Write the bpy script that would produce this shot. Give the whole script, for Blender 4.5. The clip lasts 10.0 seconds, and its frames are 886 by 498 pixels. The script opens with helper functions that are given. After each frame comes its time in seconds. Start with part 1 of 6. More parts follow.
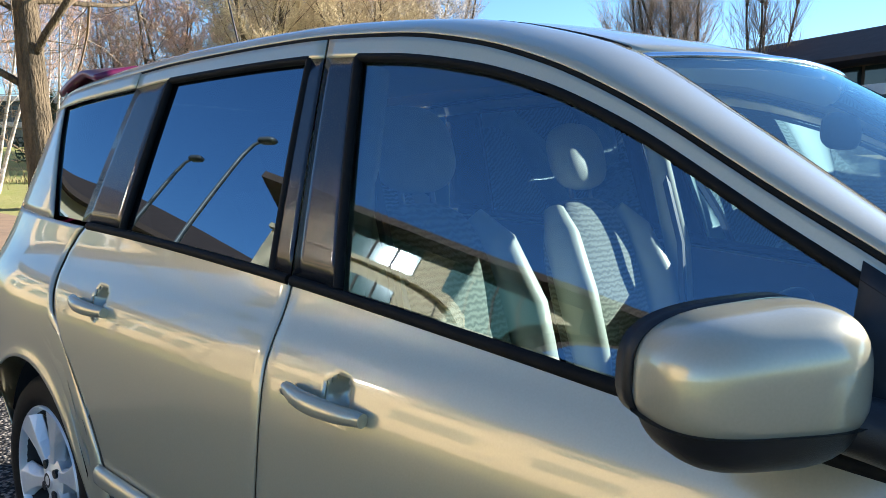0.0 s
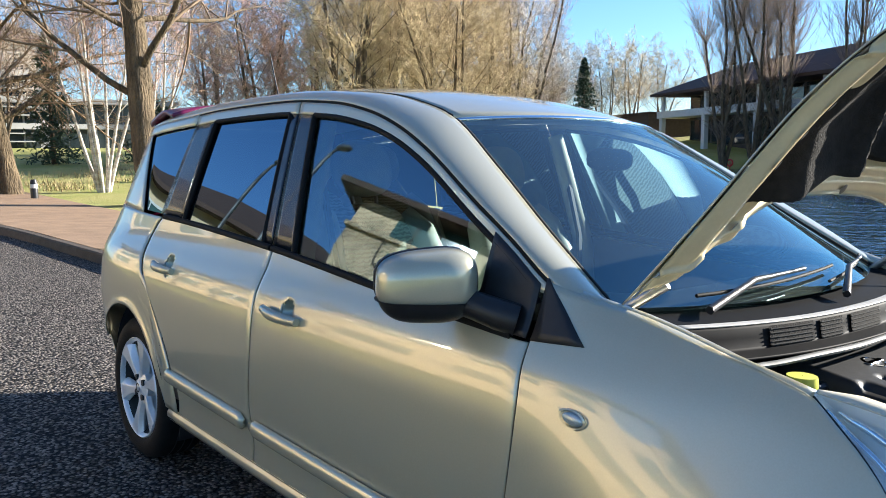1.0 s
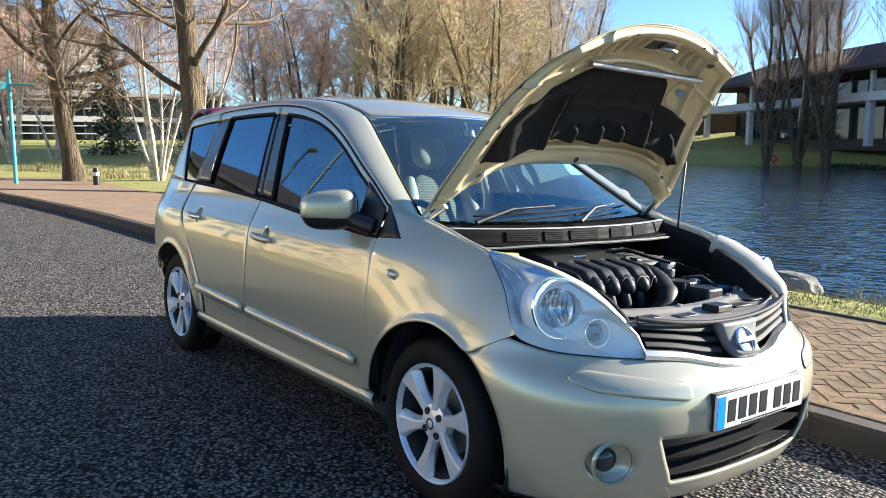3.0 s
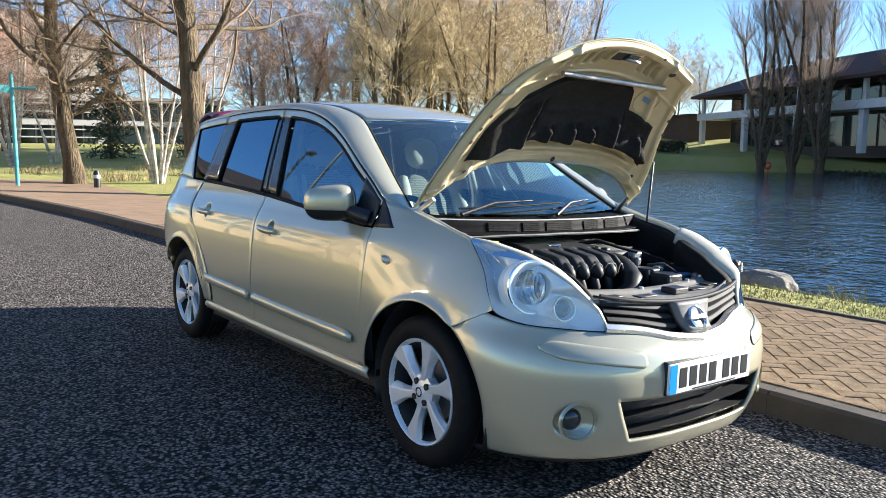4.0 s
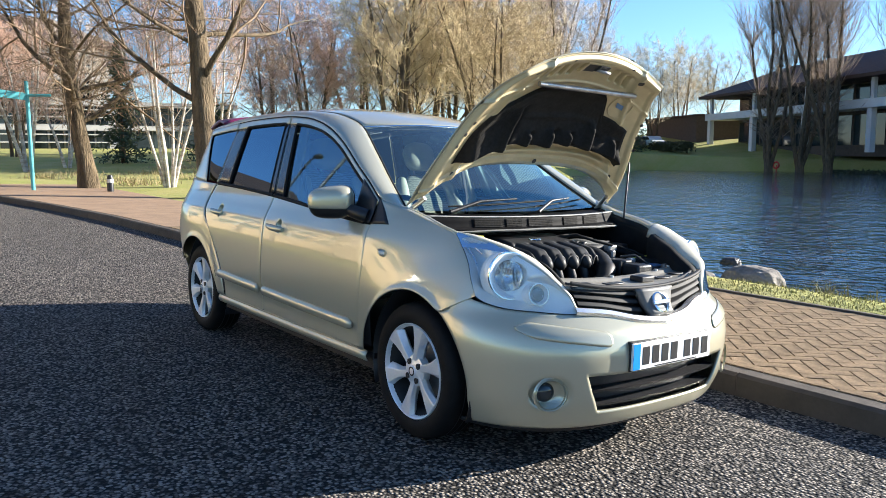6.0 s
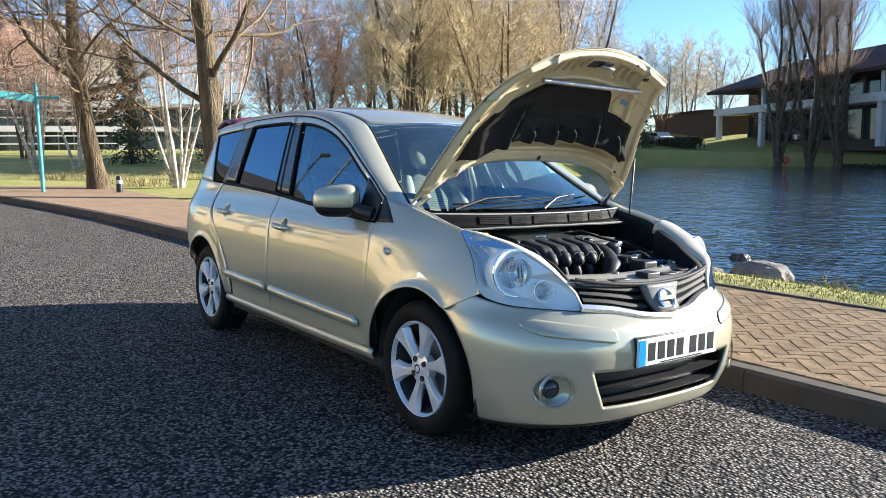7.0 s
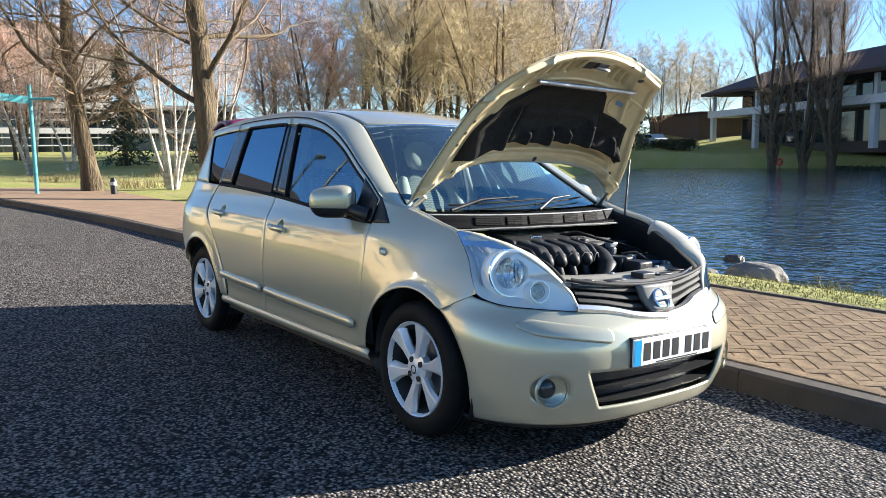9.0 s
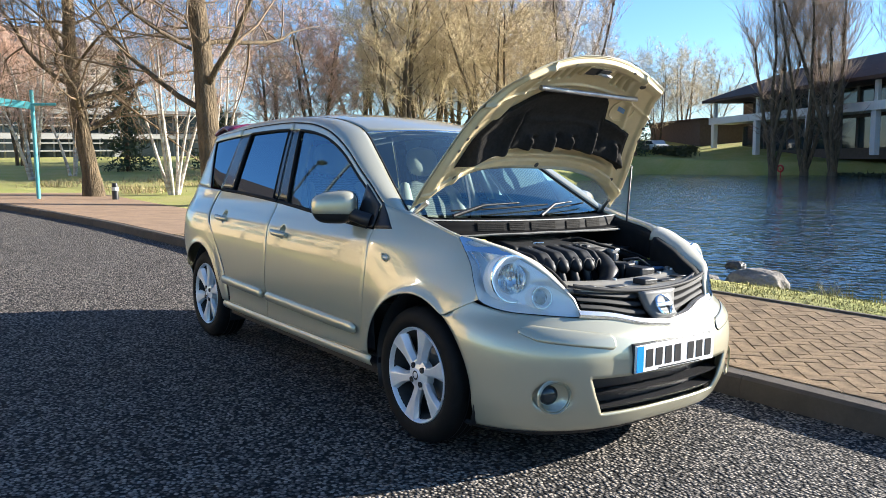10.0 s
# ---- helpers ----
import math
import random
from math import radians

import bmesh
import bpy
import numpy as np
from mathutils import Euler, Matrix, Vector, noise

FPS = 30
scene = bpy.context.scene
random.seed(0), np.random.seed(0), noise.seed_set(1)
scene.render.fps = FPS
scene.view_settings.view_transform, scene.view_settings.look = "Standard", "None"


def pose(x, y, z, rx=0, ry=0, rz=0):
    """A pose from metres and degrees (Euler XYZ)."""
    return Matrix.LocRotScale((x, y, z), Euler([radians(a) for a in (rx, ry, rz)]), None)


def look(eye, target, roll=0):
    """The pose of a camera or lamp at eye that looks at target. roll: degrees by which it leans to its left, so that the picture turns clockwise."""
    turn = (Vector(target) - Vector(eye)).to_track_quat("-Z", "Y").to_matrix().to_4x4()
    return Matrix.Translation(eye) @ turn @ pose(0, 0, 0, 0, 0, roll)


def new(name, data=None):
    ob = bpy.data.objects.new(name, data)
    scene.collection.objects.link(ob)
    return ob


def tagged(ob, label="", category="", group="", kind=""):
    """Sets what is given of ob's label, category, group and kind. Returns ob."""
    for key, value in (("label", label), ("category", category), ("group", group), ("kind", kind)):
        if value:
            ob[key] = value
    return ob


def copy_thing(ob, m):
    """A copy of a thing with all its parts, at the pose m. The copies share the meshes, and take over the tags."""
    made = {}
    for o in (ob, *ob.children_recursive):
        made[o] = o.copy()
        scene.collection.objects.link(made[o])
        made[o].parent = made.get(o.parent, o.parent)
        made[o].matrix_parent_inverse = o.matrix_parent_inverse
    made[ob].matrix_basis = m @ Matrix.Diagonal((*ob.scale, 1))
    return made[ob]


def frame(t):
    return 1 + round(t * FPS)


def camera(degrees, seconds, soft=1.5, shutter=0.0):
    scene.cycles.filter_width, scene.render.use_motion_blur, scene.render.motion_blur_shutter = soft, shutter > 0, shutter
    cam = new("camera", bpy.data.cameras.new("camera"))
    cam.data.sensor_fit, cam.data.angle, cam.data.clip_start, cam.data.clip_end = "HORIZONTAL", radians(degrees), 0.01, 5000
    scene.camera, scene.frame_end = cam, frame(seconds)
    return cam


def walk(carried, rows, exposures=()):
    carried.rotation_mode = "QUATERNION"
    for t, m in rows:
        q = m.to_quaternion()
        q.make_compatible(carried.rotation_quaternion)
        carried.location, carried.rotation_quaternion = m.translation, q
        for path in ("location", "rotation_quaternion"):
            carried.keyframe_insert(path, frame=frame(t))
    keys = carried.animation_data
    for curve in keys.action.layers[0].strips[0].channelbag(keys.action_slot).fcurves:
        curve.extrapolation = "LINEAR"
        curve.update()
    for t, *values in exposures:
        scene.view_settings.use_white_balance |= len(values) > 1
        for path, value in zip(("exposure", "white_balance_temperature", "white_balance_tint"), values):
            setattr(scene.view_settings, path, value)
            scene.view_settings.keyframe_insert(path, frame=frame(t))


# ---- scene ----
cam = camera(59.0, 10.0, soft=0.6)
# the site (road and car) leans a little: crossfall towards the lake
SITE = Vector((-0.010, -0.032, 1.0)).rotation_difference(Vector((0, 0, 1))).to_matrix().to_4x4()
PATH = [
    (0, (0.965, -1.625, 1.221), (-0.379, -0.16, 1.006), 1.3),
    (0.5, (1.491, -1.799, 1.277), (0.084, -0.4, 1.027), 0.7),
    (1, (1.98, -1.947, 1.283), (0.478, -0.645, 1.061), 1.3),
    (1.5, (2.478, -2.008, 1.284), (0.945, -0.741, 1.069), 1.6),
    (2, (2.847, -2.195, 1.261), (1.314, -0.931, 1.035), 1.6),
    (2.5, (3.148, -2.298, 1.261), (1.579, -1.079, 1.032), 1.5),
    (3, (3.431, -2.399, 1.244), (1.856, -1.19, 1.005), 1.7),
    (3.2, (3.521, -2.433, 1.235), (1.948, -1.223, 0.991), 1.5),
    (4.5, (3.856, -2.665, 1.213), (2.285, -1.446, 0.997), 2.2),
    (5, (4.015, -2.712, 1.211), (2.436, -1.506, 0.983), 2.0),
    (5.5, (4.06, -2.733, 1.222), (2.48, -1.527, 1.002), 1.8),
    (7, (4.079, -2.717, 1.221), (2.48, -1.538, 0.995), 1.0),
    (7.5, (4.089, -2.722, 1.223), (2.493, -1.537, 1.007), 1.0),
    (8, (4.086, -2.72, 1.221), (2.495, -1.527, 1.004), 0.9),
    (8.5, (4.081, -2.723, 1.219), (2.491, -1.531, 0.992), 0.9),
    (9, (4.083, -2.727, 1.216), (2.491, -1.537, 0.995), 1.0),
    (9.5, (4.076, -2.723, 1.215), (2.482, -1.534, 1.006), 1.0),
    (10, (4.08, -2.731, 1.215), (2.485, -1.542, 1.009), 1.1),
]
walk(cam, [(t, SITE @ look(eye, target, roll)) for t, eye, target, roll in PATH], exposures=[(0.0, 1.88, 5750, 10), (10.0, 1.88, 5750, 10)])

# ---- daylight: low sun over the lake, clear sky ----
SUN_AZ, SUN_EL = math.atan2(0.37, 0.929), radians(18.5)
world = bpy.data.worlds.new("world")
scene.world = world
world.use_nodes = True
wn = world.node_tree.nodes
sky = wn.new("ShaderNodeTexSky")
sky.sky_type = 'NISHITA'
sky.sun_disc = False
sky.sun_elevation, sky.sun_rotation = SUN_EL, SUN_AZ
sky.altitude, sky.air_density, sky.dust_density, sky.ozone_density = 50, 1.0, 0.0, 4.5
wn["Background"].inputs[1].default_value = 0.062
world.node_tree.links.new(sky.outputs[0], wn["Background"].inputs[0])
sun = new("sun", bpy.data.lights.new("sun", 'SUN'))
sun.data.energy, sun.data.angle, sun.data.color = 5.0, radians(0.55), (1.0, 0.875, 0.69)
sun_dir = Vector((math.sin(SUN_AZ) * math.cos(SUN_EL), math.cos(SUN_AZ) * math.cos(SUN_EL), math.sin(SUN_EL)))
sun.matrix_world = look(sun_dir * 50, (0, 0, 0))


# ---- helpers of the build ----
def pchip(xs, ys):
    """A smooth monotone curve through the given points."""
    xs, ys = np.array(xs, float), np.array(ys, float)
    h, d = np.diff(xs), np.diff(ys) / np.diff(xs)
    m = np.zeros(len(xs))
    m[0], m[-1] = d[0], d[-1]
    for i in range(1, len(xs) - 1):
        if d[i - 1] * d[i] > 0:
            a, b = 2 * h[i] + h[i - 1], h[i] + 2 * h[i - 1]
            m[i] = (a + b) / (a / d[i - 1] + b / d[i])

    def f(x):
        x = np.clip(x, xs[0], xs[-1])
        i = np.clip(np.searchsorted(xs, x) - 1, 0, len(xs) - 2)
        t = (x - xs[i]) / h[i]
        return (ys[i] * (1 + 2 * t) * (1 - t) ** 2 + h[i] * m[i] * t * (1 - t) ** 2
                + ys[i + 1] * t * t * (3 - 2 * t) + h[i] * m[i + 1] * t * t * (t - 1))
    return f


def smooth(a, b, x):
    t = np.clip((x - a) / (b - a), 0, 1)
    return t * t * (3 - 2 * t)


def mesh_of(name, verts, faces, material, shade=True):
    me = bpy.data.meshes.new(name)
    me.from_pydata([tuple(map(float, v)) for v in verts], [], faces)
    me.validate()
    if material:
        me.materials.append(material)
    if shade:
        me.polygons.foreach_set("use_smooth", [True] * len(me.polygons))
        if len(faces) < 4000:
            me.set_sharp_from_angle(angle=radians(65))
    me.update()
    return me


def put(name, verts, faces, material, parent=None, label="", shade=True, thick=0.0, bevel=0.0):
    ob = new(name, mesh_of(name, verts, faces, material, shade))
    ob.parent = parent
    if label:
        ob["label"] = label
    if thick:
        mod = ob.modifiers.new("thickness", 'SOLIDIFY')
        mod.thickness, mod.offset = thick, -1
    if bevel:
        mod = ob.modifiers.new("edges", 'BEVEL')
        mod.width, mod.segments, mod.limit_method = bevel, 2, 'ANGLE'
    return ob


def part(name, bm, material, parent=None, label="", shade=False, bevel=0.0):
    me = bpy.data.meshes.new(name)
    bm.to_mesh(me)
    bm.free()
    me.materials.append(material)
    if shade:
        me.polygons.foreach_set("use_smooth", [True] * len(me.polygons))
    ob = new(name, me)
    ob.parent = parent
    if label:
        ob["label"] = label
    if bevel:
        mod = ob.modifiers.new("edges", 'BEVEL')
        mod.width, mod.segments, mod.limit_method = bevel, 2, 'ANGLE'
    return ob


def empty(name, m, label="", category="", group="", kind=""):
    ob = new(name)
    ob.matrix_world = m
    ob.empty_display_size = 0.1
    return tagged(ob, label, category, group, kind)


def grid_faces(nu, nv, flip=False, ring=False, start=0):
    fs = []
    for i in range(nu - (0 if ring else 1)):
        j = (i + 1) % nu
        for k in range(nv - 1):
            q = (start + i * nv + k, start + j * nv + k, start + j * nv + k + 1, start + i * nv + k + 1)
            fs.append(q[::-1] if flip else q)
    return fs


def patch(name, f, nu, nv, material, parent, label="", thick=0.004, flip=False, us=None, vs=None, mirror=False, skip=None):
    """A curved panel: f(u, v) gives its points; mirror sets it on the car's other side."""
    us = np.linspace(0, 1, nu) if us is None else us
    vs = np.linspace(0, 1, nv) if vs is None else vs
    pts = [f(u, v) for u in us for v in vs]
    if mirror:
        pts = [(x, -y, z) for x, y, z in pts]
    faces = grid_faces(len(us), len(vs), flip != mirror)
    if skip:
        faces = [q for q in faces if not skip(np.mean([pts[i] for i in q], axis=0))]
    return put(name, pts, faces, material, parent, label, thick=thick)


def tube(path, radius, sides=8, closed=False):
    """Vertices and faces of a tube along a path; the radius may change from point to point."""
    path = [Vector(p) for p in path]
    n = len(path)
    radius = [radius] * n if np.isscalar(radius) else radius
    verts, faces = [], []
    ref = None
    for i, p in enumerate(path):
        a, b = path[(i - 1) % n if closed else max(i - 1, 0)], path[(i + 1) % n if closed else min(i + 1, n - 1)]
        d = (b - a).normalized()
        if ref is None:
            ref = d.orthogonal().normalized()
        ref = (ref - d * ref.dot(d)).normalized()
        side = d.cross(ref)
        for k in range(sides):
            t = 2 * math.pi * k / sides
            verts.append(p + (ref * math.cos(t) + side * math.sin(t)) * radius[i])
    for i in range(n if closed else n - 1):
        j = (i + 1) % n
        for k in range(sides):
            l = (k + 1) % sides
            faces.append((i * sides + k, i * sides + l, j * sides + l, j * sides + k))
    if not closed:
        faces.append(tuple(range(sides))[::-1])
        faces.append(tuple((n - 1) * sides + k for k in range(sides)))
    return verts, faces


def join(*pieces):
    verts, faces = [], []
    for v, f in pieces:
        o = len(verts)
        verts += list(v)
        faces += [tuple(i + o for i in q) for q in f]
    return verts, faces


def box(x0, y0, z0, x1, y1, z1):
    v = [(x, y, z) for x in (x0, x1) for y in (y0, y1) for z in (z0, z1)]
    return v, [(0, 1, 3, 2), (4, 6, 7, 5), (0, 4, 5, 1), (2, 3, 7, 6), (0, 2, 6, 4), (1, 5, 7, 3)]


def moved(piece, m):
    return [m @ Vector(v) for v in piece[0]], piece[1]


def revolve(profile, n=48, axis="y"):
    """profile: pairs (radius, height along the axis); a closed ring round that axis."""
    verts = []
    for k in range(n):
        t = 2 * math.pi * k / n
        for r, h in profile:
            c, s = r * math.cos(t), r * math.sin(t)
            verts.append({"y": (c, h, s), "z": (c, s, h), "x": (h, c, s)}[axis])
    return verts, grid_faces(n, len(profile), ring=True)


def ball(cx, cy, cz, rx, ry, rz, nu=20, nv=12, p=1.0):
    verts, faces = [], grid_faces(nu, nv + 1, ring=True)
    for i in range(nu):
        a = 2 * math.pi * i / nu
        for k in range(nv + 1):
            b = math.pi * (k / nv - 0.5)
            sc = lambda v: math.copysign(abs(v) ** p, v)
            verts.append((cx + rx * sc(math.cos(a)) * sc(math.cos(b)) , cy + ry * sc(math.sin(a)) * sc(math.cos(b)), cz + rz * sc(math.sin(b))))
    return verts, faces


# ---- materials ----
def mat(name, color, rough=0.5, metal=0.0, coat=0.0, spec=0.5, vary=0.0, vscale=8.0, bump=0.0, bscale=40.0, detail=4.0, color2=None,
        transmission=0.0, ior=1.45, emit=None, sheen=0.0, stretch=(1, 1, 1), per_piece=0.0, rvary=0.0):
    m = bpy.data.materials.new(name)
    m.use_nodes = True
    nt = m.node_tree
    b = nt.nodes["Principled BSDF"]
    b.inputs["Base Color"].default_value = (*color, 1)
    b.inputs["Roughness"].default_value = rough
    b.inputs["Metallic"].default_value = metal
    b.inputs["Coat Weight"].default_value = coat
    b.inputs["Coat Roughness"].default_value = 0.03
    b.inputs["Specular IOR Level"].default_value = spec
    b.inputs["Transmission Weight"].default_value = transmission
    b.inputs["IOR"].default_value = ior
    b.inputs["Sheen Weight"].default_value = sheen
    if emit:
        b.inputs["Emission Color"].default_value = (*emit[:3], 1)
        b.inputs["Emission Strength"].default_value = emit[3]
    co = nt.nodes.new("ShaderNodeTexCoord")
    mp = nt.nodes.new("ShaderNodeMapping")
    mp.inputs["Scale"].default_value = stretch
    nt.links.new(co.outputs["Object"], mp.inputs[0])
    last = None
    if vary or color2:
        c2 = color2 or tuple(c * (1 - vary) for c in color)
        n1 = nt.nodes.new("ShaderNodeTexNoise")
        n1.inputs["Scale"].default_value, n1.inputs["Detail"].default_value = vscale, detail
        nt.links.new(mp.outputs[0], n1.inputs[0])
        n2 = nt.nodes.new("ShaderNodeTexNoise")
        n2.inputs["Scale"].default_value, n2.inputs["Detail"].default_value = vscale * 9, 3
        nt.links.new(mp.outputs[0], n2.inputs[0])
        add = nt.nodes.new("ShaderNodeMath")
        add.operation = 'MULTIPLY_ADD'
        add.inputs[1].default_value = 0.45
        nt.links.new(n2.outputs[0], add.inputs[0])
        nt.links.new(n1.outputs[0], add.inputs[2])
        ramp = nt.nodes.new("ShaderNodeValToRGB")
        ramp.color_ramp.elements[0].position, ramp.color_ramp.elements[1].position = 0.5, 0.95
        ramp.color_ramp.elements[0].color, ramp.color_ramp.elements[1].color = (*color, 1), (*c2, 1)
        nt.links.new(add.outputs[0], ramp.inputs[0])
        last = ramp.outputs[0]
        if rvary:
            rr = nt.nodes.new("ShaderNodeMapRange")
            rr.inputs[3].default_value, rr.inputs[4].default_value = rough - rvary, rough + rvary
            nt.links.new(n1.outputs[0], rr.inputs[0])
            nt.links.new(rr.outputs[0], b.inputs["Roughness"])
    if per_piece:
        oi = nt.nodes.new("ShaderNodeObjectInfo")
        hsv = nt.nodes.new("ShaderNodeHueSaturation")
        mr = nt.nodes.new("ShaderNodeMapRange")
        mr.inputs[3].default_value, mr.inputs[4].default_value = 1 - per_piece, 1 + per_piece
        nt.links.new(oi.outputs["Random"], mr.inputs[0])
        nt.links.new(mr.outputs[0], hsv.inputs["Value"])
        if last:
            nt.links.new(last, hsv.inputs["Color"])
        else:
            hsv.inputs["Color"].default_value = (*color, 1)
        last = hsv.outputs[0]
    if last:
        nt.links.new(last, b.inputs["Base Color"])
    if bump:
        n3 = nt.nodes.new("ShaderNodeTexNoise")
        n3.inputs["Scale"].default_value, n3.inputs["Detail"].default_value = bscale, 5
        nt.links.new(mp.outputs[0], n3.inputs[0])
        bp = nt.nodes.new("ShaderNodeBump")
        bp.inputs["Strength"].default_value, bp.inputs["Distance"].default_value = 1.0, bump
        nt.links.new(n3.outputs[0], bp.inputs["Height"])
        nt.links.new(bp.outputs[0], b.inputs["Normal"])
    return m


PAINT = mat("car_paint", (0.51, 0.485, 0.355), rough=0.28, metal=0.38, coat=1.0, vary=0.06, vscale=300)
PAINT.node_tree.nodes["Principled BSDF"].inputs["Coat IOR"].default_value = 1.68
PAINT_IN = mat("car_paint_inner", (0.60, 0.50, 0.30), rough=0.42, metal=0.15, coat=0.4, vary=0.12, vscale=20)
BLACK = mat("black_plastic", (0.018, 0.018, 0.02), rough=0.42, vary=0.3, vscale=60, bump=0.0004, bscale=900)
GLOSS_BLACK = mat("pillar_black", (0.012, 0.013, 0.016), rough=0.2, coat=0.3)
RUBBER = mat("rubber", (0.010, 0.010, 0.010), rough=0.7, spec=0.2, vary=0.4, vscale=30, bump=0.0005, bscale=300)
CHROME = mat("chrome", (0.85, 0.86, 0.88), rough=0.07, metal=1.0)
SILVER = mat("wheel_silver", (0.80, 0.81, 0.82), rough=0.32, metal=0.35, coat=0.4, vary=0.12, vscale=12)
STEEL = mat("bare_steel", (0.5, 0.5, 0.5), rough=0.38, metal=0.9, vary=0.3, vscale=30)
ENGINE = mat("engine_plastic", (0.027, 0.027, 0.028), spec=0.3, rough=0.5, vary=0.4, vscale=14, rvary=0.08, bump=0.0003, bscale=400)
GREY_METAL = mat("grey_panel", (0.22, 0.22, 0.22), rough=0.4, metal=0.5, vary=0.3, vscale=20)
FELT = mat("felt", (0.028, 0.026, 0.024), spec=0.15, rough=0.9, vary=0.4, vscale=60, bump=0.002, bscale=250)
TRIM = mat("dash_plastic", (0.03, 0.032, 0.036), rough=0.6, vary=0.2, vscale=30)
CLOTH = mat("seat_cloth", (0.20, 0.22, 0.17), rough=0.85, sheen=0.3)
# pale wavy lines woven into the cloth
cn = CLOTH.node_tree
c_co, c_wave, c_ramp = cn.nodes.new("ShaderNodeTexCoord"), cn.nodes.new("ShaderNodeTexWave"), cn.nodes.new("ShaderNodeValToRGB")
c_wave.bands_direction = 'Z'
c_wave.inputs["Scale"].default_value, c_wave.inputs["Distortion"].default_value, c_wave.inputs["Detail Scale"].default_value = 22.0, 5.0, 2.5
c_ramp.color_ramp.elements[0].color, c_ramp.color_ramp.elements[1].color = (0.15, 0.17, 0.135, 1), (0.34, 0.37, 0.30, 1)
cn.links.new(c_co.outputs["Object"], c_wave.inputs[0])
cn.links.new(c_wave.outputs["Fac"], c_ramp.inputs[0])
cn.links.new(c_ramp.outputs[0], cn.nodes["Principled BSDF"].inputs["Base Color"])
VINYL = mat("seat_bolster", (0.60, 0.63, 0.53), rough=0.5, vary=0.1, vscale=30)
RED_LAMP = mat("tail_lamp_red", (0.13, 0.010, 0.055), rough=0.3, coat=0.25)
WHITE_PL = mat("plate_white", (0.82, 0.82, 0.80), rough=0.3, vary=0.05, vscale=8)
BLUE_PL = mat("plate_blue", (0.02, 0.22, 0.62), rough=0.3)
INK = mat("plate_ink", (0.02, 0.02, 0.022), rough=0.4)
SLAT = mat("grille_grey", (0.034, 0.034, 0.035), rough=0.6, metal=0.0, spec=0.15, vary=0.2, vscale=20)
LAMPSILVER = mat("lamp_silver", (0.88, 0.88, 0.87), rough=0.36, metal=0.4, vary=0.05, vscale=10)
LAMPGREY = mat("lamp_grey", (0.33, 0.33, 0.33), rough=0.35, metal=0.5, vary=0.1, vscale=30)
REFLECTOR = mat("lamp_reflector", (0.93, 0.93, 0.92), rough=0.42, metal=0.12)
BOWL = mat("lamp_bowl", (0.92, 0.92, 0.90), rough=0.16, metal=0.9)
SATIN = mat("satin_chrome", (0.80, 0.80, 0.79), rough=0.24, metal=0.75)
SUPPORT = mat("support_panel", (0.27, 0.25, 0.21), rough=0.45, metal=0.25, vary=0.3, vscale=14)
CENTRE = mat("grille_centre_grey", (0.15, 0.148, 0.142), rough=0.42, spec=0.35, vary=0.08, vscale=30)
LAMP_TOP = mat("lamp_body_top", (0.56, 0.53, 0.43), rough=0.4, coat=0.1, vary=0.1, vscale=20)
YELLOW = mat("yellow_cap", (0.55, 0.55, 0.08), rough=0.4)
CABLE = mat("blue_part", (0.12, 0.22, 0.4), rough=0.4)


def glass_mat(name, tint, gloss_rough=0.0, f0=1.5, gloss=(1, 1, 1), haze=0.0):
    """Thin glass: see-through with a tint, mirror gloss by Fresnel, a pale film: sky sheen painted on the windscreen,
    milkiness on the lens.
    """
    m = bpy.data.materials.new(name)
    m.use_nodes = True
    nt = m.node_tree
    nt.nodes.remove(nt.nodes["Principled BSDF"])
    tr = nt.nodes.new("ShaderNodeBsdfTransparent")
    tr.inputs[0].default_value = (*tint, 1)
    gl = nt.nodes.new("ShaderNodeBsdfGlossy")
    gl.inputs["Roughness"].default_value = gloss_rough
    gl.inputs[0].default_value = (*gloss, 1)
    fr = nt.nodes.new("ShaderNodeFresnel")
    fr.inputs[0].default_value = f0
    mix = nt.nodes.new("ShaderNodeMixShader")
    if haze:
        film, clear = nt.nodes.new("ShaderNodeBsdfDiffuse"), tr
        film.inputs[0].default_value = (0.42, 0.52, 0.52, 1)
        tr = nt.nodes.new("ShaderNodeMixShader")
        tr.inputs[0].default_value = haze
        nt.links.new(clear.outputs[0], tr.inputs[1])
        nt.links.new(film.outputs[0], tr.inputs[2])
    for a, b in ((fr.outputs[0], mix.inputs[0]), (tr.outputs[0], mix.inputs[1]), (gl.outputs[0], mix.inputs[2]),
                 (mix.outputs[0], nt.nodes["Material Output"].inputs[0])):
        nt.links.new(a, b)
    return m


# Blue in the gloss colours deepens the mirrored sky.
GLASS = glass_mat("car_glass", (0.70, 0.80, 0.82), f0=2.45, gloss=(0.60, 0.81, 1.0))
# The windscreen's film is the mirrored sky's pale sheen put in as colour.
WINDSCREEN = glass_mat("windscreen_glass", (0.82, 0.90, 0.92), f0=2.5, gloss=(0.68, 0.95, 1.0), haze=0.045)
PRIVACY = glass_mat("privacy_glass", (0.02, 0.03, 0.04), f0=3.1, gloss=(0.57, 0.79, 1.0))
LENS = glass_mat("lamp_lens", (0.93, 0.95, 0.95), f0=1.45, gloss=(0.80, 0.88, 0.95), haze=0.05)
PANE = mat("dark_pane", (0.02, 0.03, 0.035), rough=0.06, spec=0.8)
SUNLIT_EDGE = mat("sunlit_plastic", (0.42, 0.41, 0.39), rough=0.5, vary=0.25, vscale=16)
SEAL = mat("seal_grey", (0.20, 0.20, 0.19), rough=0.6, vary=0.4, vscale=30)
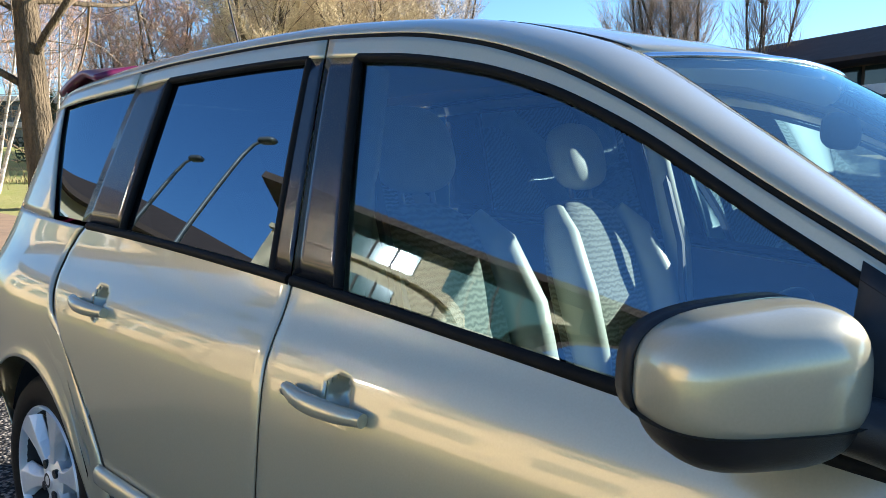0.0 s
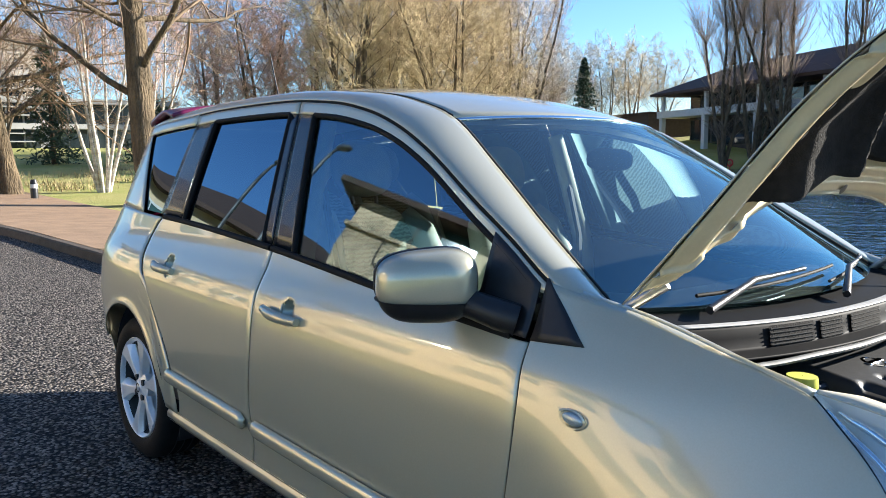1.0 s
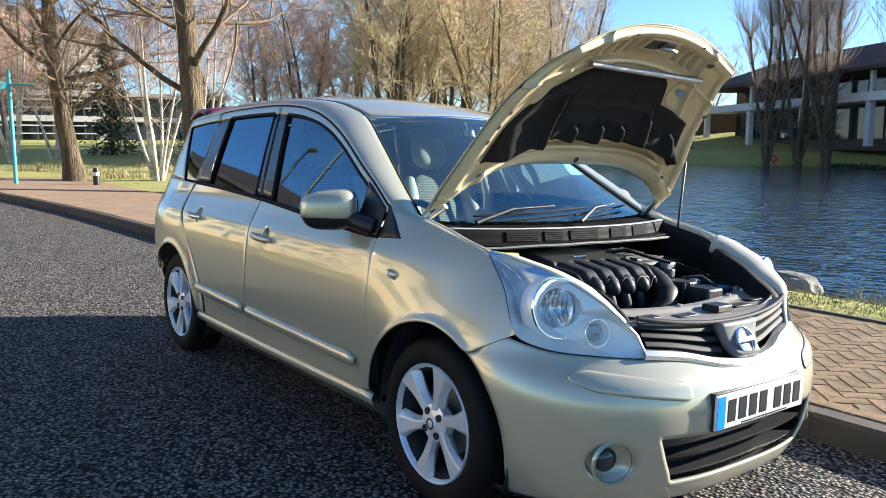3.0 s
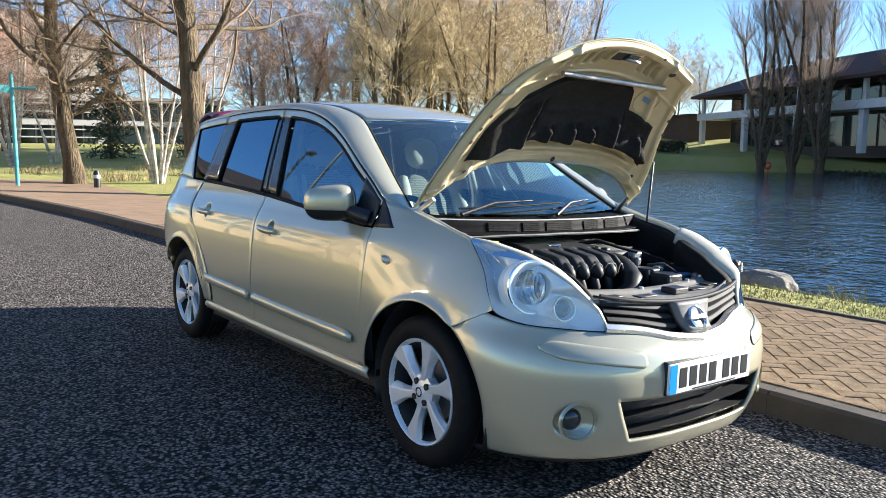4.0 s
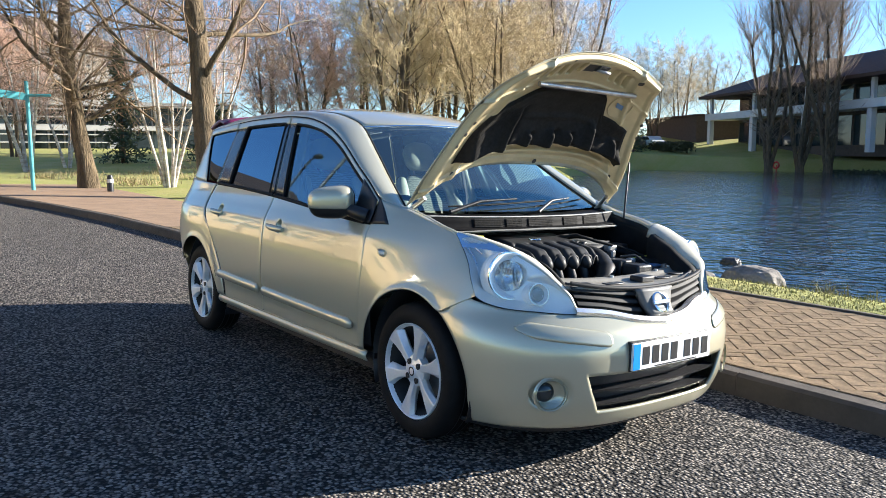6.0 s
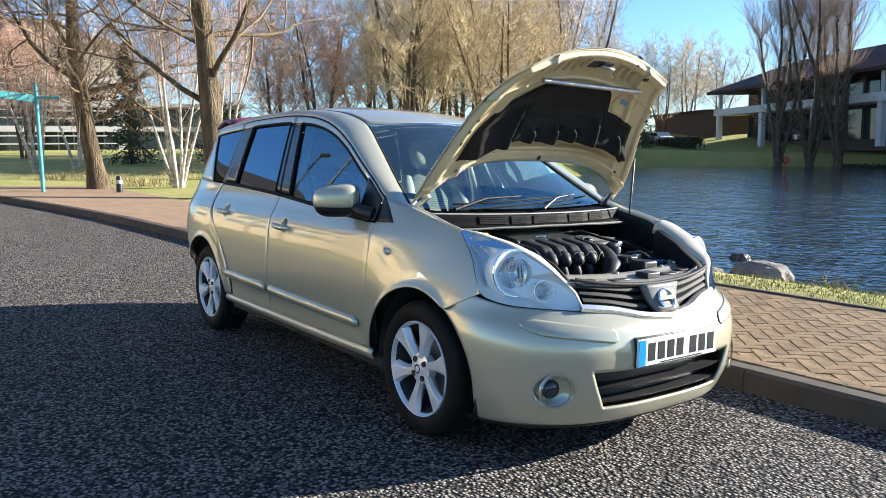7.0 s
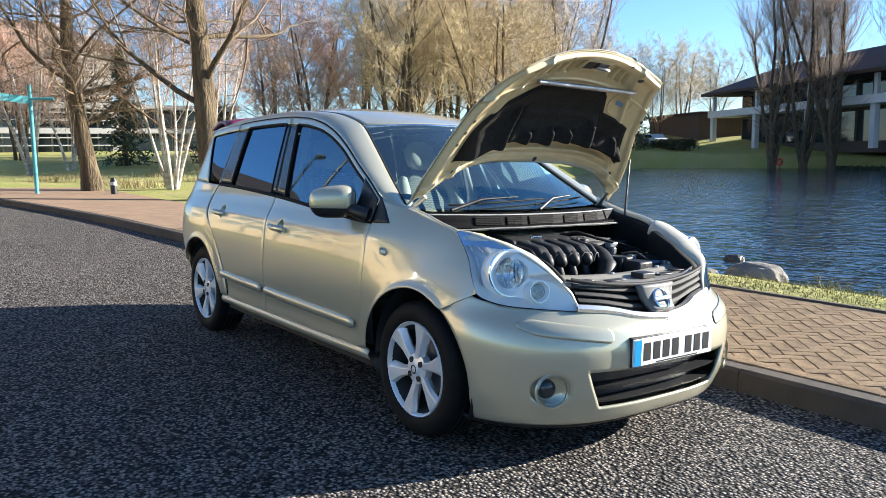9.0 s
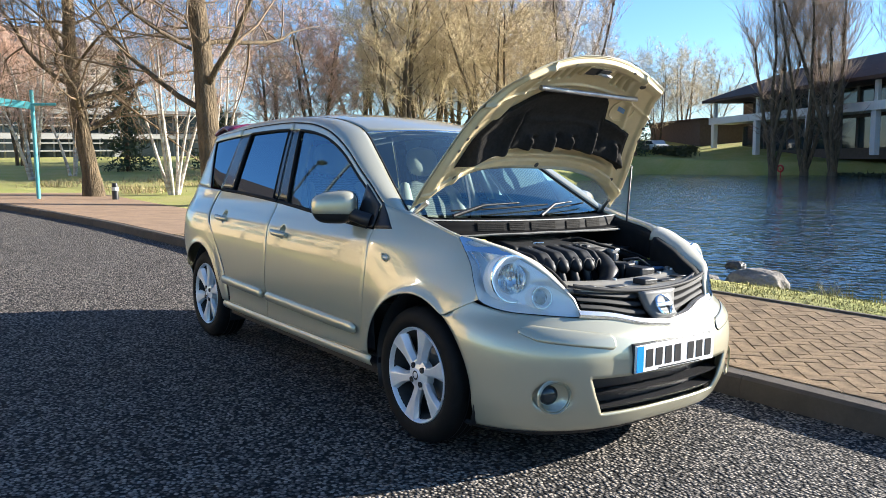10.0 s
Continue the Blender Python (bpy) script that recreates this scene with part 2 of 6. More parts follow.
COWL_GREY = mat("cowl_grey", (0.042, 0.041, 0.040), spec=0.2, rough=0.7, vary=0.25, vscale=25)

# ---- the car: x forward, y to its left, z up, metres ----
FW, RW, ARCH = 1.30, -1.30, 0.365          # axles and wheel-arch radius
plan = pchip([-1.1, -0.5, 0.0, 0.6, 1.0, 1.3], [0.842, 0.845, 0.846, 0.842, 0.834, 0.828])
tuck_mid = pchip([0.10, 0.2, 0.3, 0.45, 0.6, 0.72, 0.80, 0.86, 0.90, 0.94, 0.98, 1.02, 1.06, 1.15, 1.25, 1.35, 1.45, 1.6], [0.075, 0.036, 0.02, 0.006, 0, 0.004, 0.012, 0.026, 0.045, 0.068, 0.086, 0.099, 0.1115, 0.1405, 0.174, 0.209, 0.246, 0.31])
tuck_front = pchip([0.10, 0.2, 0.3, 0.5, 0.6, 0.65, 0.68, 0.72, 0.768, 0.80, 0.85, 0.885, 0.915, 0.931, 0.953, 0.98, 1.0, 1.1], [0.09, 0.035, 0.01, 0, 0.004, 0.013, 0.023, 0.039, 0.061, 0.076, 0.099, 0.117, 0.137, 0.150, 0.172, 0.232, 0.29, 0.6])
nose_x = pchip([0.10, 0.2, 0.3, 0.45, 0.55, 0.634, 0.7, 0.77, 0.808, 0.86, 0.89, 0.915, 0.95, 1.0], [1.95, 2.02, 2.055, 2.07, 2.05, 1.975, 1.955, 1.946, 1.911, 1.845, 1.775, 1.74, 1.62, 1.5])
nose_n = pchip([0.10, 0.50, 0.58, 0.634, 0.70, 0.78, 1.0], [2.75, 2.72, 2.62, 2.48, 2.54, 2.62, 2.6])
tail_x = pchip([0.2, 0.3, 0.4, 0.5, 0.6, 0.7, 0.9, 1.1, 1.3, 1.45, 1.56], [-1.70, -1.72, -1.78, -1.88, -1.96, -2.0, -2.01, -1.94, -1.875, -1.83, -1.79])
TAIL_N = 4.6


def half(x, z):
    """Half width of the body at x and height z."""
    t = smooth(0.86, 1.46, x)
    w = plan(x) - (1 - t) * tuck_mid(z) - t * tuck_front(z)
    if x > FW:
        k, n = (x - FW) / (nose_x(z) - FW), nose_n(z)
        w *= max(1 - min(k, 1) ** n, 0) ** (1 / n)
    if x < -1.1:
        k = (-1.1 - x) / (-1.1 - tail_x(z))
        w *= max(1 - min(k, 1) ** TAIL_N, 0) ** (1 / TAIL_N)
    return float(w)


def nose(theta, z, out=0.0):
    """A point of the nose: theta 0 is the middle, 90 degrees the wheel axle's line."""
    n = nose_n(z)
    w, l = plan(FW) - tuck_front(z), nose_x(z) - FW
    return (FW + l * math.cos(theta) ** (2 / n) + out * math.cos(theta), -w * math.sin(theta) ** (2 / n) - out * math.sin(theta), z)


def nose_theta(y, z):
    n = nose_n(z)
    return math.asin(min((abs(y) / (plan(FW) - tuck_front(z))), 1) ** (n / 2))


belt = pchip([-1.9, -1.28, -0.86, -0.22, 0.0, 0.29, 0.6, 0.95], [1.070, 1.038, 1.027, 0.997, 0.982, 0.960, 0.936, 0.916])
door_top = pchip([-1.86, -1.5, -1.1, -0.9, -0.4, -0.1, 0.1, 0.25, 0.40, 0.64, 0.80, 0.95, 1.0], [1.372, 1.413, 1.444, 1.458, 1.470, 1.455, 1.423, 1.380, 1.318, 1.190, 1.105, 1.012, 0.98])
seam_front = pchip([0.2, 0.33, 0.52, 0.79, 0.91, 1.05], [0.882, 0.885, 0.902, 0.920, 0.910, 0.903])
seam_mid = pchip([0.2, 0.33, 0.41, 0.75, 1.0, 1.05], [-0.205, -0.205, -0.205, -0.195, -0.212, -0.216])
seam_rear = pchip([0.2, 0.33, 0.5, 0.6, 0.68, 0.76, 0.835, 0.95, 1.0, 1.05], [-0.80, -0.80, -0.84, -0.90, -0.985, -1.085, -1.15, -1.195, -1.175, -1.125])
wing_top = pchip([0.90, 1.0, 1.1, 1.2, 1.3, 1.4, 1.44, 1.48, 1.53, 1.58, 1.615, 1.65], [1.045, 1.02, 0.998, 0.975, 0.953, 0.930, 0.918, 0.89, 0.852, 0.80, 0.745, 0.688])
SILL = 0.325
GAP = 0.0035

car = empty("car", SITE, "pale gold hatchback with its bonnet propped open, parked by the kerb", "car")


def both(name, f, nu, nv, material, parent=None, **k):
    """The same panel on both sides of the car."""
    return [patch(name, f, nu, nv, material, parent or car, mirror=m, **k) for m in (False, True)]


def door_patch(x_rear, x_front, v0=0.0, v1=1.0):
    def f(u, v):
        z = SILL + v * (1.0 - SILL)
        for _ in range(4):
            a, b = x_rear(z) + GAP, x_front(z) - GAP
            x = a + u * (b - a)
            z = SILL + 0.004 + v * (belt(x) - SILL - 0.006)
        # a shallow hollow low in the door
        hollow = 0.010 * math.exp(-((z - 0.40) / 0.07) ** 2)
        edge = 0.004 * max(0, 1 - min(u, 1 - u) / 0.015)
        return x, -half(x, z) + hollow + edge, z
    return f


dv = np.r_[0, 0.006, np.linspace(0.03, 0.97, 80), 0.994, 1]
du = np.r_[0, 0.006, np.linspace(0.02, 0.98, 100), 0.994, 1]
doors = {}
GRIPS = {"front_door": (-0.108, 0.090, 0.838), "rear_door": (-1.01, -0.83, 0.870)}   # x from, x to, height


def grip_centre(key):
    return (GRIPS[key][0] + GRIPS[key][1]) / 2 + 0.020, GRIPS[key][2] + 0.002


for key, xr, xf in (("front_door", seam_mid, seam_front), ("rear_door", seam_rear, seam_mid)):
    gc = grip_centre(key)
    doors[key] = both(key, door_patch(xr, xf), 0, 0, PAINT, us=du, vs=dv, flip=True,
                      skip=lambda p, gc=gc: math.hypot(p[0] - gc[0], (p[2] - gc[1]) * 0.96) < 0.036)


def wing(u, v):
    z = SILL + v * (1.03 - SILL)
    for _ in range(5):
        a = seam_front(z) + GAP
        x = a + u * u * (3 - u) / 2 * (1.65 - a)
        if x < 1.505:
            bot = max(0.30 + math.sqrt(max(ARCH ** 2 - (x - FW) ** 2, 0)), SILL if x < 0.94 else 0.3)
        else:
            bot = 0.30 + math.sqrt(max(ARCH ** 2 - (1.505 - FW) ** 2, 0)) + (x - 1.505) / 0.145 * 0.084
        z = bot + v * (wing_top(x) - 0.003 - bot)
    lip = 0.008 * math.exp(-((z - bot) / 0.02) ** 2) if 0.94 < x < 1.5 else 0
    return x, -half(x, z) - lip, z


both("front_wing", wing, 60, 40, PAINT, flip=True)


def quarter(u, v):
    z = SILL + v * (1.05 - SILL)
    for _ in range(5):
        a = seam_rear(z) - GAP
        x = a + u ** 0.8 * (-1.985 - a)
        bot = max(0.30 + math.sqrt(max(ARCH ** 2 - (x - RW) ** 2, 0)), 0.47 if x < -1.6 else SILL)
        z = bot + v * (belt(x) - bot)
    xr = tail_x(z)
    x = max(x, xr + 0.012)
    lip = 0.008 * math.exp(-((z - bot) / 0.02) ** 2) if -1.66 < x < -0.95 else 0
    return x, -half(x, z) - lip, z


both("rear_quarter", quarter, 60, 36, PAINT)


def sill(u, v):
    x = -0.925 + u * 1.86
    z = 0.268 + v * (SILL - 0.268)
    return x, -half(x, z) + 0.014 - 0.008 * smooth(0.268, 0.285, z) + 0.010 * math.exp(-((z - 0.312) / 0.010) ** 2), z


both("sill", sill, 30, 16, PAINT, flip=True)

# upper body sides: door frames, pillars, glass
def band(lo, hi, out=0.0):
    """A panel on the leaning upper side, between two edges given as (x0, x1, z) curves of v."""
    def f(u, v):
        (xa, za), (xb, zb) = lo(u), hi(u)
        x, z = xa + v * (xb - xa), za + v * (zb - za)
        return x, -half(x, z) - out, z
    return f


def slanted(bottom0, top0, bottom1, top1, zlow, zhigh, out):
    """Between a rear and a front edge that both lean, from the belt up."""
    def f(u, v):
        xb, xt = bottom0 + u * (bottom1 - bottom0), top0 + u * (top1 - top0)
        zb, zt = zlow(xb), zhigh(xt)
        x, z = xb + v * (xt - xb), zb + v * (zt - zb)
        return x, -half(x, z) - out, z
    return f


low = lambda x: belt(x) + 0.012
high = lambda x: door_top(x) - 0.042 + 0.009 * smooth(-0.1, 0.5, x)


def front_glass(u, v):
    x0 = -0.079 - v * 0.118
    x = x0 + u * (0.88 - x0)
    zt = high(x)
    z = low(x) + v * max(zt - low(x), 0.001)
    x = -0.079 - 0.118 * (z - 1.0) / 0.42 * (1 - u) + u * 0.963
    return x, -half(x, z) + 0.008, z


for m in (False, True):
    fd, rd = doors["front_door"][m], doors["rear_door"][m]
    g1 = patch("window_glass", front_glass, 30, 16, GLASS, fd, "clear tinted window glass", thick=0, mirror=m)
    g2 = patch("window_glass", slanted(-0.930, -0.915, -0.283, -0.352, low, high, -0.008), 24, 12, PRIVACY, rd, "dark privacy glass", thick=0, mirror=m)
    g3 = patch("quarter_glass", slanted(-1.355, -1.585, -1.165, -1.088, low, high, -0.006), 20, 12, PRIVACY, car, "dark privacy glass", thick=0, mirror=m)
    patch("pillar_trim", slanted(-0.283, -0.352, seam_mid(1.05) - 0.004, -0.300, low, high, -0.001), 6, 12, GLOSS_BLACK, rd, "matt black pillar trim", flip=True, mirror=m)
    patch("pillar_trim", slanted(seam_mid(1.05) + 0.004, -0.292, -0.077, -0.195, low, high, -0.001), 6, 12, GLOSS_BLACK, fd, "matt black pillar trim", flip=True, mirror=m)
    patch("pillar_trim", slanted(-1.165, -1.088, -0.930, -0.915, low, high, -0.001), 6, 12, GLOSS_BLACK, rd, "matt black pillar trim", flip=True, mirror=m)
    # body-coloured upper frames of the doors
    patch("door_frame", band(lambda u: (-1.085 + u * 0.785, high(-1.085 + u * 0.785)), lambda u: (-1.09 + u * 0.782, door_top(-1.09 + u * 0.782) - 0.004)), 24, 5, PAINT, rd, flip=True, mirror=m)
    patch("door_frame", band(lambda u: (-0.292 + u * 1.177, high(-0.292 + u * 1.177)), lambda u: (-0.300 + u * 1.26, door_top(-0.300 + u * 1.26) - 0.004)), 44, 5, PAINT, fd, flip=True, mirror=m)
    # black rubber lines round the glass and along the belt
    for who, x0, x1 in ((fd, seam_mid(1.03) + 0.006, 0.86), (rd, seam_rear(1.05) + 0.006, seam_mid(1.03) - 0.006)):
        pts = [(x, (-half(x, belt(x) + 0.004) - 0.002) * (-1 if m else 1), belt(x) + 0.004) for x in np.linspace(x0, x1, 30)]
        v, f = tube(pts, 0.011, 8)
        put("belt_moulding", v, f, RUBBER, who, "black rubber waist moulding")
    pts = [(x, (-half(x, high(x)) + 0.001) * (-1 if m else 1), high(x)) for x in np.linspace(-0.197, 0.86, 40)]
    v, f = tube(pts, 0.009, 6)
    put("window_seal", v, f, RUBBER, fd, "black rubber window seal")
    pts = [(x, (-half(x, high(x)) + 0.001) * (-1 if m else 1), high(x)) for x in np.linspace(-0.915, -0.352, 24)]
    v, f = tube(pts, 0.009, 6)
    put("window_seal", v, f, RUBBER, rd, "black rubber window seal")
    for who, xb, xt in ((fd, -0.082, -0.197), (rd, -0.280, -0.349), (rd, -0.933, -0.917)):
        pts = []
        for t in np.linspace(0, 1, 10):
            x = xb + t * (xt - xb)
            z = low(xb) + t * (high(xt) - low(xb))
            pts.append((x, (-half(x, z) + 0.001) * (-1 if m else 1), z))
        put("window_seal", *tube(pts, 0.010, 6), RUBBER, who, "black rubber window seal")
    # corner panel behind the mirror
    patch("mirror_corner", slanted(0.735, 0.735, 0.900, 0.896, lambda x: belt(x) + 0.006, lambda x: door_top(x) - 0.012, 0.004), 10, 10, BLACK, fd, "black plastic corner panel", flip=True, mirror=m)
    def corner_tip(u, v):
        z = 0.922 + v * 0.125
        x0 = seam_front(z) + 0.004
        x = x0 + u * (0.118 * (1 - v) ** 1.1 + 0.004)
        z += 0.016 * u * (1 - v) ** 2 * 0.4
        return x, -half(x, z) - 0.003, z
    patch("wing_corner", corner_tip, 5, 8, BLACK, car, "black plastic corner trim", flip=True, mirror=m)

# cant rails and windscreen pillars
ditch_z = pchip([-1.86, -1.5, -1.0, -0.5, 0.0, 0.25, 0.318, 0.55, 0.78, 1.03], [1.425, 1.465, 1.502, 1.512, 1.484, 1.431, 1.407, 1.276, 1.135, 0.990])
ditch_y = pchip([-1.86, 0.25, 0.318, 0.55, 0.78, 1.03], [0.478, 0.476, 0.485, 0.540, 0.598, 0.660])


def rail(u, v):
    x = -1.84 + u * 2.81
    za = door_top(x) + 0.004
    xi = x + 0.07 * smooth(0.2, 0.5, x)
    a, b = Vector((x, -half(x, za), za)), Vector((xi, -ditch_y(xi), ditch_z(xi)))
    p = a.lerp(b, v)
    return tuple(p + Vector((0, -0.35, 0.94)) * 0.05 * v * (1 - v))


both("roof_rail", rail, 70, 8, PAINT, flip=True)
roof_mid = pchip([-1.84, -1.5, -1.0, -0.5, 0.0, 0.3, 0.46], [1.455, 1.505, 1.545, 1.553, 1.52, 1.465, 1.424])


def roof(u, v):
    k = 2 * v - 1
    xf = 0.455 - 0.135 * k * k
    x = -1.84 + u * (xf + 1.84)
    w = ditch_y(x) - 0.010
    ze = ditch_z(x) + 0.004
    z = ze + (roof_mid(x) - ze) * (1 - abs(k) ** 2.4)
    return x, k * w, z


patch("roof_panel", roof, 50, 40, PAINT, car)
for s in (-1, 1):
    pts = [(x, s * (ditch_y(x) - 0.004), ditch_z(x) - 0.001) for x in np.linspace(-1.74, 0.31, 40)]
    put("roof_ditch", *tube(pts, 0.008, 6), RUBBER, car, "black roof moulding")
    pts = [(x, s * (half(x, door_top(x)) - 0.004), door_top(x)) for x in np.linspace(-1.15, 0.97, 60)]
    put("door_seal", *tube(pts, 0.007, 6), RUBBER, car, "black rubber door seal")


def screen(u, v):
    k = 2 * v - 1
    e = 0.328 + u * 0.69
    xe, ye, ze = e, ditch_y(e) - 0.008, ditch_z(e) - 0.004
    xm, zm = 0.462 + u * 0.69, 1.42 - u * 0.435
    b = 1 - abs(k) ** 2.2
    return xe + (xm - xe) * b, k * ye, ze + (zm - ze) * b + 0.02 * b * math.sin(math.pi * u)


patch("windscreen", screen, 24, 30, WINDSCREEN, car, "windscreen glass", thick=0)
put("windscreen_seal", *tube([screen(0.0, v) for v in np.linspace(0, 1, 30)], 0.007, 6), CHROME, car, "bright strip above the windscreen")
for s in (0, 1):
    put("windscreen_seal", *tube([screen(u, s) for u in np.linspace(0, 1, 24)], 0.008, 6), RUBBER, car, "black windscreen seal")


# tail: pillars, tailgate, lamps
def rear_pillar(u, v):
    z0, z1 = belt(-1.5), 0
    xb, xt = -1.355 + u * (-1.93 + 1.355), -1.585 + u * (-1.845 + 1.585)
    zb, zt = belt(xb), door_top(xt)
    x, z = xb + v * (xt - xb), zb + v * (zt - zb)
    return x, -half(x, z), z


both("rear_pillar", rear_pillar, 16, 16, PAINT)


def rear_top(u, v):
    x = -1.86 + u * 0.77
    z = door_top(x) - 0.040 + v * 0.042
    return x, -half(x, z) - 0.002, z


both("quarter_top", rear_top, 20, 4, PAINT, flip=True)


def tail(u, v):
    z = 0.34 + v * 1.08
    k = 2 * u - 1
    th = k * math.radians(62)
    w = half(-1.1, z)
    n = TAIL_N
    x = -1.1 + (tail_x(z) + 1.1) * math.cos(th) ** (2 / n)
    return x, w * math.copysign(abs(math.sin(th)) ** (2 / n), k), z


tailgate = patch("tailgate", tail, 40, 40, PAINT, car)
for m in (False, True):
    def lamp(u, v):
        z = 0.98 + v * 0.45
        xb = tail_x(z) + 0.006 + u * 0.09
        return xb, -half(xb, z) - 0.016 - 0.008 * math.sin(math.pi * u), z
    patch("tail_lamp", lamp, 8, 24, RED_LAMP, car, "tall red tail lamp", thick=0.02, mirror=m)
def spoiler(u, v):
    k = 2 * v - 1
    x = -1.40 - 0.41 * u + 0.06 * k * k * u
    xc = max(x, -1.84)
    w = 0.588 - 0.03 * u
    zf = 0.45 * door_top(xc) + 0.55 * ditch_z(xc) + 0.012 + 0.034 * smooth(0, 0.4, u)
    zc = roof_mid(xc) + 0.010 + 0.02 * u
    return x, k * w, zf + (zc - zf) * (1 - abs(k) ** 4) - 0.03 * u ** 3


patch("spoiler", spoiler, 14, 24, RED_LAMP, car, "dark purple-red rear spoiler", thick=0.018, flip=True)

# bumper with its lower intake
bump_top = pchip([0, 0.15, 0.3, 0.447, 0.58, 0.665, 0.738, 0.81, 0.84], [0.568, 0.583, 0.613, 0.627, 0.638, 0.646, 0.684, 0.603, 0.598])
intake_y = pchip([0.16, 0.20, 0.23, 0.36, 0.41, 0.6], [0.30, 0.345, 0.365, 0.43, 0.445, 0.40])
bz = np.r_[np.linspace(0.168, 0.205, 6), np.linspace(0.215, 0.395, 18), np.linspace(0.41, 0.53, 13)]
FOG = Vector((1.875, -0.57, 0.325))


def bumper_verts():
    cols = []
    na, nb = 22, 46
    for c in range(na + nb + 1):
        col = []
        zt = None
        for z in list(bz) + [None] * 9:
            if z is None:
                k = len(col) - len(bz) + 1
                # the last rows rise to the edge under lamp and grille
                zt = zt or bump_top(abs(col[-1][1]))
                z = bz[-1] + (zt - bz[-1]) * k / 9
            xa = FW + math.sqrt(max(ARCH ** 2 - (z - 0.30) ** 2, 0)) if z > 0.30 else FW + ARCH - (0.30 - z) * 0.10
            l, n = nose_x(z) - FW, nose_n(z)
            end = math.acos(min(max((xa - FW) / l, 0), 1) ** (n / 2))
            t0 = nose_theta(intake_y(z), z)
            th = t0 * c / na if c <= na else t0 + (end - t0) * (c - na) / nb
            p = Vector(nose(th, z))
            d = math.hypot(p.y - FOG.y, (p.z - FOG.z) * 1.05)
            p.x -= 0.045 * (1 - smooth(0.045, 0.075, d))
            # a shallow step below the plate and a lip
            col.append(tuple(p))
        cols.append(col)
    return cols


cols = bumper_verts()
nrow = len(cols[0])
full = cols[:0:-1] and [[(x, -y, z) for x, y, z in c] for c in cols[:0:-1]] + cols
mid = len(cols) - 1
bf = []
for i in range(len(full) - 1):
    for k in range(nrow - 1):
        inside = abs(i + 0.5 - mid) < 22 and 0.232 < (full[i][k][2] + full[i][k + 1][2]) / 2 < 0.40
        if not inside:
            bf.append((i * nrow + k, i * nrow + k + 1, (i + 1) * nrow + k + 1, (i + 1) * nrow + k))
bumper = put("front_bumper", [p for c in full for p in c], bf, PAINT, car, thick=0.012)
for s in (1, -1):
    v, f = revolve([(0.066, 0.0), (0.072, -0.006), (0.066, -0.010), (0.058, -0.004)], 40, "x")
    fog_x = nose(nose_theta(0.575, 0.325), 0.325)[0]
    m = Matrix.Translation((fog_x + 0.006, -s * 0.578, 0.325)) @ Matrix.Rotation(s * radians(-24), 4, 'Z')
    put("fog_ring", *moved((v, f), m), PAINT, bumper)
    v, f = ball(0, 0, 0, 0.022, 0.040, 0.040, 24, 12)
    put("fog_lamp", *moved((v, f), Matrix.Translation((fog_x - 0.036, -s * 0.572, 0.325)) @ Matrix.Rotation(s * radians(-20), 4, 'Z')), PANE, bumper, "round fog lamp")

    def rub(u, v):
        y = 0.335 + u * 0.335
        zc = 0.535 + 0.045 * u
        hgt = 0.027 * math.sin(math.pi * min(1, u * 12 + 0.25, (1 - u) * 5 + 0.05) / 2)
        z = zc + (v - 0.5) * 2 * hgt
        p = nose(nose_theta(y, z), z, 0.0015 + 0.004 * min(1, math.sin(math.pi * v) * 5))
        return p[0], s * p[1], p[2]
    patch("bumper_strip", rub, 40, 15, PAINT, bumper, thick=0.004)
    seam = [rub(u, 0.0) for u in np.linspace(0, 1, 30)] + [rub(u, 1.0) for u in np.linspace(1, 0, 30)]
    put("strip_seam", *tube(seam, 0.0022, 5, closed=True), RUBBER, bumper, "dark line round the strip")
# dark intake with bars
dark = [nose(nose_theta(y, 0.30), 0.30, -0.09) for y in np.linspace(0, 0.46, 12)]
dark = [(x, -y, z) for x, y, z in dark[:0:-1]] + dark
v = [(x, y, z) for x, y, _ in dark for z in (0.17, 0.45)]
put("intake_back", v, grid_faces(len(dark), 2), BLACK, bumper, "black intake")
for zb in (0.262, 0.325):
    pts = []
    for y in np.linspace(-intake_y(zb), intake_y(zb), 30):
        p = nose(nose_theta(y, zb), zb, -0.025)
        pts.append((p[0], y, zb))
    v = [(x + dx, y, z + dz) for x, y, z in pts for dx, dz in ((0, -0.006), (0.004, 0.004), (-0.05, 0.008), (-0.05, -0.002))]
    f = [(i * 4 + k, i * 4 + (k + 1) % 4, i * 4 + 4 + (k + 1) % 4, i * 4 + 4 + k) for i in range(29) for k in range(4)]
    put("intake_bar", v, f, BLACK, bumper, "black intake bar", shade=False)
# bottom lip, black
v = []
for th in np.linspace(-1.42, 1.42, 48):
    for o, z in ((-0.03, 0.163), (-0.03, 0.148), (-0.05, 0.135), (-0.2, 0.14)):
        p = nose(abs(th), 0.16, o)
        v.append((p[0], math.copysign(p[1], -th) if th else 0, z))
put("bumper_lip", v, grid_faces(48, 4), BLACK, bumper, "black lower lip", thick=0.01)

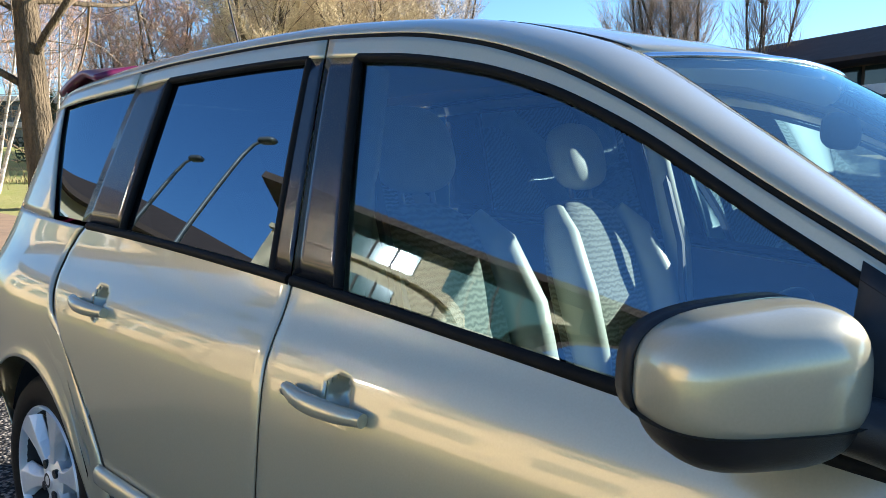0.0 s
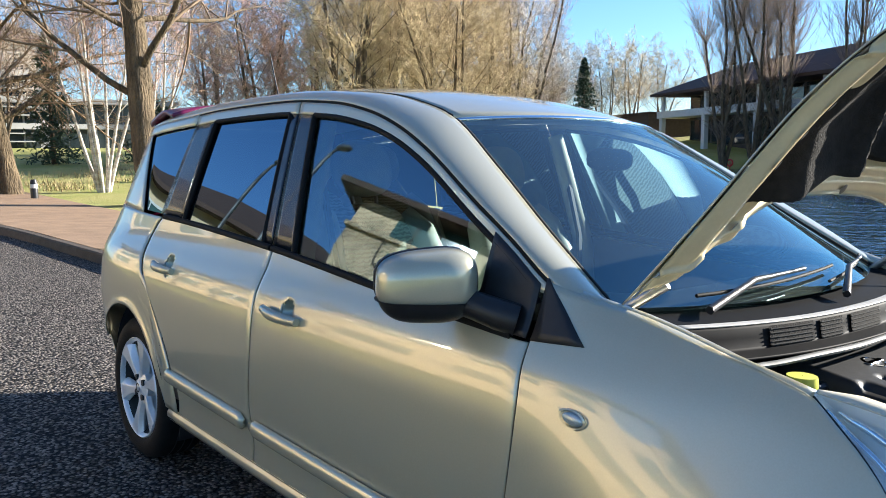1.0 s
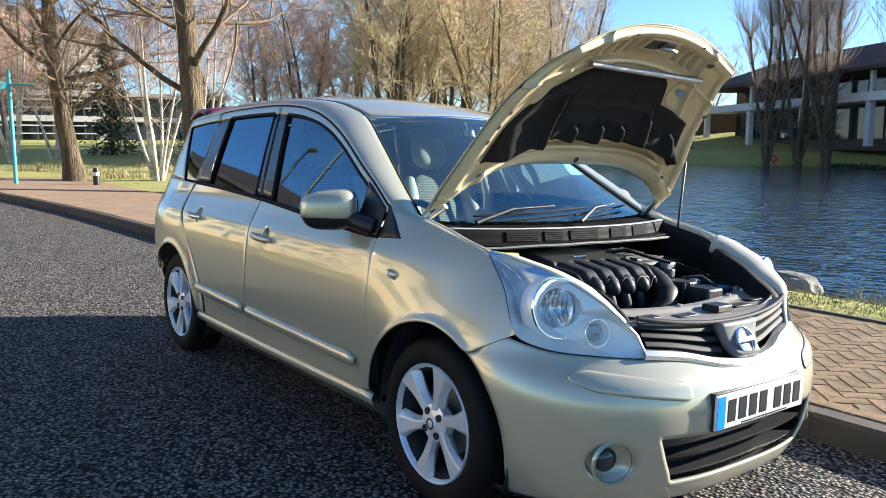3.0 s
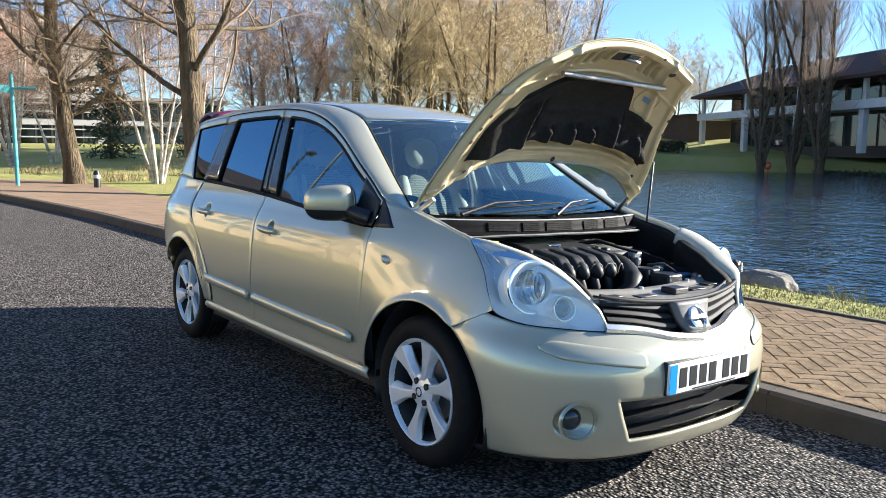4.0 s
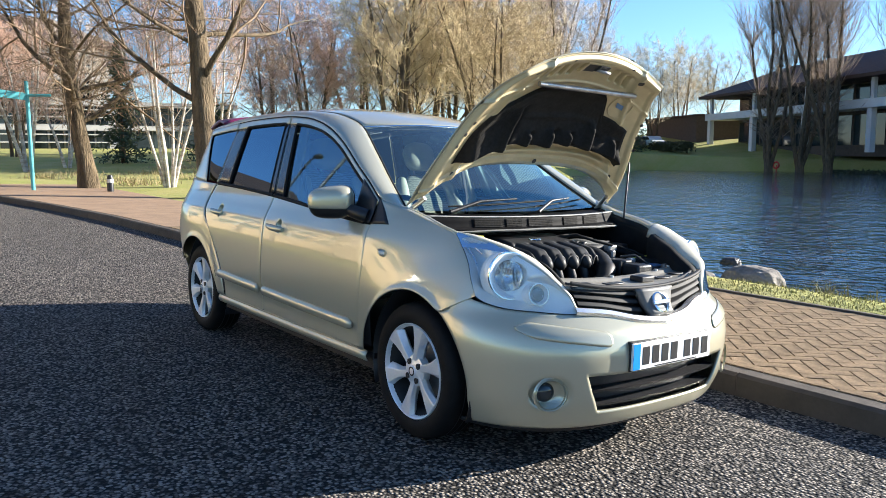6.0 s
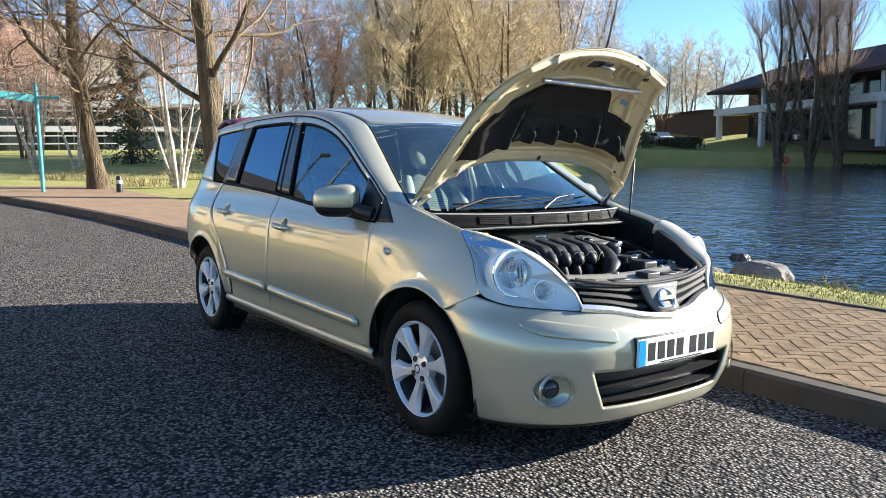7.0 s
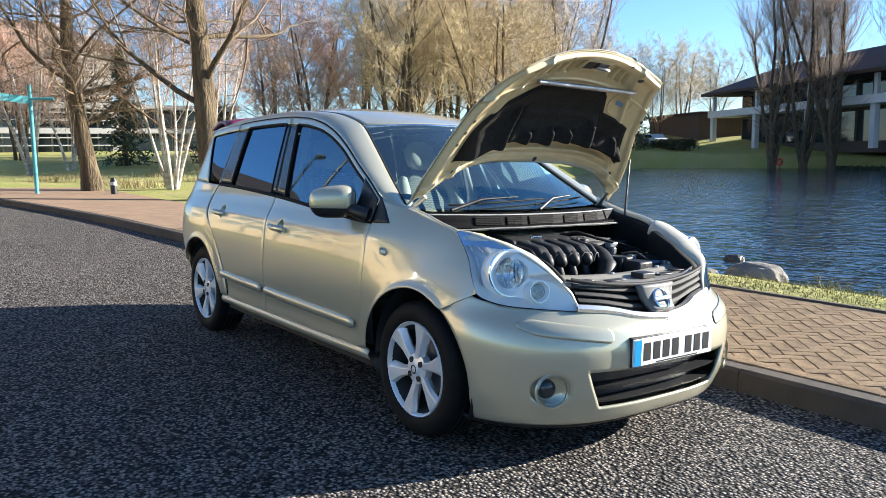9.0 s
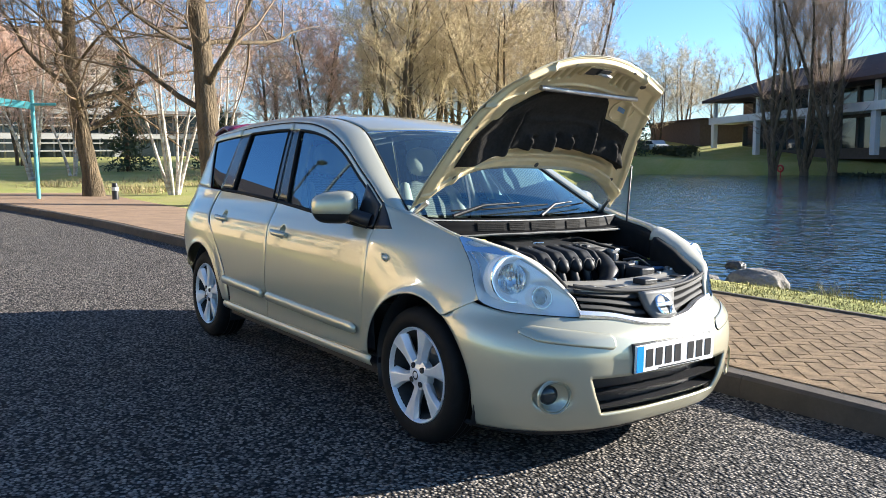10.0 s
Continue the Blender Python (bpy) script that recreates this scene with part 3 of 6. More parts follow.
# plate
plate = put("number_plate", *box(2.068, -0.26, 0.405, 2.078, 0.26, 0.517), WHITE_PL, bumper, "white number plate with dark bars", bevel=0.002)
put("plate_band", *box(2.078, -0.257, 0.408, 2.0795, -0.215, 0.514), BLUE_PL, plate, "blue band")
bars = [(y, 0.043) for y in (-0.178, -0.117, -0.056, 0.005, 0.093, 0.154, 0.215)]
for y, w in bars:
    put("plate_bar", *box(2.078, y - w / 2, 0.424, 2.0798, y + w / 2, 0.498), INK, plate, "dark bar")
put("plate_holder", *box(2.03, -0.258, 0.398, 2.067, 0.258, 0.522), BLACK, bumper, "black plate holder", bevel=0.004)
put("plate_strip", *box(2.078, -0.12, 0.409, 2.0795, 0.16, 0.414), INK, plate, "thin dark bar")

# grille between the lamps
grille = empty("grille", Matrix.Identity(4))
grille.parent = car
gx = lambda y, z, o=0.0: nose(nose_theta(y, z), z, o)


def edge_low(y):
    return bump_top(abs(y)) + 0.012


chrome = [(*gx(y, edge_low(y), 0.004)[:1], y, edge_low(y)) for y in np.linspace(-0.435, 0.435, 50)]
v = [(x + dx, y, z + dz) for x, y, z in chrome for dx, dz in ((0.008, -0.012), (0.014, 0.002), (0.003, 0.017), (-0.03, 0.015), (-0.02, -0.014))]
f = [(i * 5 + k, i * 5 + (k + 1) % 5, i * 5 + 5 + (k + 1) % 5, i * 5 + 5 + k) for i in range(49) for k in range(5)]
put("chrome_surround", v, f, SATIN, grille, "chrome strip under the grille", shade=False)
gb = []
for y in np.linspace(-0.42, 0.42, 30):
    for z in np.linspace(0, 1, 4):
        zz = edge_low(y) + z * (0.712 + 0.2 * y * y - edge_low(y))
        gb.append((gx(y, zz)[0] - 0.05, y, zz))
put("grille_back", gb, grid_faces(30, 4), BLACK, grille, "black grille back", thick=0.01)
g_top = lambda y: 0.712 + 0.20 * y * y
for s in (-1, 1):
    for k in range(3):
        pts = []
        for y in np.linspace(0.088 + 0.006 * k, 0.405 + 0.012 * k, 18):
            lo, hi = edge_low(y) + 0.012, g_top(y) - 0.012
            z = lo + (hi - lo) * (0.20 + 0.33 * k)
            pts.append((gx(y, z)[0] - 0.014, s * y, z))
        v = [(x + dx, y, z + dz) for x, y, z in pts for dx, dz in ((0.006, -0.004), (-0.004, 0.011), (-0.035, 0.016), (-0.03, -0.006))]
        f = [(i * 4 + q, i * 4 + (q + 1) % 4, i * 4 + 4 + (q + 1) % 4, i * 4 + 4 + q) for i in range(17) for q in range(4)]
        put("grille_slat", v, f, SLAT, grille, "dark grey slat", shade=False, bevel=0.003)
topbar = [(gx(y, g_top(y))[0] - 0.010, y, g_top(y)) for y in np.linspace(-0.43, 0.43, 40)]
put("grille_top", *tube(topbar, 0.009, 8), SLAT, grille, "dark grille top edge")
v = []
for z in np.linspace(0, 1, 9):
    zz = 0.592 + z * 0.118
    w = 0.062 + 0.048 * z
    for y in np.linspace(-w, w, 9):
        v.append((gx(y, zz)[0] - 0.006 - 0.010 * (abs(y) / w) ** 3, y, zz))
put("grille_centre", v, grid_faces(9, 9), CENTRE, grille, "grey centre piece", thick=0.03)
bx = gx(0, 0.652)[0] + 0.028
badge_m = Matrix.Translation((bx, 0, 0.652)) @ Matrix.Rotation(radians(-30), 4, 'Y')
v, f = revolve([(0.046, -0.006), (0.050, 0.006), (0.042, 0.010), (0.037, 0.002), (0.037, -0.006)], 48, "x")
badge = put("badge", *moved((v, f), badge_m), CHROME, grille, "round chrome badge")
put("badge_bar", *moved(box(-0.004, -0.052, -0.010, 0.013, 0.052, 0.010), badge_m), CHROME, badge, bevel=0.003)

# headlamps
lamp_in = pchip([1.44, 1.5, 1.6, 1.7, 1.8, 1.85, 1.89, 1.917], [0.924, 0.914, 0.890, 0.858, 0.806, 0.770, 0.705, 0.636])
lamp_out = pchip([1.44, 1.48, 1.53, 1.58, 1.615, 1.65, 1.69, 1.77, 1.84, 1.917], [0.918, 0.889, 0.850, 0.797, 0.742, 0.684, 0.664, 0.645, 0.638, 0.627])


def lamp_cover(depth):
    def f(u, v):
        out = depth * min(1, u * 7, (1 - u) * 5, v * 4 + 0.08, (1 - v) * 4 + 0.08) if depth < -0.01 else depth
        x = 1.441 + u ** 1.1 * 0.482
        z = lamp_out(x) + v * (lamp_in(x) - lamp_out(x))
        y = half(x, z)
        e = 0.004
        b = (half(x + e, z) - half(x - e, z)) / (2 * e), (half(x, z + e) - half(x, z - e)) / (2 * e)
        n = Vector((-b[0], 1, -b[1])).normalized() * out
        return x + n.x, -y - n.y, z + n.z
    return f


LAMPS = (("main_reflector", 1.742, 0.774, 0.094), ("side_reflector", 1.832, 0.708, 0.043))


def behind_lamp(p):
    """Where a reflector bowl passes through the housing."""
    for _, x, z, r in LAMPS:
        k = 1.0 if r > 0.05 else 0.42
        d = Vector((p[0], -abs(p[1]), p[2])) - Vector((x - 0.026 * k, -(half(x, z) - 0.030 * k), z - 0.004))
        a = Vector((0.95, -0.24, 0.16)).normalized()
        if (d - a * d.dot(a)).length < r * 0.66:
            return True
    return False


for m in (False, True):
    s = 1 if m else -1
    housing = patch("headlamp", lamp_cover(-0.055), 90, 60, LAMPSILVER, car, "clear headlamp with chrome reflector", thick=0.0, mirror=m, flip=True, skip=behind_lamp)
    patch("lens_cover", lamp_cover(0.002), 44, 24, LENS, housing, "clear lamp cover", thick=0, mirror=m, flip=True)
    rim = [lamp_cover(0.0)(u, 0.0) for u in np.linspace(0, 1, 40)]
    put("lamp_seal", *tube([(x, -s * y, z) for x, y, z in rim], 0.002, 6), RUBBER, housing, "black lamp seal")
    top = []
    for u in np.linspace(0, 1, 36):
        x, y, z = lamp_cover(0.0)(u, 1.0)
        k = min(1, u * 5 + 0.3, (1 - u) * 3)
        for dx, dy, dz in ((0, 0, 0), (-0.006, 0.035, 0.005), (-0.014, 0.075, -0.004), (-0.02, 0.105, -0.022), (-0.022, 0.112, -0.05)):
            top.append((x + dx * k, -s * (y + dy * k), z + dz * k))
    put("lamp_top", top, grid_faces(36, 5), LAMP_TOP, housing, "pale lamp body top", thick=0.003)
    for name, x, z, r in LAMPS:
        y = half(x, z)
        ax = Vector((0.95, s * 0.24, 0.16)).normalized()
        k = 1.0 if r > 0.05 else 0.42
        c = Vector((x - 0.026 * k, s * (y - 0.030 * k), z - 0.004))
        mm = Matrix.Translation(c) @ Vector((1, 0, 0)).rotation_difference(ax).to_matrix().to_4x4()
        # a broad pale bezel, then a stepped bowl that narrows to the bulb
        v, f = revolve([(r * 1.06, -0.075), (r * 1.05, -0.006), (r * 1.01, 0.002), (r * 0.95, 0.003), (r * 0.90, -0.002), (r * 0.80, -0.012), (r * 0.70, -0.020),
                        (r * 0.66, -0.016)], 56, "x")
        refl = put(name, *moved((v, f), mm), REFLECTOR, housing, "round silver reflector")
        v, f = revolve([(r * 0.66, -0.016), (r * 0.60, -0.024), (r * 0.50, -0.042), (r * 0.34, -0.056), (r * 0.16, -0.062), (0.001, -0.062)], 56, "x")
        put("reflector_bowl", *moved((v, f), mm), BOWL, refl, "mirror-bright bowl")
        v, f = revolve([(r * 0.695, -0.020), (r * 0.68, -0.010), (r * 0.655, -0.016)], 48, "x")
        put("reflector_ring", *moved((v, f), mm), CHROME, refl, "silver ring")
        v, f = revolve([(r * 1.055, -0.004), (r * 1.035, 0.004), (r * 1.0, 0.004)], 56, "x")
        put("bezel_edge", *moved((v, f), mm), CHROME, refl, "bright bezel edge")
        v, f = ball(-0.038, 0, 0, 0.022, r * 0.15, r * 0.15, 16, 8)
        put("bulb", *moved((v, f), mm), CHROME, refl, "bulb shield")
        for q in range(-4, 5):
            yq = q * r * 0.13
            hq = math.sqrt(max((r * 0.60) ** 2 - yq ** 2, 0.0))
            pts = [(-0.024 - 0.036 * (1 - (yq * yq + zq * zq) / (r * 0.62) ** 2), yq, zq) for zq in np.linspace(-hq, hq, 9)]
            put("reflector_rib", *moved(tube(pts, r * 0.018, 4), mm), CHROME, refl)
    # silver step and ledge lines inside the lamp
    for q, (u0, u1, vv) in enumerate(((0.06, 0.36, 0.28), (0.10, 0.34, 0.70))):
        pts = [lamp_cover(-0.030)(u, vv + 0.06 * math.sin(3 * u)) for u in np.linspace(u0, u1, 14)]
        put("lamp_ledge", *tube([(x, -s * y, z) for x, y, z in pts], [0.003 + 0.004 * math.sin(math.pi * i / 13) for i in range(14)], 6), CHROME, housing, "bright ledge inside the lamp")

# wheels
def wheel_thing(x, side):
    m = Matrix.Translation((x, side * 0.795, 0.302)) @ Matrix.Rotation(0 if side < 0 else math.pi, 4, 'Z') @ Matrix.Rotation(radians(9), 4, 'Y')
    w = empty("wheel", m)
    w.parent = car
    prof = [(0.210, 0.006), (0.220, -0.004), (0.245, -0.010), (0.28, -0.004), (0.296, 0.014), (0.302, 0.03), (0.303, 0.10), (0.302, 0.165), (0.29, 0.185), (0.24, 0.19), (0.21, 0.18)]
    tyre = put("tyre", *revolve(prof, 72, "y"), RUBBER, w, "black rubber tyre")
    for k in range(3):
        put("tread_groove", *revolve([(0.3045, 0.06 + k * 0.035), (0.3045, 0.066 + k * 0.035)], 72, "y"), INK, tyre)
    rim = [(0.213, 0.012), (0.2135, -0.002), (0.209, -0.006), (0.203, -0.002), (0.197, 0.014)]
    # Barrel and back disc are coloured dark for the shade behind the spokes.
    barrel = [(0.1975, 0.013), (0.180, 0.05), (0.175, 0.16), (0.20, 0.175)]
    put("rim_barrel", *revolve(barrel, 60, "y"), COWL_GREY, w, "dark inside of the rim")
    put("rim", *revolve(rim, 72, "y"), SILVER, w, "silver alloy rim")
    put("brake_disc", *revolve([(0.02, 0.085), (0.125, 0.085), (0.125, 0.10), (0.02, 0.10)], 40, "y"), GREY_METAL, w, "steel brake disc")
    put("wheel_shade", *revolve([(0.001, 0.12), (0.185, 0.12)], 40, "y"), BLACK, w, "dark inside of the wheel")
    for k in range(6):
        a = Matrix.Rotation(k * math.pi / 3, 4, 'Y')
        v, f = [], []
        for r, wd, sk, h in ((0.035, 0.026, 0.0, 0.008), (0.075, 0.024, 0.004, 0.006), (0.115, 0.027, 0.010, 0.002), (0.152, 0.040, 0.016, -0.001), (0.205, 0.060, 0.020, -0.005)):
            v += [(sk - wd, h + 0.022, r), (sk - wd * 0.75, h, r), (sk + wd * 0.45, h + 0.001, r), (sk + wd, h + 0.028, r), (sk + wd * 0.6, h + 0.045, r), (sk - wd * 0.6, h + 0.045, r)]
        for i in range(4):
            for q in range(6):
                f.append((i * 6 + q, i * 6 + (q + 1) % 6, i * 6 + 6 + (q + 1) % 6, i * 6 + 6 + q))
        put("spoke", *moved((v, f), a), SILVER, w, shade=False, bevel=0.003)
    hub = put("hub", *revolve([(0.001, 0.002), (0.03, 0.002), (0.042, 0.006), (0.068, 0.014), (0.07, 0.05)], 40, "y"), SILVER, w)
    put("hub_cap", *revolve([(0.001, -0.003), (0.024, -0.003), (0.027, 0.002)], 32, "y"), SILVER, hub, "round centre cap")
    put("cap_ring", *revolve([(0.014, -0.0035), (0.018, -0.005), (0.021, -0.0035)], 32, "y"), INK, hub)
    for k in range(4):
        t = math.pi / 4 + k * math.pi / 2
        v, f = revolve([(0.001, 0.001), (0.013, 0.001), (0.013, 0.012)], 16, "y")
        put("wheel_nut", *moved((v, f), Matrix.Translation((0.047 * math.cos(t), 0.0, 0.047 * math.sin(t)))), BLACK, hub, "dark wheel nut hole")
    return w


for x in (FW, RW):
    for side in (-1, 1):
        wheel_thing(x, side)
        def liner(u, v):
            t = math.pi * (-0.12 + 1.24 * u)
            return x + 0.372 * math.cos(t), side * (0.765 - v * 0.28), 0.30 + 0.372 * math.sin(t)
        patch("arch_liner", liner, 24, 3, BLACK, car, "black wheel-arch liner")
        put("arch_wall", *([(x + 0.40 * math.cos(t), side * 0.48, 0.30 + 0.40 * math.sin(t)) for t in np.linspace(-0.4, 3.54, 24)] , [tuple(range(24))]), BLACK, car, "black arch wall")
put("underbody", *join(box(-1.72, -0.6, 0.22, -1.66, 0.6, 0.32), box(-0.93, -0.76, 0.22, 0.93, 0.76, 0.30), box(-1.70, -0.46, 0.20, 1.82, 0.46, 0.29)), BLACK, car, "black underbody")

# door handles, rubbing strips, lamps on the sides, fuel flap
for m in (False, True):
    s = 1 if m else -1
    for key, (x0, x1, zc) in GRIPS.items():
        door = doors[key][m]
        n = 16
        pts, rad = [], []
        for i in range(n):
            t = i / (n - 1)
            x = x0 + t * (x1 - x0)
            y = half(x, zc) + 0.006 + 0.030 * math.sin(math.pi * min(max(t, 0.06), 0.94)) ** 0.5
            pts.append((x, s * y, zc - 0.012 + 0.010 * (1 - t)))
            rad.append(0.0145 * (0.8 + 0.35 * math.sin(math.pi * t)))
        v, f = tube(pts, rad, 10)
        v = [(p[0], p[1], zc - 0.01 + (p[2] - zc + 0.01) * 1.05) for p in v]
        handle = put("door_handle", v, f, PAINT, door, "body-coloured pull handle")
        xm, zm = grip_centre(key)
        def cup(u, v):
            x, z = xm + 0.045 * v * math.cos(6.2832 * u), zm + 0.047 * v * math.sin(6.2832 * u)
            dish = 0.034 * (1 - smooth(0.35, 0.86, v)) - 0.0012 * smooth(0.86, 0.93, v) * (1 - smooth(0.96, 1.0, v))
            return x, -half(x, z) + dish, z
        patch("handle_cup", cup, 41, 14, PAINT, door, "dished round grip recess", thick=0, flip=True, mirror=m, vs=[0.02, 0.2, 0.35, 0.45, 0.55, 0.65, 0.74, 0.80, 0.84, 0.88, 0.92, 0.95, 0.98, 1.0])
    for key, x0, x1 in (("rear_door", -0.865, -0.225), ("front_door", -0.185, 0.845)):
        def strip(u, v):
            x = x0 + u * (x1 - x0)
            zc = 0.452 - 0.02 * (x + 0.2)
            taper = min(1, (1 - u) * 30 + 0.3, u * 40 + 0.3)
            z = zc + (v - 0.5) * 0.044 * taper
            o = 0.003 + 0.014 * (math.sin(math.pi * v) ** 0.5) * taper
            return x, -half(x, z) - o, z
        patch("side_strip", strip, 30, 10, PAINT, doors[key][m], "body-coloured rubbing strip", thick=0.008, flip=True, mirror=m)
    # repeater on the wing
    v, f = ball(0, 0, 0, 0.032, 0.012, 0.017, 20, 10)
    rep = put("side_repeater", *moved((v, f), Matrix.Translation((1.05, s * (half(1.05, 0.80) + 0.001), 0.80))), LENS, car, "oval clear indicator")
    v, f = ball(0, 0, 0, 0.029, 0.009, 0.014, 16, 8)
    put("repeater_bulb", *moved((v, f), Matrix.Translation((1.05, s * half(1.05, 0.80), 0.80))), SILVER, rep)
    v, f = revolve([(0.034, 0.0), (0.037, 0.004), (0.032, 0.006)], 28, "y")
    put("repeater_ring", *moved((v, f), Matrix.Translation((1.05, s * (half(1.05, 0.80) + 0.001), 0.80)) @ Matrix.Diagonal((1, s, 0.56, 1))), PAINT, rep)
    # mirror: shell, dark lower cover, glass, arm
    mm = Matrix.Translation((0.674, s * 0.862, 1.016)) @ Matrix.Rotation(s * radians(34), 4, 'Z')
    v, f = ball(0, 0, 0, 0.082, 0.112, 0.076, 48, 32, 0.62)
    v = [(x * (1.0 if x > 0 else 0.6), y, z * (1 - 0.20 * (y * s / 0.125)) if z > 0 else z * 0.74) for x, y, z in v]
    mir = put("door_mirror", *moved((v, f), mm), PAINT, doors["front_door"][m], "body-coloured door mirror with black base")
    lowv = [(x * 1.012, y * 1.012, -0.032 if z > -0.032 else -0.032 + (z + 0.032) * 2.1) for x, y, z in v]
    put("mirror_base", *moved((lowv, f), mm), BLACK, mir, "black lower mirror cover")
    rimv = [(-0.020 - 0.030 * (i % 2), 0.985 * y, 0.93 * z) for y, z in ((0.112 * math.copysign(abs(math.cos(t)) ** 0.62, math.cos(t)), math.copysign(abs(math.sin(t)) ** 0.62, math.sin(t)) * (0.076 if math.sin(t) > 0 else 0.056)) for t in np.linspace(0, 2 * math.pi, 48, endpoint=False)) for i in (0, 1)]
    rimv = [(x, y, z * (1 - 0.20 * (y * s / 0.125)) if z > 0 else z) for x, y, z in rimv]
    put("mirror_rim", *moved((rimv, grid_faces(48, 2, ring=True)), mm), BLACK, mir, "black rim round the mirror glass", thick=0.004)
    gv = [(-0.0525, 0.108 * math.cos(t), 0.004 + 0.055 * math.sin(t)) for t in np.linspace(0, 2 * math.pi, 28, endpoint=False)]
    put("mirror_glass", *moved((gv, [tuple(range(28))]), mm), CHROME, mir, "mirror glass")
    put("mirror_arm", *tube([(0.86, s * 0.765, 0.955), (0.83, s * 0.79, 0.965), (0.775, s * 0.80, 0.975), (0.73, s * 0.82, 0.985)], [0.034, 0.034, 0.032, 0.030], 14), BLACK, mir, "black mirror arm")
    # fuel flap outline on the right, badge stickers left out
    if not m:
        v, f = tube([(-1.40 + 0.075 * math.cos(t), -half(-1.40 + 0.075 * math.cos(t), 0.865 + 0.085 * math.sin(t)) - 0.0005, 0.865 + 0.085 * math.sin(t)) for t in np.linspace(0, 2 * math.pi, 40, endpoint=False)], 0.003, 5, closed=True)
        put("fuel_flap_seam", v, f, INK, car, "round fuel flap seam")
put("aerial", *tube([(-1.5, 0.0, 1.49), (-1.54, 0.0, 1.60), (-1.62, 0.0, 1.80)], [0.009, 0.004, 0.003], 6), BLACK, car, "short black roof aerial")

# ---- bonnet, hinged at its rear edge and propped open ----
HX, HZ, OPEN = 1.054, 1.0114, radians(67.6)
hinge = Matrix.Translation((HX, 0, HZ)) @ Matrix.Rotation(-OPEN, 4, 'Y') @ Matrix.Translation((-HX, 0, -HZ))
BX = [1.06, 1.13, 1.2, 1.28, 1.36, 1.5, 1.62, 1.73, 1.82]
bon_edge_y = pchip(BX, [0.690, 0.686, 0.680, 0.662, 0.640, 0.594, 0.556, 0.500, 0.452])
bon_edge_z = pchip(BX, [0.9995, 0.977, 0.956, 0.938, 0.923, 0.899, 0.860, 0.812, 0.738])
bon_mid_z = pchip([1.06, 1.3, 1.6, 1.8, 1.9, 1.945], [1.054, 1.026, 0.955, 0.875, 0.793, 0.746])


def bonnet_at(u, k, drop=0.0, inset=0.0):
    """u from hinge to nose, k from -1 to 1 across, in the closed place, then swung open."""
    k2 = k * (1 - inset)
    x_end = 1.936 - 0.116 * abs(k2) ** 1.95
    x_start = 1.275 - 0.215 * abs(k2) ** 4.2
    x = x_start + u * (x_end - x_start)
    w = bon_edge_y(min(x, 1.82))
    ze = bon_edge_z(min(x, 1.82)) - max(0, x - 1.82) * 0.9
    z = ze + (bon_mid_z(x) - ze) * (1 - abs(k2) ** 2.2)
    return hinge @ Vector((x, k2 * w, z - drop))


bonnet = patch("bonnet", lambda u, v: bonnet_at(u, 2 * v - 1), 40, 40, PAINT, car, "pale gold bonnet propped open", thick=0.003)


def inner_drop(u, k):
    """The pressed inner panel: deep round the rim, ribbed."""
    rim = min(u, 1 - u, (1 - abs(k)) * 0.9)
    d = 0.010 + 0.034 * smooth(0.0, 0.045, rim) - 0.013 * smooth(0.070, 0.090, rim)
    d += 0.010 * math.exp(-((u - 0.085) / 0.010) ** 4)
    d += 0.010 * math.exp(-((u - 0.745) / 0.012) ** 2) + 0.026 * math.exp(-((u - 0.145) / 0.028) ** 2) * (1 - smooth(0.6, 0.85, abs(k)))
    # pressed grooves towards the nose
    for c in (-0.62, -0.50, -0.38, -0.26, 0.36, 0.46, 0.56):
        d -= 0.024 * math.exp(-((k - c + 0.25 * (u - 0.88)) / 0.026) ** 4) * smooth(0.805, 0.825, u) * (1 - smooth(0.905, 0.925, u))
    d += 0.014 * math.exp(-((abs(k) - 0.80 + 0.12 * u) / 0.03) ** 2)
    return d


patch("inner_panel", lambda u, v: bonnet_at(0.012 + 0.976 * u, (2 * v - 1) * 0.985, inner_drop(u, 2 * v - 1)), 150, 230, PAINT_IN, bonnet, "pressed inner panel in body colour", thick=0.002, flip=True)


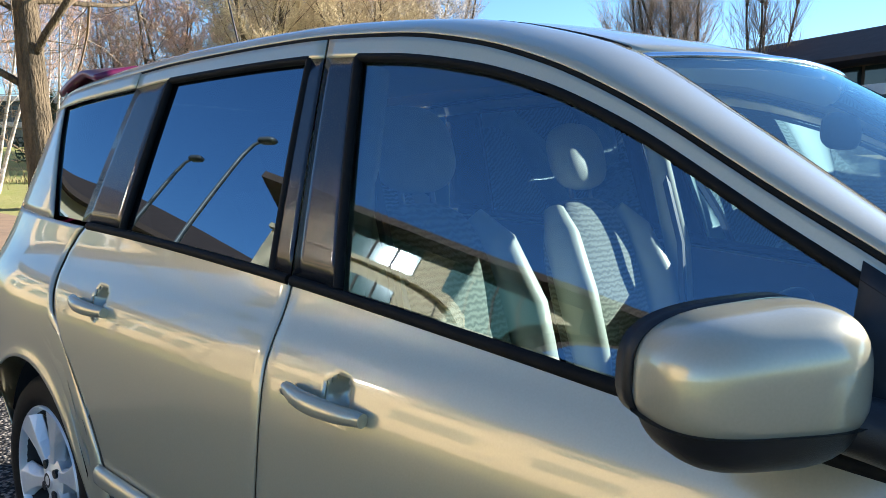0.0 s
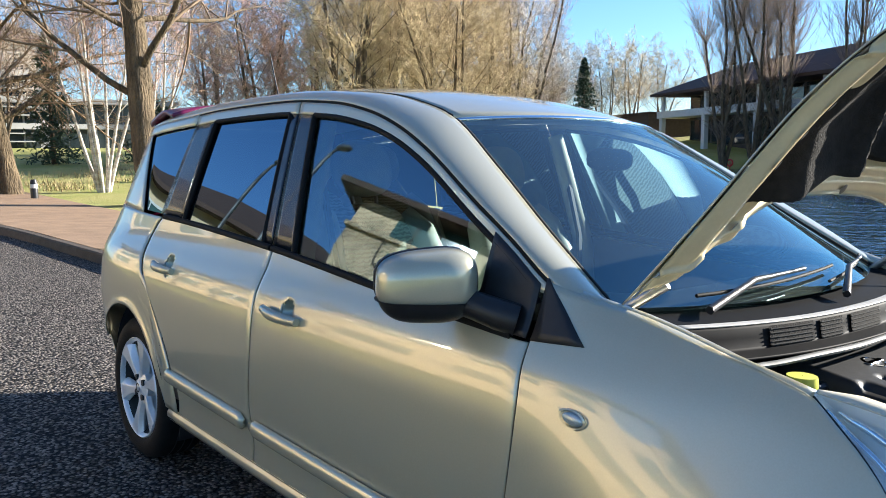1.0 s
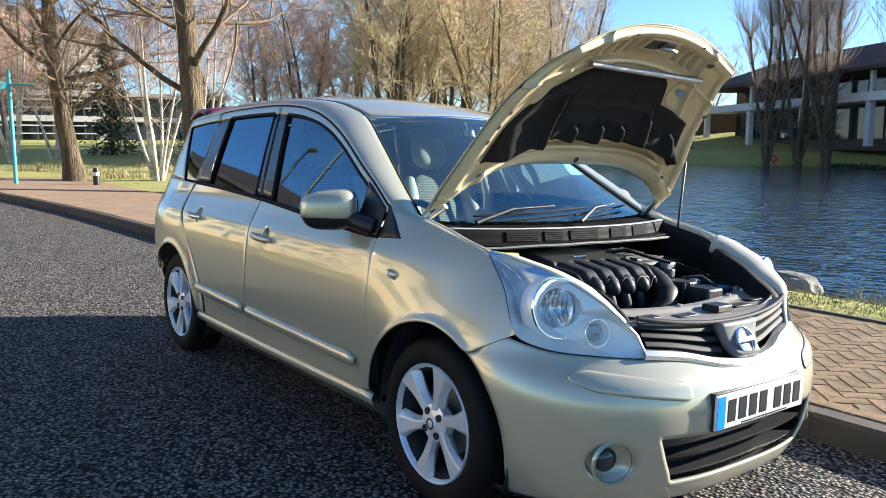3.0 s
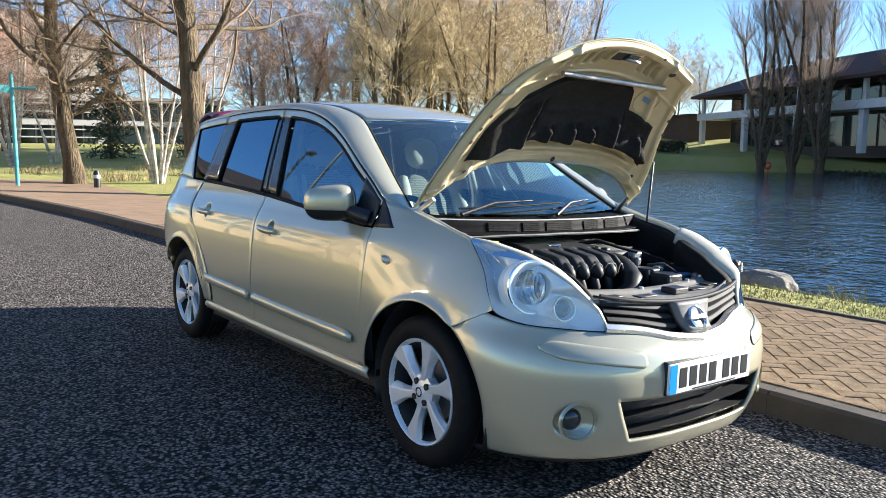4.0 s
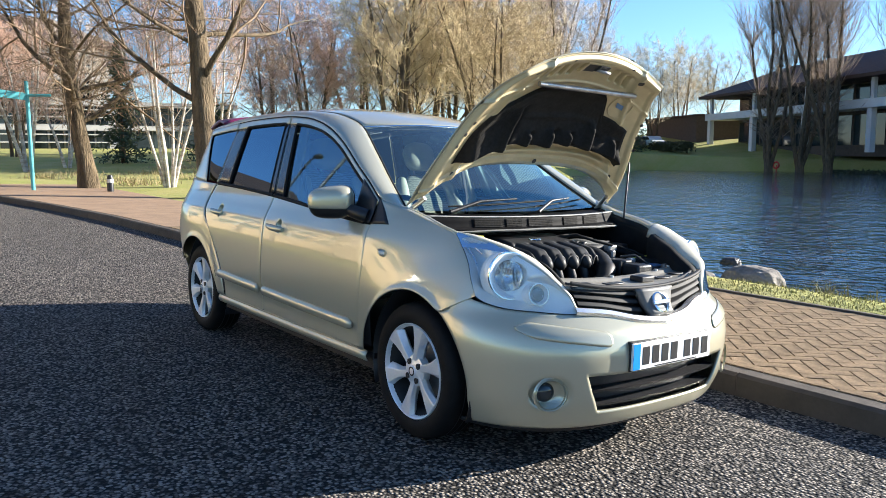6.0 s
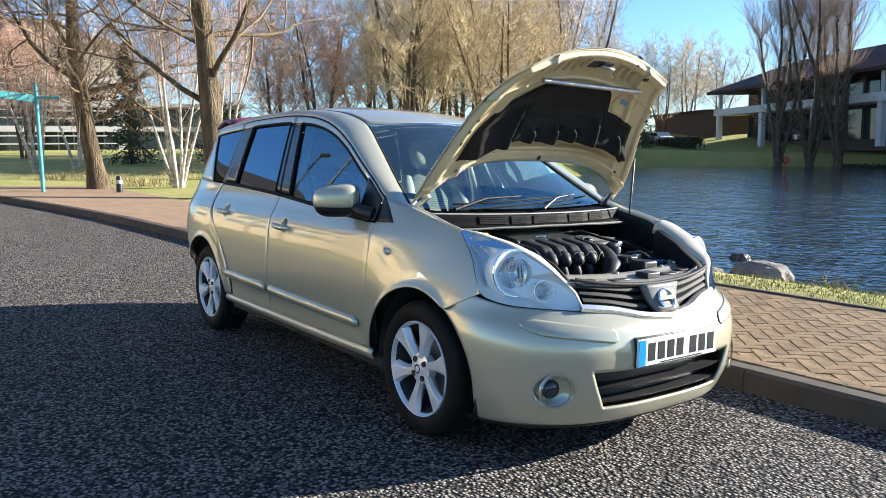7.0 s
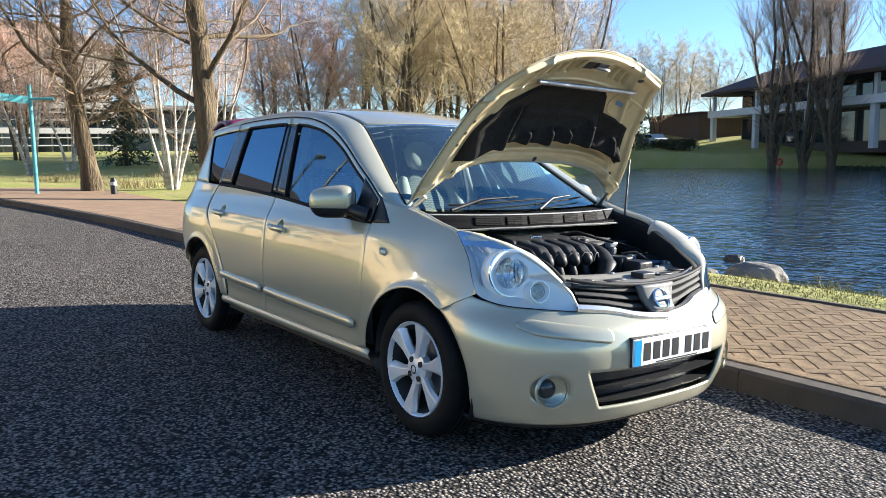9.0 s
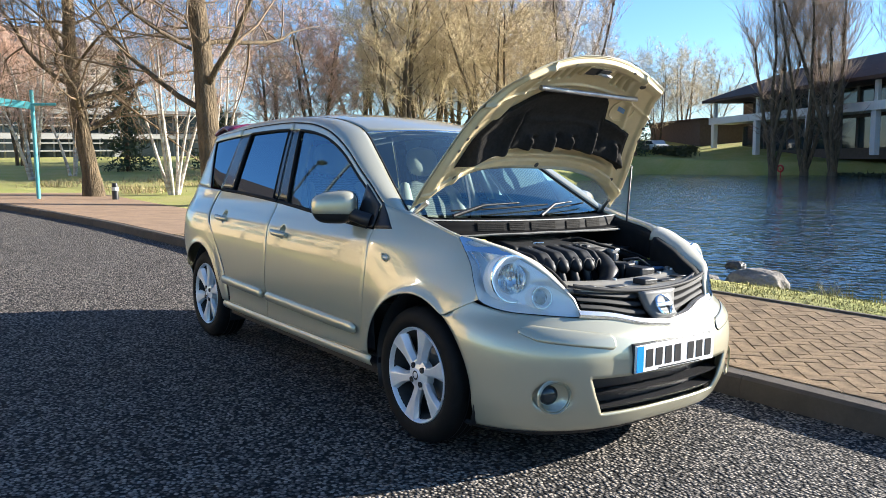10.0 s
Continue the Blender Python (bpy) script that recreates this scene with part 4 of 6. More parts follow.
def pad(u, v):
    """The quilted pad: swept front edge, a notch beside the round recess, folds that rise from the rear edge."""
    k = 2 * v - 1
    u1 = 0.70 - 0.10 * smooth(0.45, 0.98, -k) - 0.17 * smooth(0.52, 0.60, k)
    u0 = 0.215 - 0.012 * smooth(0.55, 1.0, abs(k)) + 0.012 * math.sin(k * 9)
    uu = u0 + u * (u1 - u0)
    kk = k * (0.84 - 0.10 * smooth(0.5, 1.0, u) * smooth(0.0, 1.0, -k))
    rim = min(u, 1 - u, (1 - abs(k)) * 0.9)
    d = 0.034 + 0.018 * smooth(0, 0.06, rim)
    d += 0.060 * (1 - smooth(0.02, 0.60, u)) * smooth(0.0, 0.08, rim)
    for c, wd, top in ((-0.42, 0.035, 0.30), (-0.12, 0.04, 0.34), (0.12, 0.03, 0.30), (0.40, 0.05, 0.55), (0.74, 0.035, 0.62), (-0.70, 0.03, 0.75)):
        dk = k - c - 0.16 * u
        d += (0.040 * math.exp(-(dk / wd) ** 2) - 0.022 * math.exp(-((dk - 2.2 * wd) / (1.3 * wd)) ** 2)) * (1 - smooth(top * 0.7, top, u)) * smooth(0, 0.05, rim)
    d += 0.010 * math.exp(-((u - 0.50) / 0.05) ** 2) * (1 - smooth(0.4, 0.6, abs(k)))
    d += 0.006 * noise.noise(Vector((u * 5, v * 8, 0))) * smooth(0, 0.1, rim)
    return bonnet_at(uu, kk, d)


patch("insulation_pad", pad, 110, 150, FELT, bonnet, "black quilted insulation pad", thick=0.004, flip=True)
put("bonnet_bar", *tube([bonnet_at(0.762, -0.56, 0.052), bonnet_at(0.795, 0.72, 0.052)], 0.012, 10), STEEL, bonnet, "silver cross bar")
def slab(u0, u1, k0, k1, d0, d1):
    """A flat block under the bonnet, from depth d0 down to d1."""
    v = [bonnet_at(u, k, d) for d in (d0, d1) for u, k in ((u0, k0), (u0, k1), (u1, k1), (u1, k0))]
    return v, [(0, 1, 2, 3), (4, 7, 6, 5), (0, 4, 5, 1), (1, 5, 6, 2), (2, 6, 7, 3), (3, 7, 4, 0)]


latch = put("latch", *slab(0.835, 0.925, -0.17, 0.22, 0.025, 0.050), PAINT_IN, bonnet, "pressed latch plate", shade=False, bevel=0.005)
put("latch_recess", *slab(0.848, 0.908, -0.14, 0.12, 0.049, 0.053), INK, latch, "dark recess", shade=False)
put("latch_bracket", *slab(0.855, 0.905, 0.0, 0.15, 0.050, 0.066), TRIM, latch, "dark latch bracket", shade=False, bevel=0.003)
put("striker", *tube([bonnet_at(0.865, 0.02, 0.06), bonnet_at(0.870, 0.03, 0.10), bonnet_at(0.870, 0.09, 0.105), bonnet_at(0.865, 0.11, 0.06)], 0.007, 8), STEEL, latch, "steel striker loop")


def under(u, k, r, lift, n=14):
    """A flat disc lying on the bonnet's inner panel."""
    d = inner_drop(u, k) + lift
    c, a, b2 = bonnet_at(u, k, d), bonnet_at(u + 0.01, k, d), bonnet_at(u, k + 0.01, d)
    e1 = (a - c).normalized()
    e2 = (b2 - c - e1 * (b2 - c).dot(e1)).normalized()
    return [c + (e1 * math.cos(t) + e2 * math.sin(t)) * r for t in np.linspace(0, 2 * math.pi, n, endpoint=False)], [tuple(range(n))]


for u, k, r in ((0.90, -0.74, 0.018), (0.95, -0.40, 0.008), (0.95, 0.46, 0.008), (0.90, 0.70, 0.016), (0.10, -0.80, 0.012), (0.10, 0.80, 0.012), (0.06, 0.0, 0.014), (0.5, -0.94, 0.010), (0.58, -0.935, 0.010), (0.42, -0.945, 0.010), (0.45, 0.945, 0.010), (0.55, 0.94, 0.010), (0.65, 0.93, 0.010)):
    put("panel_hole", *under(u, k, r, 0.0045), INK, bonnet, "dark hole")
put("panel_recess", *tube(under(0.655, 0.66, 0.068, 0.002, 24)[0], 0.004, 6, closed=True), PAINT_IN, bonnet, "pressed rim of a round recess")
put("bonnet_label", [bonnet_at(u, k, inner_drop(u, k) + 0.006) for u, k in ((0.635, 0.60), (0.635, 0.68), (0.675, 0.68), (0.675, 0.60))], [(0, 1, 2, 3)], CABLE, bonnet, "small pale blue sticker")
for s in (-1, 1):
    a = hinge @ Vector((1.12, s * 0.62, 0.965))
    put("bonnet_hinge", *tube([(1.0, s * 0.645, 0.96), (1.05, s * 0.645, 1.0), tuple(a)], 0.012, 6), STEEL, car, "steel bonnet hinge")
rod_top = bonnet_at(0.36, 0.97, 0.03)
put("prop_rod", *tube([rod_top + Vector((0, -0.03, 0.0)), rod_top, (1.24, 0.635, 0.90)], 0.0055, 8), BLACK, car, "thin black prop rod")

# ---- engine bay ----
bay = empty("engine_bay", Matrix.Identity(4))
bay.parent = car
for s in (-1, 1):
    fl, wv = [], []
    for x in np.linspace(0.97, 1.88, 34):
        zc = wing_top(x) if x < 1.44 else lamp_in(x)
        yc = half(x, zc)
        yi = min(bon_edge_y(min(max(x, 1.06), 1.82)) + 0.004, yc - 0.030)
        if x > 1.44:
            yi = yc - 0.03 - 0.078 * min(1, (x - 1.44) / 0.1, (1.90 - x) / 0.15)
        if x < 1.46:
            fl += [(x, s * (yc + 0.001), zc - 0.004), (x, s * (yc * 0.6 + yi * 0.4), zc + 0.002), (x, s * yi, zc - 0.010), (x, s * (yi - 0.006), zc - 0.03)]
        wv += [(x, s * (yi - 0.004), zc - 0.024), (x, s * (yi - 0.03), zc - 0.034), (x, s * (yi - 0.05), zc - 0.06), (x, s * (yi - 0.06), 0.45)]
    put("wing_flange", fl, grid_faces(len(fl) // 4, 4), PAINT, car, thick=0.002)
    put("inner_wing", wv, grid_faces(34, 4), RUBBER, bay, "black inner wing", thick=0.004)
put("bay_floor", *box(0.98, -0.62, 0.42, 1.86, 0.62, 0.45), BLACK, bay, "dark bay floor")
put("bulkhead", *box(0.95, -0.64, 0.42, 1.0, 0.64, 0.95), BLACK, bay, "black bulkhead")


def cowl(u, v):
    k = 2 * v - 1
    p = screen(1.0, v)
    x = p[0] - 0.03 + u * (0.185 + 0.03 * k * k)
    return x, k * 0.68, p[2] - 0.012 - 0.022 * u + 0.008 * smooth(0.60, 0.66, u) - 0.046 * smooth(0.735, 0.79, u)


COWL = mat("scuttle_plastic", (0.010, 0.010, 0.011), spec=0.06, rough=0.6, vary=0.3, vscale=30)
scuttle = patch("scuttle", cowl, 60, 40, COWL, bay, "black scuttle panel below the windscreen", thick=0.006)
edge_pts = [(cowl(1.0, v)[0] + 0.018, (2 * v - 1) * 0.67, 0.912 - 0.01 * (2 * v - 1) ** 2 + 0.0008 * math.sin(v * 31)) for v in np.linspace(0.10, 0.92, 40)]
sv = [(x + dx, y, z + dz) for x, y, z in edge_pts for dx, dz in ((-0.006, 0.001), (-0.003, 0.005), (0.004, 0.004), (0.007, 0.0), (0.003, -0.006))]
put("scuttle_seal", sv, [(i * 5 + k, i * 5 + (k + 1) % 5, i * 5 + 5 + (k + 1) % 5, i * 5 + 5 + k) for i in range(39) for k in range(5)], SEAL, scuttle, "pale rubber seal strip")


def on_cowl(u, v, out):
    return tuple(Vector(cowl(u, v)) + Vector((0.95, 0, 0.3)) * out)


# The band's pale colour stands for sunlight on the scuttle's front edge.
band = patch("scuttle_band", lambda u, v: tuple(Vector(cowl(0.56 + 0.18 * u, 0.03 + 0.94 * v)) + Vector((0, 0, 0.004))), 14, 40, SUNLIT_EDGE, scuttle, "scuttle edge coloured pale as in sunlight", thick=0.003)
for c0, c1 in ((0.20, 0.31), (0.33, 0.40), (0.43, 0.55), (0.61, 0.69), (0.73, 0.82)):
    vent = patch("scuttle_vent", lambda u, v: on_cowl(0.745 + 0.04 * u, c0 + (c1 - c0) * v, 0.004), 8, 6, FELT, band, "dark vent", thick=0)
    for k in range(5):
        put("vent_fin", *tube([on_cowl(0.752 + 0.007 * k, v, 0.006) for v in np.linspace(c0, c1, 5)], 0.0012, 4), COWL_GREY, band)
# wipers
for y0, y1 in ((-0.46, 0.16), (0.05, 0.50)):
    arm = []
    for t in np.linspace(0, 1, 12):
        y = y0 + t * (y1 - y0)
        p = screen(0.985 - 0.055 * t, (y / 0.66 + 1) / 2)
        arm.append((p[0] + 0.010, y, p[2] + 0.016))
    wiper = put("wiper", *tube(arm, 0.0045, 6), RUBBER, car, "black wiper blade")
    root = screen(1.0, ((y0 - 0.02) / 0.66 + 1) / 2)
    arm2 = [(root[0] + 0.05, y0 - 0.02, root[2] + 0.0)] + [(p[0] + 0.012, p[1], p[2] + 0.016 + 0.006 * math.sin(math.pi * i / 11)) for i, p in enumerate(arm)][3:8]
    put("wiper_arm", *tube(arm2, [0.010, 0.008, 0.006, 0.005, 0.005, 0.005], 6), BLACK, wiper, "black wiper arm")

# engine cover with its four runners
def cover(u, v):
    x = 1.195 + u * 0.325 + 0.02 * v
    y = -0.305 + v * 0.42
    e = min(u * 1.4, v, 1 - v)
    flank = smooth(0, 0.05, e)
    z = 0.790 + 0.082 * flank - 0.052 * u - 0.026 * smooth(0.86, 1.0, u) * flank
    groove = 0.5 + 0.5 * math.cos((y - 0.012 * u + 0.235) / 0.085 * 2 * math.pi + math.pi)
    z -= 0.050 * smooth(0.48, 0.56, u) * groove ** 5 * flank
    return x, y, z


ec = patch("engine_cover", cover, 70, 110, ENGINE, bay, "black ribbed engine cover", thick=0.01, flip=True)
for k in range(4):
    y = -0.235 + k * 0.085
    pts = [(1.445, y + 0.006, 0.796), (1.485, y + 0.010, 0.798), (1.512, y + 0.012, 0.788), (1.532, y + 0.014, 0.768), (1.545, y + 0.014, 0.754), (1.550, y + 0.014, 0.744)]
    put("intake_runner", *tube(pts, [0.012, 0.024, 0.029, 0.029, 0.022, 0.007], 18), ENGINE, ec, "black intake runner")
    put("runner_foot", *tube([(1.505, y + 0.012, 0.76), (1.525, y + 0.02, 0.70), (1.525, y + 0.02, 0.62)], [0.024, 0.022, 0.020], 12), BLACK, ec, "dark lower runner")
v, f = revolve([(0.026, 0), (0.030, 0.004), (0.024, 0.006), (0.02, 0.002)], 28, "z")
put("cover_badge", *moved((v, f), Matrix.Translation((1.325, -0.105, 0.859)) @ Matrix.Rotation(radians(8), 4, "Y")), CHROME, ec, "round chrome badge")
put("badge_bar", *box(1.319, -0.140, 0.856, 1.331, -0.070, 0.866), CHROME, ec, "chrome bar")
for y in (-0.225, 0.005):
    put("cover_hole", *box(1.285, y - 0.02, 0.82, 1.315, y + 0.02, 0.8625), INK, ec, "dark opening", bevel=0.003)
put("air_duct", *tube([(1.60, 0.02, 0.66), (1.61, 0.08, 0.69)] + [(1.58 - 0.2 * t, 0.125 + 0.09 * t + 0.02 * math.sin(3 * t), 0.725 + 0.05 * math.sin(1.5 * t)) for t in np.linspace(0, 1, 17)], [0.036, 0.042] + [0.046 + 0.004 * (i % 2) for i in range(17)], 18), ENGINE, bay, "black air duct")
abox = put("air_filter", *box(1.16, 0.22, 0.62, 1.36, 0.44, 0.825), ENGINE, bay, "black air filter box", bevel=0.02)
for k in range(6):
    put("filter_rib", *box(1.175 + k * 0.03, 0.24, 0.822, 1.187 + k * 0.03, 0.42, 0.836), GREY_METAL, abox)
bat = put("battery", *box(1.50, 0.30, 0.58, 1.68, 0.50, 0.745), BLACK, bay, "black battery with pale blue top", bevel=0.008)
put("battery_label", *box(1.515, 0.315, 0.744, 1.665, 0.485, 0.752), CABLE, bat)
put("fuse_box", *box(1.62, 0.19, 0.60, 1.72, 0.29, 0.765), BLACK, bay, "black fuse box", bevel=0.01)
put("fluid_bottle", *box(1.10, 0.40, 0.66, 1.2, 0.54, 0.80), GREY_METAL, bay, "grey fluid reservoir", bevel=0.02)
v, f = revolve([(0.001, 0.018), (0.028, 0.018), (0.030, 0.0), (0.024, -0.03)], 20, "z")
put("washer_cap", *moved((v, f), Matrix.Translation((1.33, -0.47, 0.875))), YELLOW, bay, "yellow filler cap")
for i, pts in enumerate([[(1.05, -0.45, 0.80), (1.15, -0.38, 0.82), (1.22, -0.25, 0.80)], [(1.06, 0.05, 0.84), (1.12, 0.16, 0.86), (1.2, 0.28, 0.82), (1.3, 0.45, 0.78)],
                         [(1.05, 0.30, 0.80), (1.25, 0.46, 0.80), (1.5, 0.57, 0.74)], [(1.68, -0.45, 0.70), (1.74, -0.30, 0.72), (1.76, 0.0, 0.71)],
                         [(1.1, -0.2, 0.82), (1.14, 0.0, 0.85), (1.12, 0.2, 0.84)], [(1.52, 0.3, 0.76), (1.62, 0.44, 0.76), (1.74, 0.5, 0.68)]]):
    put("hose", *tube(pts, 0.014 if i % 2 else 0.02, 8), RUBBER, bay, "black rubber hose")
for i in range(26):
    rr = random.Random(i)
    x, y = rr.uniform(1.06, 1.8), rr.uniform(-0.52, 0.56)
    if (-0.40 < y < 0.38 and x < 1.75) or abs(y) > 0.45 or x > 1.62:
        continue
    w, h = rr.uniform(0.02, 0.06), rr.uniform(0.02, 0.08)
    put("engine_fitting", *box(x - w, y - w * 0.7, 0.55, x + w, y + w * 0.7, 0.66 + h), (ENGINE, STEEL, BLACK, GREY_METAL)[i % 4], bay, "", shade=False, bevel=0.006)

# smaller fittings round the engine
for name, x, y, z, w, d, h, m_, lab in (
        ("relay_box", 1.56, 0.235, 0.70, 0.05, 0.045, 0.075, ENGINE, "black relay box"), ("relay_box", 1.63, 0.34, 0.66, 0.04, 0.05, 0.06, BLACK, "black relay box"),
        ("bracket", 1.70, 0.42, 0.70, 0.012, 0.03, 0.06, GREY_METAL, "grey steel bracket"), ("bracket", 1.48, 0.27, 0.74, 0.02, 0.015, 0.07, GREY_METAL, "grey steel bracket"),
        ("sensor", 1.40, 0.15, 0.80, 0.018, 0.018, 0.05, BLACK, "black sensor"), ("sensor", 1.30, 0.04, 0.80, 0.02, 0.025, 0.055, GREY_METAL, "grey sensor"),
        ("throttle_body", 1.30, 0.10, 0.77, 0.045, 0.05, 0.07, GREY_METAL, "grey metal throttle body"), ("coil_cover", 1.28, -0.18, 0.80, 0.03, 0.16, 0.045, BLACK, "black coil cover"),
        ("connector", 1.44, 0.31, 0.80, 0.02, 0.03, 0.03, LAMPGREY, "pale connector"), ("connector", 1.58, 0.30, 0.755, 0.018, 0.02, 0.025, LAMPGREY, "pale connector"),
        ("brake_reservoir", 1.09, -0.36, 0.80, 0.045, 0.05, 0.06, LAMPGREY, "pale brake fluid reservoir"), ("wiper_motor", 1.08, 0.12, 0.80, 0.05, 0.09, 0.06, GREY_METAL, "grey wiper motor"),
        ("coolant_tank", 1.66, -0.50, 0.62, 0.05, 0.05, 0.12, LAMPGREY, "pale coolant tank"), ("strut_top", 1.27, 0.50, 0.78, 0.07, 0.07, 0.035, BLACK, "black strut top"),
        ("lamp_connector", 1.62, 0.47, 0.70, 0.03, 0.02, 0.03, ENGINE, "black connector")):
    put(name, *box(x - w, y - d, z, x + w, y + d, z + h), m_, bay, lab, bevel=0.008)
for pts, r, m_ in (([(1.30, 0.06, 0.86), (1.36, 0.14, 0.88), (1.42, 0.22, 0.85), (1.46, 0.30, 0.83)], 0.007, RUBBER), ([(1.44, 0.33, 0.83), (1.52, 0.40, 0.80), (1.62, 0.46, 0.74)], 0.006, RUBBER),
                   ([(1.58, 0.22, 0.79), (1.63, 0.27, 0.80), (1.67, 0.36, 0.74), (1.71, 0.43, 0.72)], 0.006, BLACK), ([(1.25, -0.35, 0.84), (1.30, -0.40, 0.85), (1.42, -0.42, 0.80), (1.60, -0.44, 0.74)], 0.008, RUBBER),
                   ([(1.27, 0.10, 0.86), (1.24, 0.22, 0.87), (1.27, 0.36, 0.84)], 0.009, RUBBER), ([(1.40, 0.42, 0.74), (1.5, 0.53, 0.77), (1.62, 0.54, 0.72)], 0.004, YELLOW)):
    put("cable", *tube(pts, r, 6), m_, bay, "thin engine-bay cable")


def support(u, v):
    k = 2 * v - 1
    y = k * 0.46
    x0 = 1.735 - 0.05 * k * k
    xo = gx(abs(y), g_top(y))[0] - 0.012
    x = x0 + u * (xo - x0)
    ridge = 0.012 * smooth(0.0, 0.06, u) * (1 - smooth(0.22, 0.3, u)) + 0.006 * smooth(0.72, 0.78, u) * (1 - smooth(0.95, 1.0, u))
    return x, y, 0.722 + 0.02 * k * k + ridge - 0.010 * u


patch("radiator_support", support, 26, 40, SUPPORT, bay, "beige-grey radiator support panel", thick=0.02)
for y in (-0.30, -0.12, 0.22, 0.36):
    put("support_cut", *moved(box(-0.022, -0.05, 0, 0.022, 0.05, 0.004), Matrix.Translation((support(0.52, y / 0.92 + 0.5)[0], y, support(0.52, y / 0.92 + 0.5)[2] + 0.001))), INK, bay, "dark opening", bevel=0.002)
for y in (-0.40, -0.05, 0.28, 0.40):
    v, f = revolve([(0.001, 0.008), (0.009, 0.008), (0.010, 0.0)], 12, "z")
    put("support_bolt", *moved((v, f), Matrix.Translation((support(0.15, y / 0.92 + 0.5)[0], y, support(0.15, y / 0.92 + 0.5)[2]))), STEEL, bay)
put("lock", *box(1.80, 0.03, 0.715, 1.87, 0.12, 0.742), BLACK, bay, "black bonnet lock", bevel=0.006)

# ---- inside of the car ----
cabin = empty("cabin", Matrix.Identity(4))
cabin.parent = car
put("cabin_floor", *box(-1.80, -0.72, 0.28, 0.98, 0.72, 0.32), TRIM, cabin, "dark carpet")


def dash(u, v):
    k = 2 * v - 1
    pr = ((0.60, 0.55), (0.62, 0.78), (0.68, 0.90), (0.78, 0.945), (0.95, 0.955), (1.08, 0.94))
    i = min(int(u * 5), 4)
    t = u * 5 - i
    x, z = pr[i][0] + t * (pr[i + 1][0] - pr[i][0]), pr[i][1] + t * (pr[i + 1][1] - pr[i][1])
    hood = 0.045 * math.exp(-((k * 0.68 + 0.36) / 0.16) ** 2) * math.exp(-((x - 0.70) / 0.07) ** 2)
    return x - 0.05 * k * k, k * (0.70 - 0.06 * max(0, x - 0.9) / 0.15), z + hood


patch("dashboard", dash, 20, 40, TRIM, cabin, "dark grey dashboard", thick=0.01)
wheel_m = Matrix.Translation((0.47, -0.36, 0.86)) @ Matrix.Rotation(radians(-64), 4, 'Y')
v, f = tube([(0.185 * math.cos(t), 0.185 * math.sin(t), 0) for t in np.linspace(0, 2 * math.pi, 40, endpoint=False)], 0.016, 10, closed=True)
sw = put("steering_wheel", *moved((v, f), wheel_m), BLACK, cabin, "black steering wheel with silver spokes")
put("wheel_boss", *moved(ball(0, 0, -0.01, 0.08, 0.085, 0.03), wheel_m), TRIM, sw)
for a in (0.0, 2.2, 4.08):
    put("wheel_spoke", *moved(tube([(0.06 * math.cos(a), 0.06 * math.sin(a), 0), (0.18 * math.cos(a), 0.18 * math.sin(a), 0)], 0.014, 6), wheel_m), SILVER, sw)


def seat(x, y, rake=18):
    root = empty("seat", Matrix.Translation((x, y, 0)))
    root.parent = cabin
    v, f = ball(0.05, 0, 0.52, 0.27, 0.26, 0.10, 28, 16, 0.6)
    put("seat_cushion", v, f, CLOTH, root, "patterned cloth cushion")
    r = Matrix.Translation((-0.18, 0, 0.52)) @ Matrix.Rotation(radians(-rake), 4, 'Y')
    v, f = ball(0, 0, 0.31, 0.07, 0.20, 0.33, 28, 20, 0.65)
    put("backrest", *moved((v, f), r), CLOTH, root, "patterned cloth backrest")
    for s in (-1, 1):
        pts = [(0.05, s * 0.20, 0.02), (0.075, s * 0.225, 0.18), (0.075, s * 0.225, 0.36), (0.05, s * 0.20, 0.52), (0.02, s * 0.165, 0.60)]
        put("bolster", *moved(tube(pts, [0.03, 0.05, 0.055, 0.05, 0.03], 12), r), VINYL, root, "pale side bolster")
    v, f = ball(0.03, 0, 0.76, 0.05, 0.12, 0.10, 24, 16, 0.75)
    put("headrest", *moved((v, f), r), VINYL, root, "pale smooth headrest")
    for s in (-1, 1):
        put("headrest_post", *moved(tube([(0.01, s * 0.05, 0.60), (0.02, s * 0.05, 0.72)], 0.007, 6), r), STEEL, root)
    return root


seat(0.09, -0.36)
seat(0.06, 0.36)
for y in (-0.40, 0.0, 0.40):
    s = seat(-0.88, y, 16)
for m in (-1, 1):
    put("b_pillar_trim", *tube([(-0.12, m * 0.70, 0.6), (-0.15, m * 0.685, 0.98), (-0.21, m * 0.555, 1.40)], [0.045, 0.042, 0.03], 8), VINYL, cabin, "pale inner pillar trim")
    put("seat_belt", *tube([(-0.17, m * 0.60, 1.22), (-0.10, m * 0.60, 1.0), (-0.06, m * 0.58, 0.7)], [0.012, 0.012, 0.012], 4), TRIM, cabin)
    def inner_door(u, v):
        x = -1.1 + u * 2.0
        z = 0.33 + v * (belt(x) - 0.34)
        return x, -m * (half(x, z) - 0.06), z
    patch("door_lining", inner_door, 12, 8, TRIM, cabin, "dark door lining")
put("rear_mirror", *ball(0.50, 0.0, 1.30, 0.015, 0.11, 0.035, 18, 10, 0.7), BLACK, cabin, "black rear-view mirror")
def lining(u, v):
    x, y, z = roof(u, v)
    return x, y, z - 0.025
patch("roof_lining", lining, 12, 12, VINYL, cabin, "pale roof lining", thick=0)

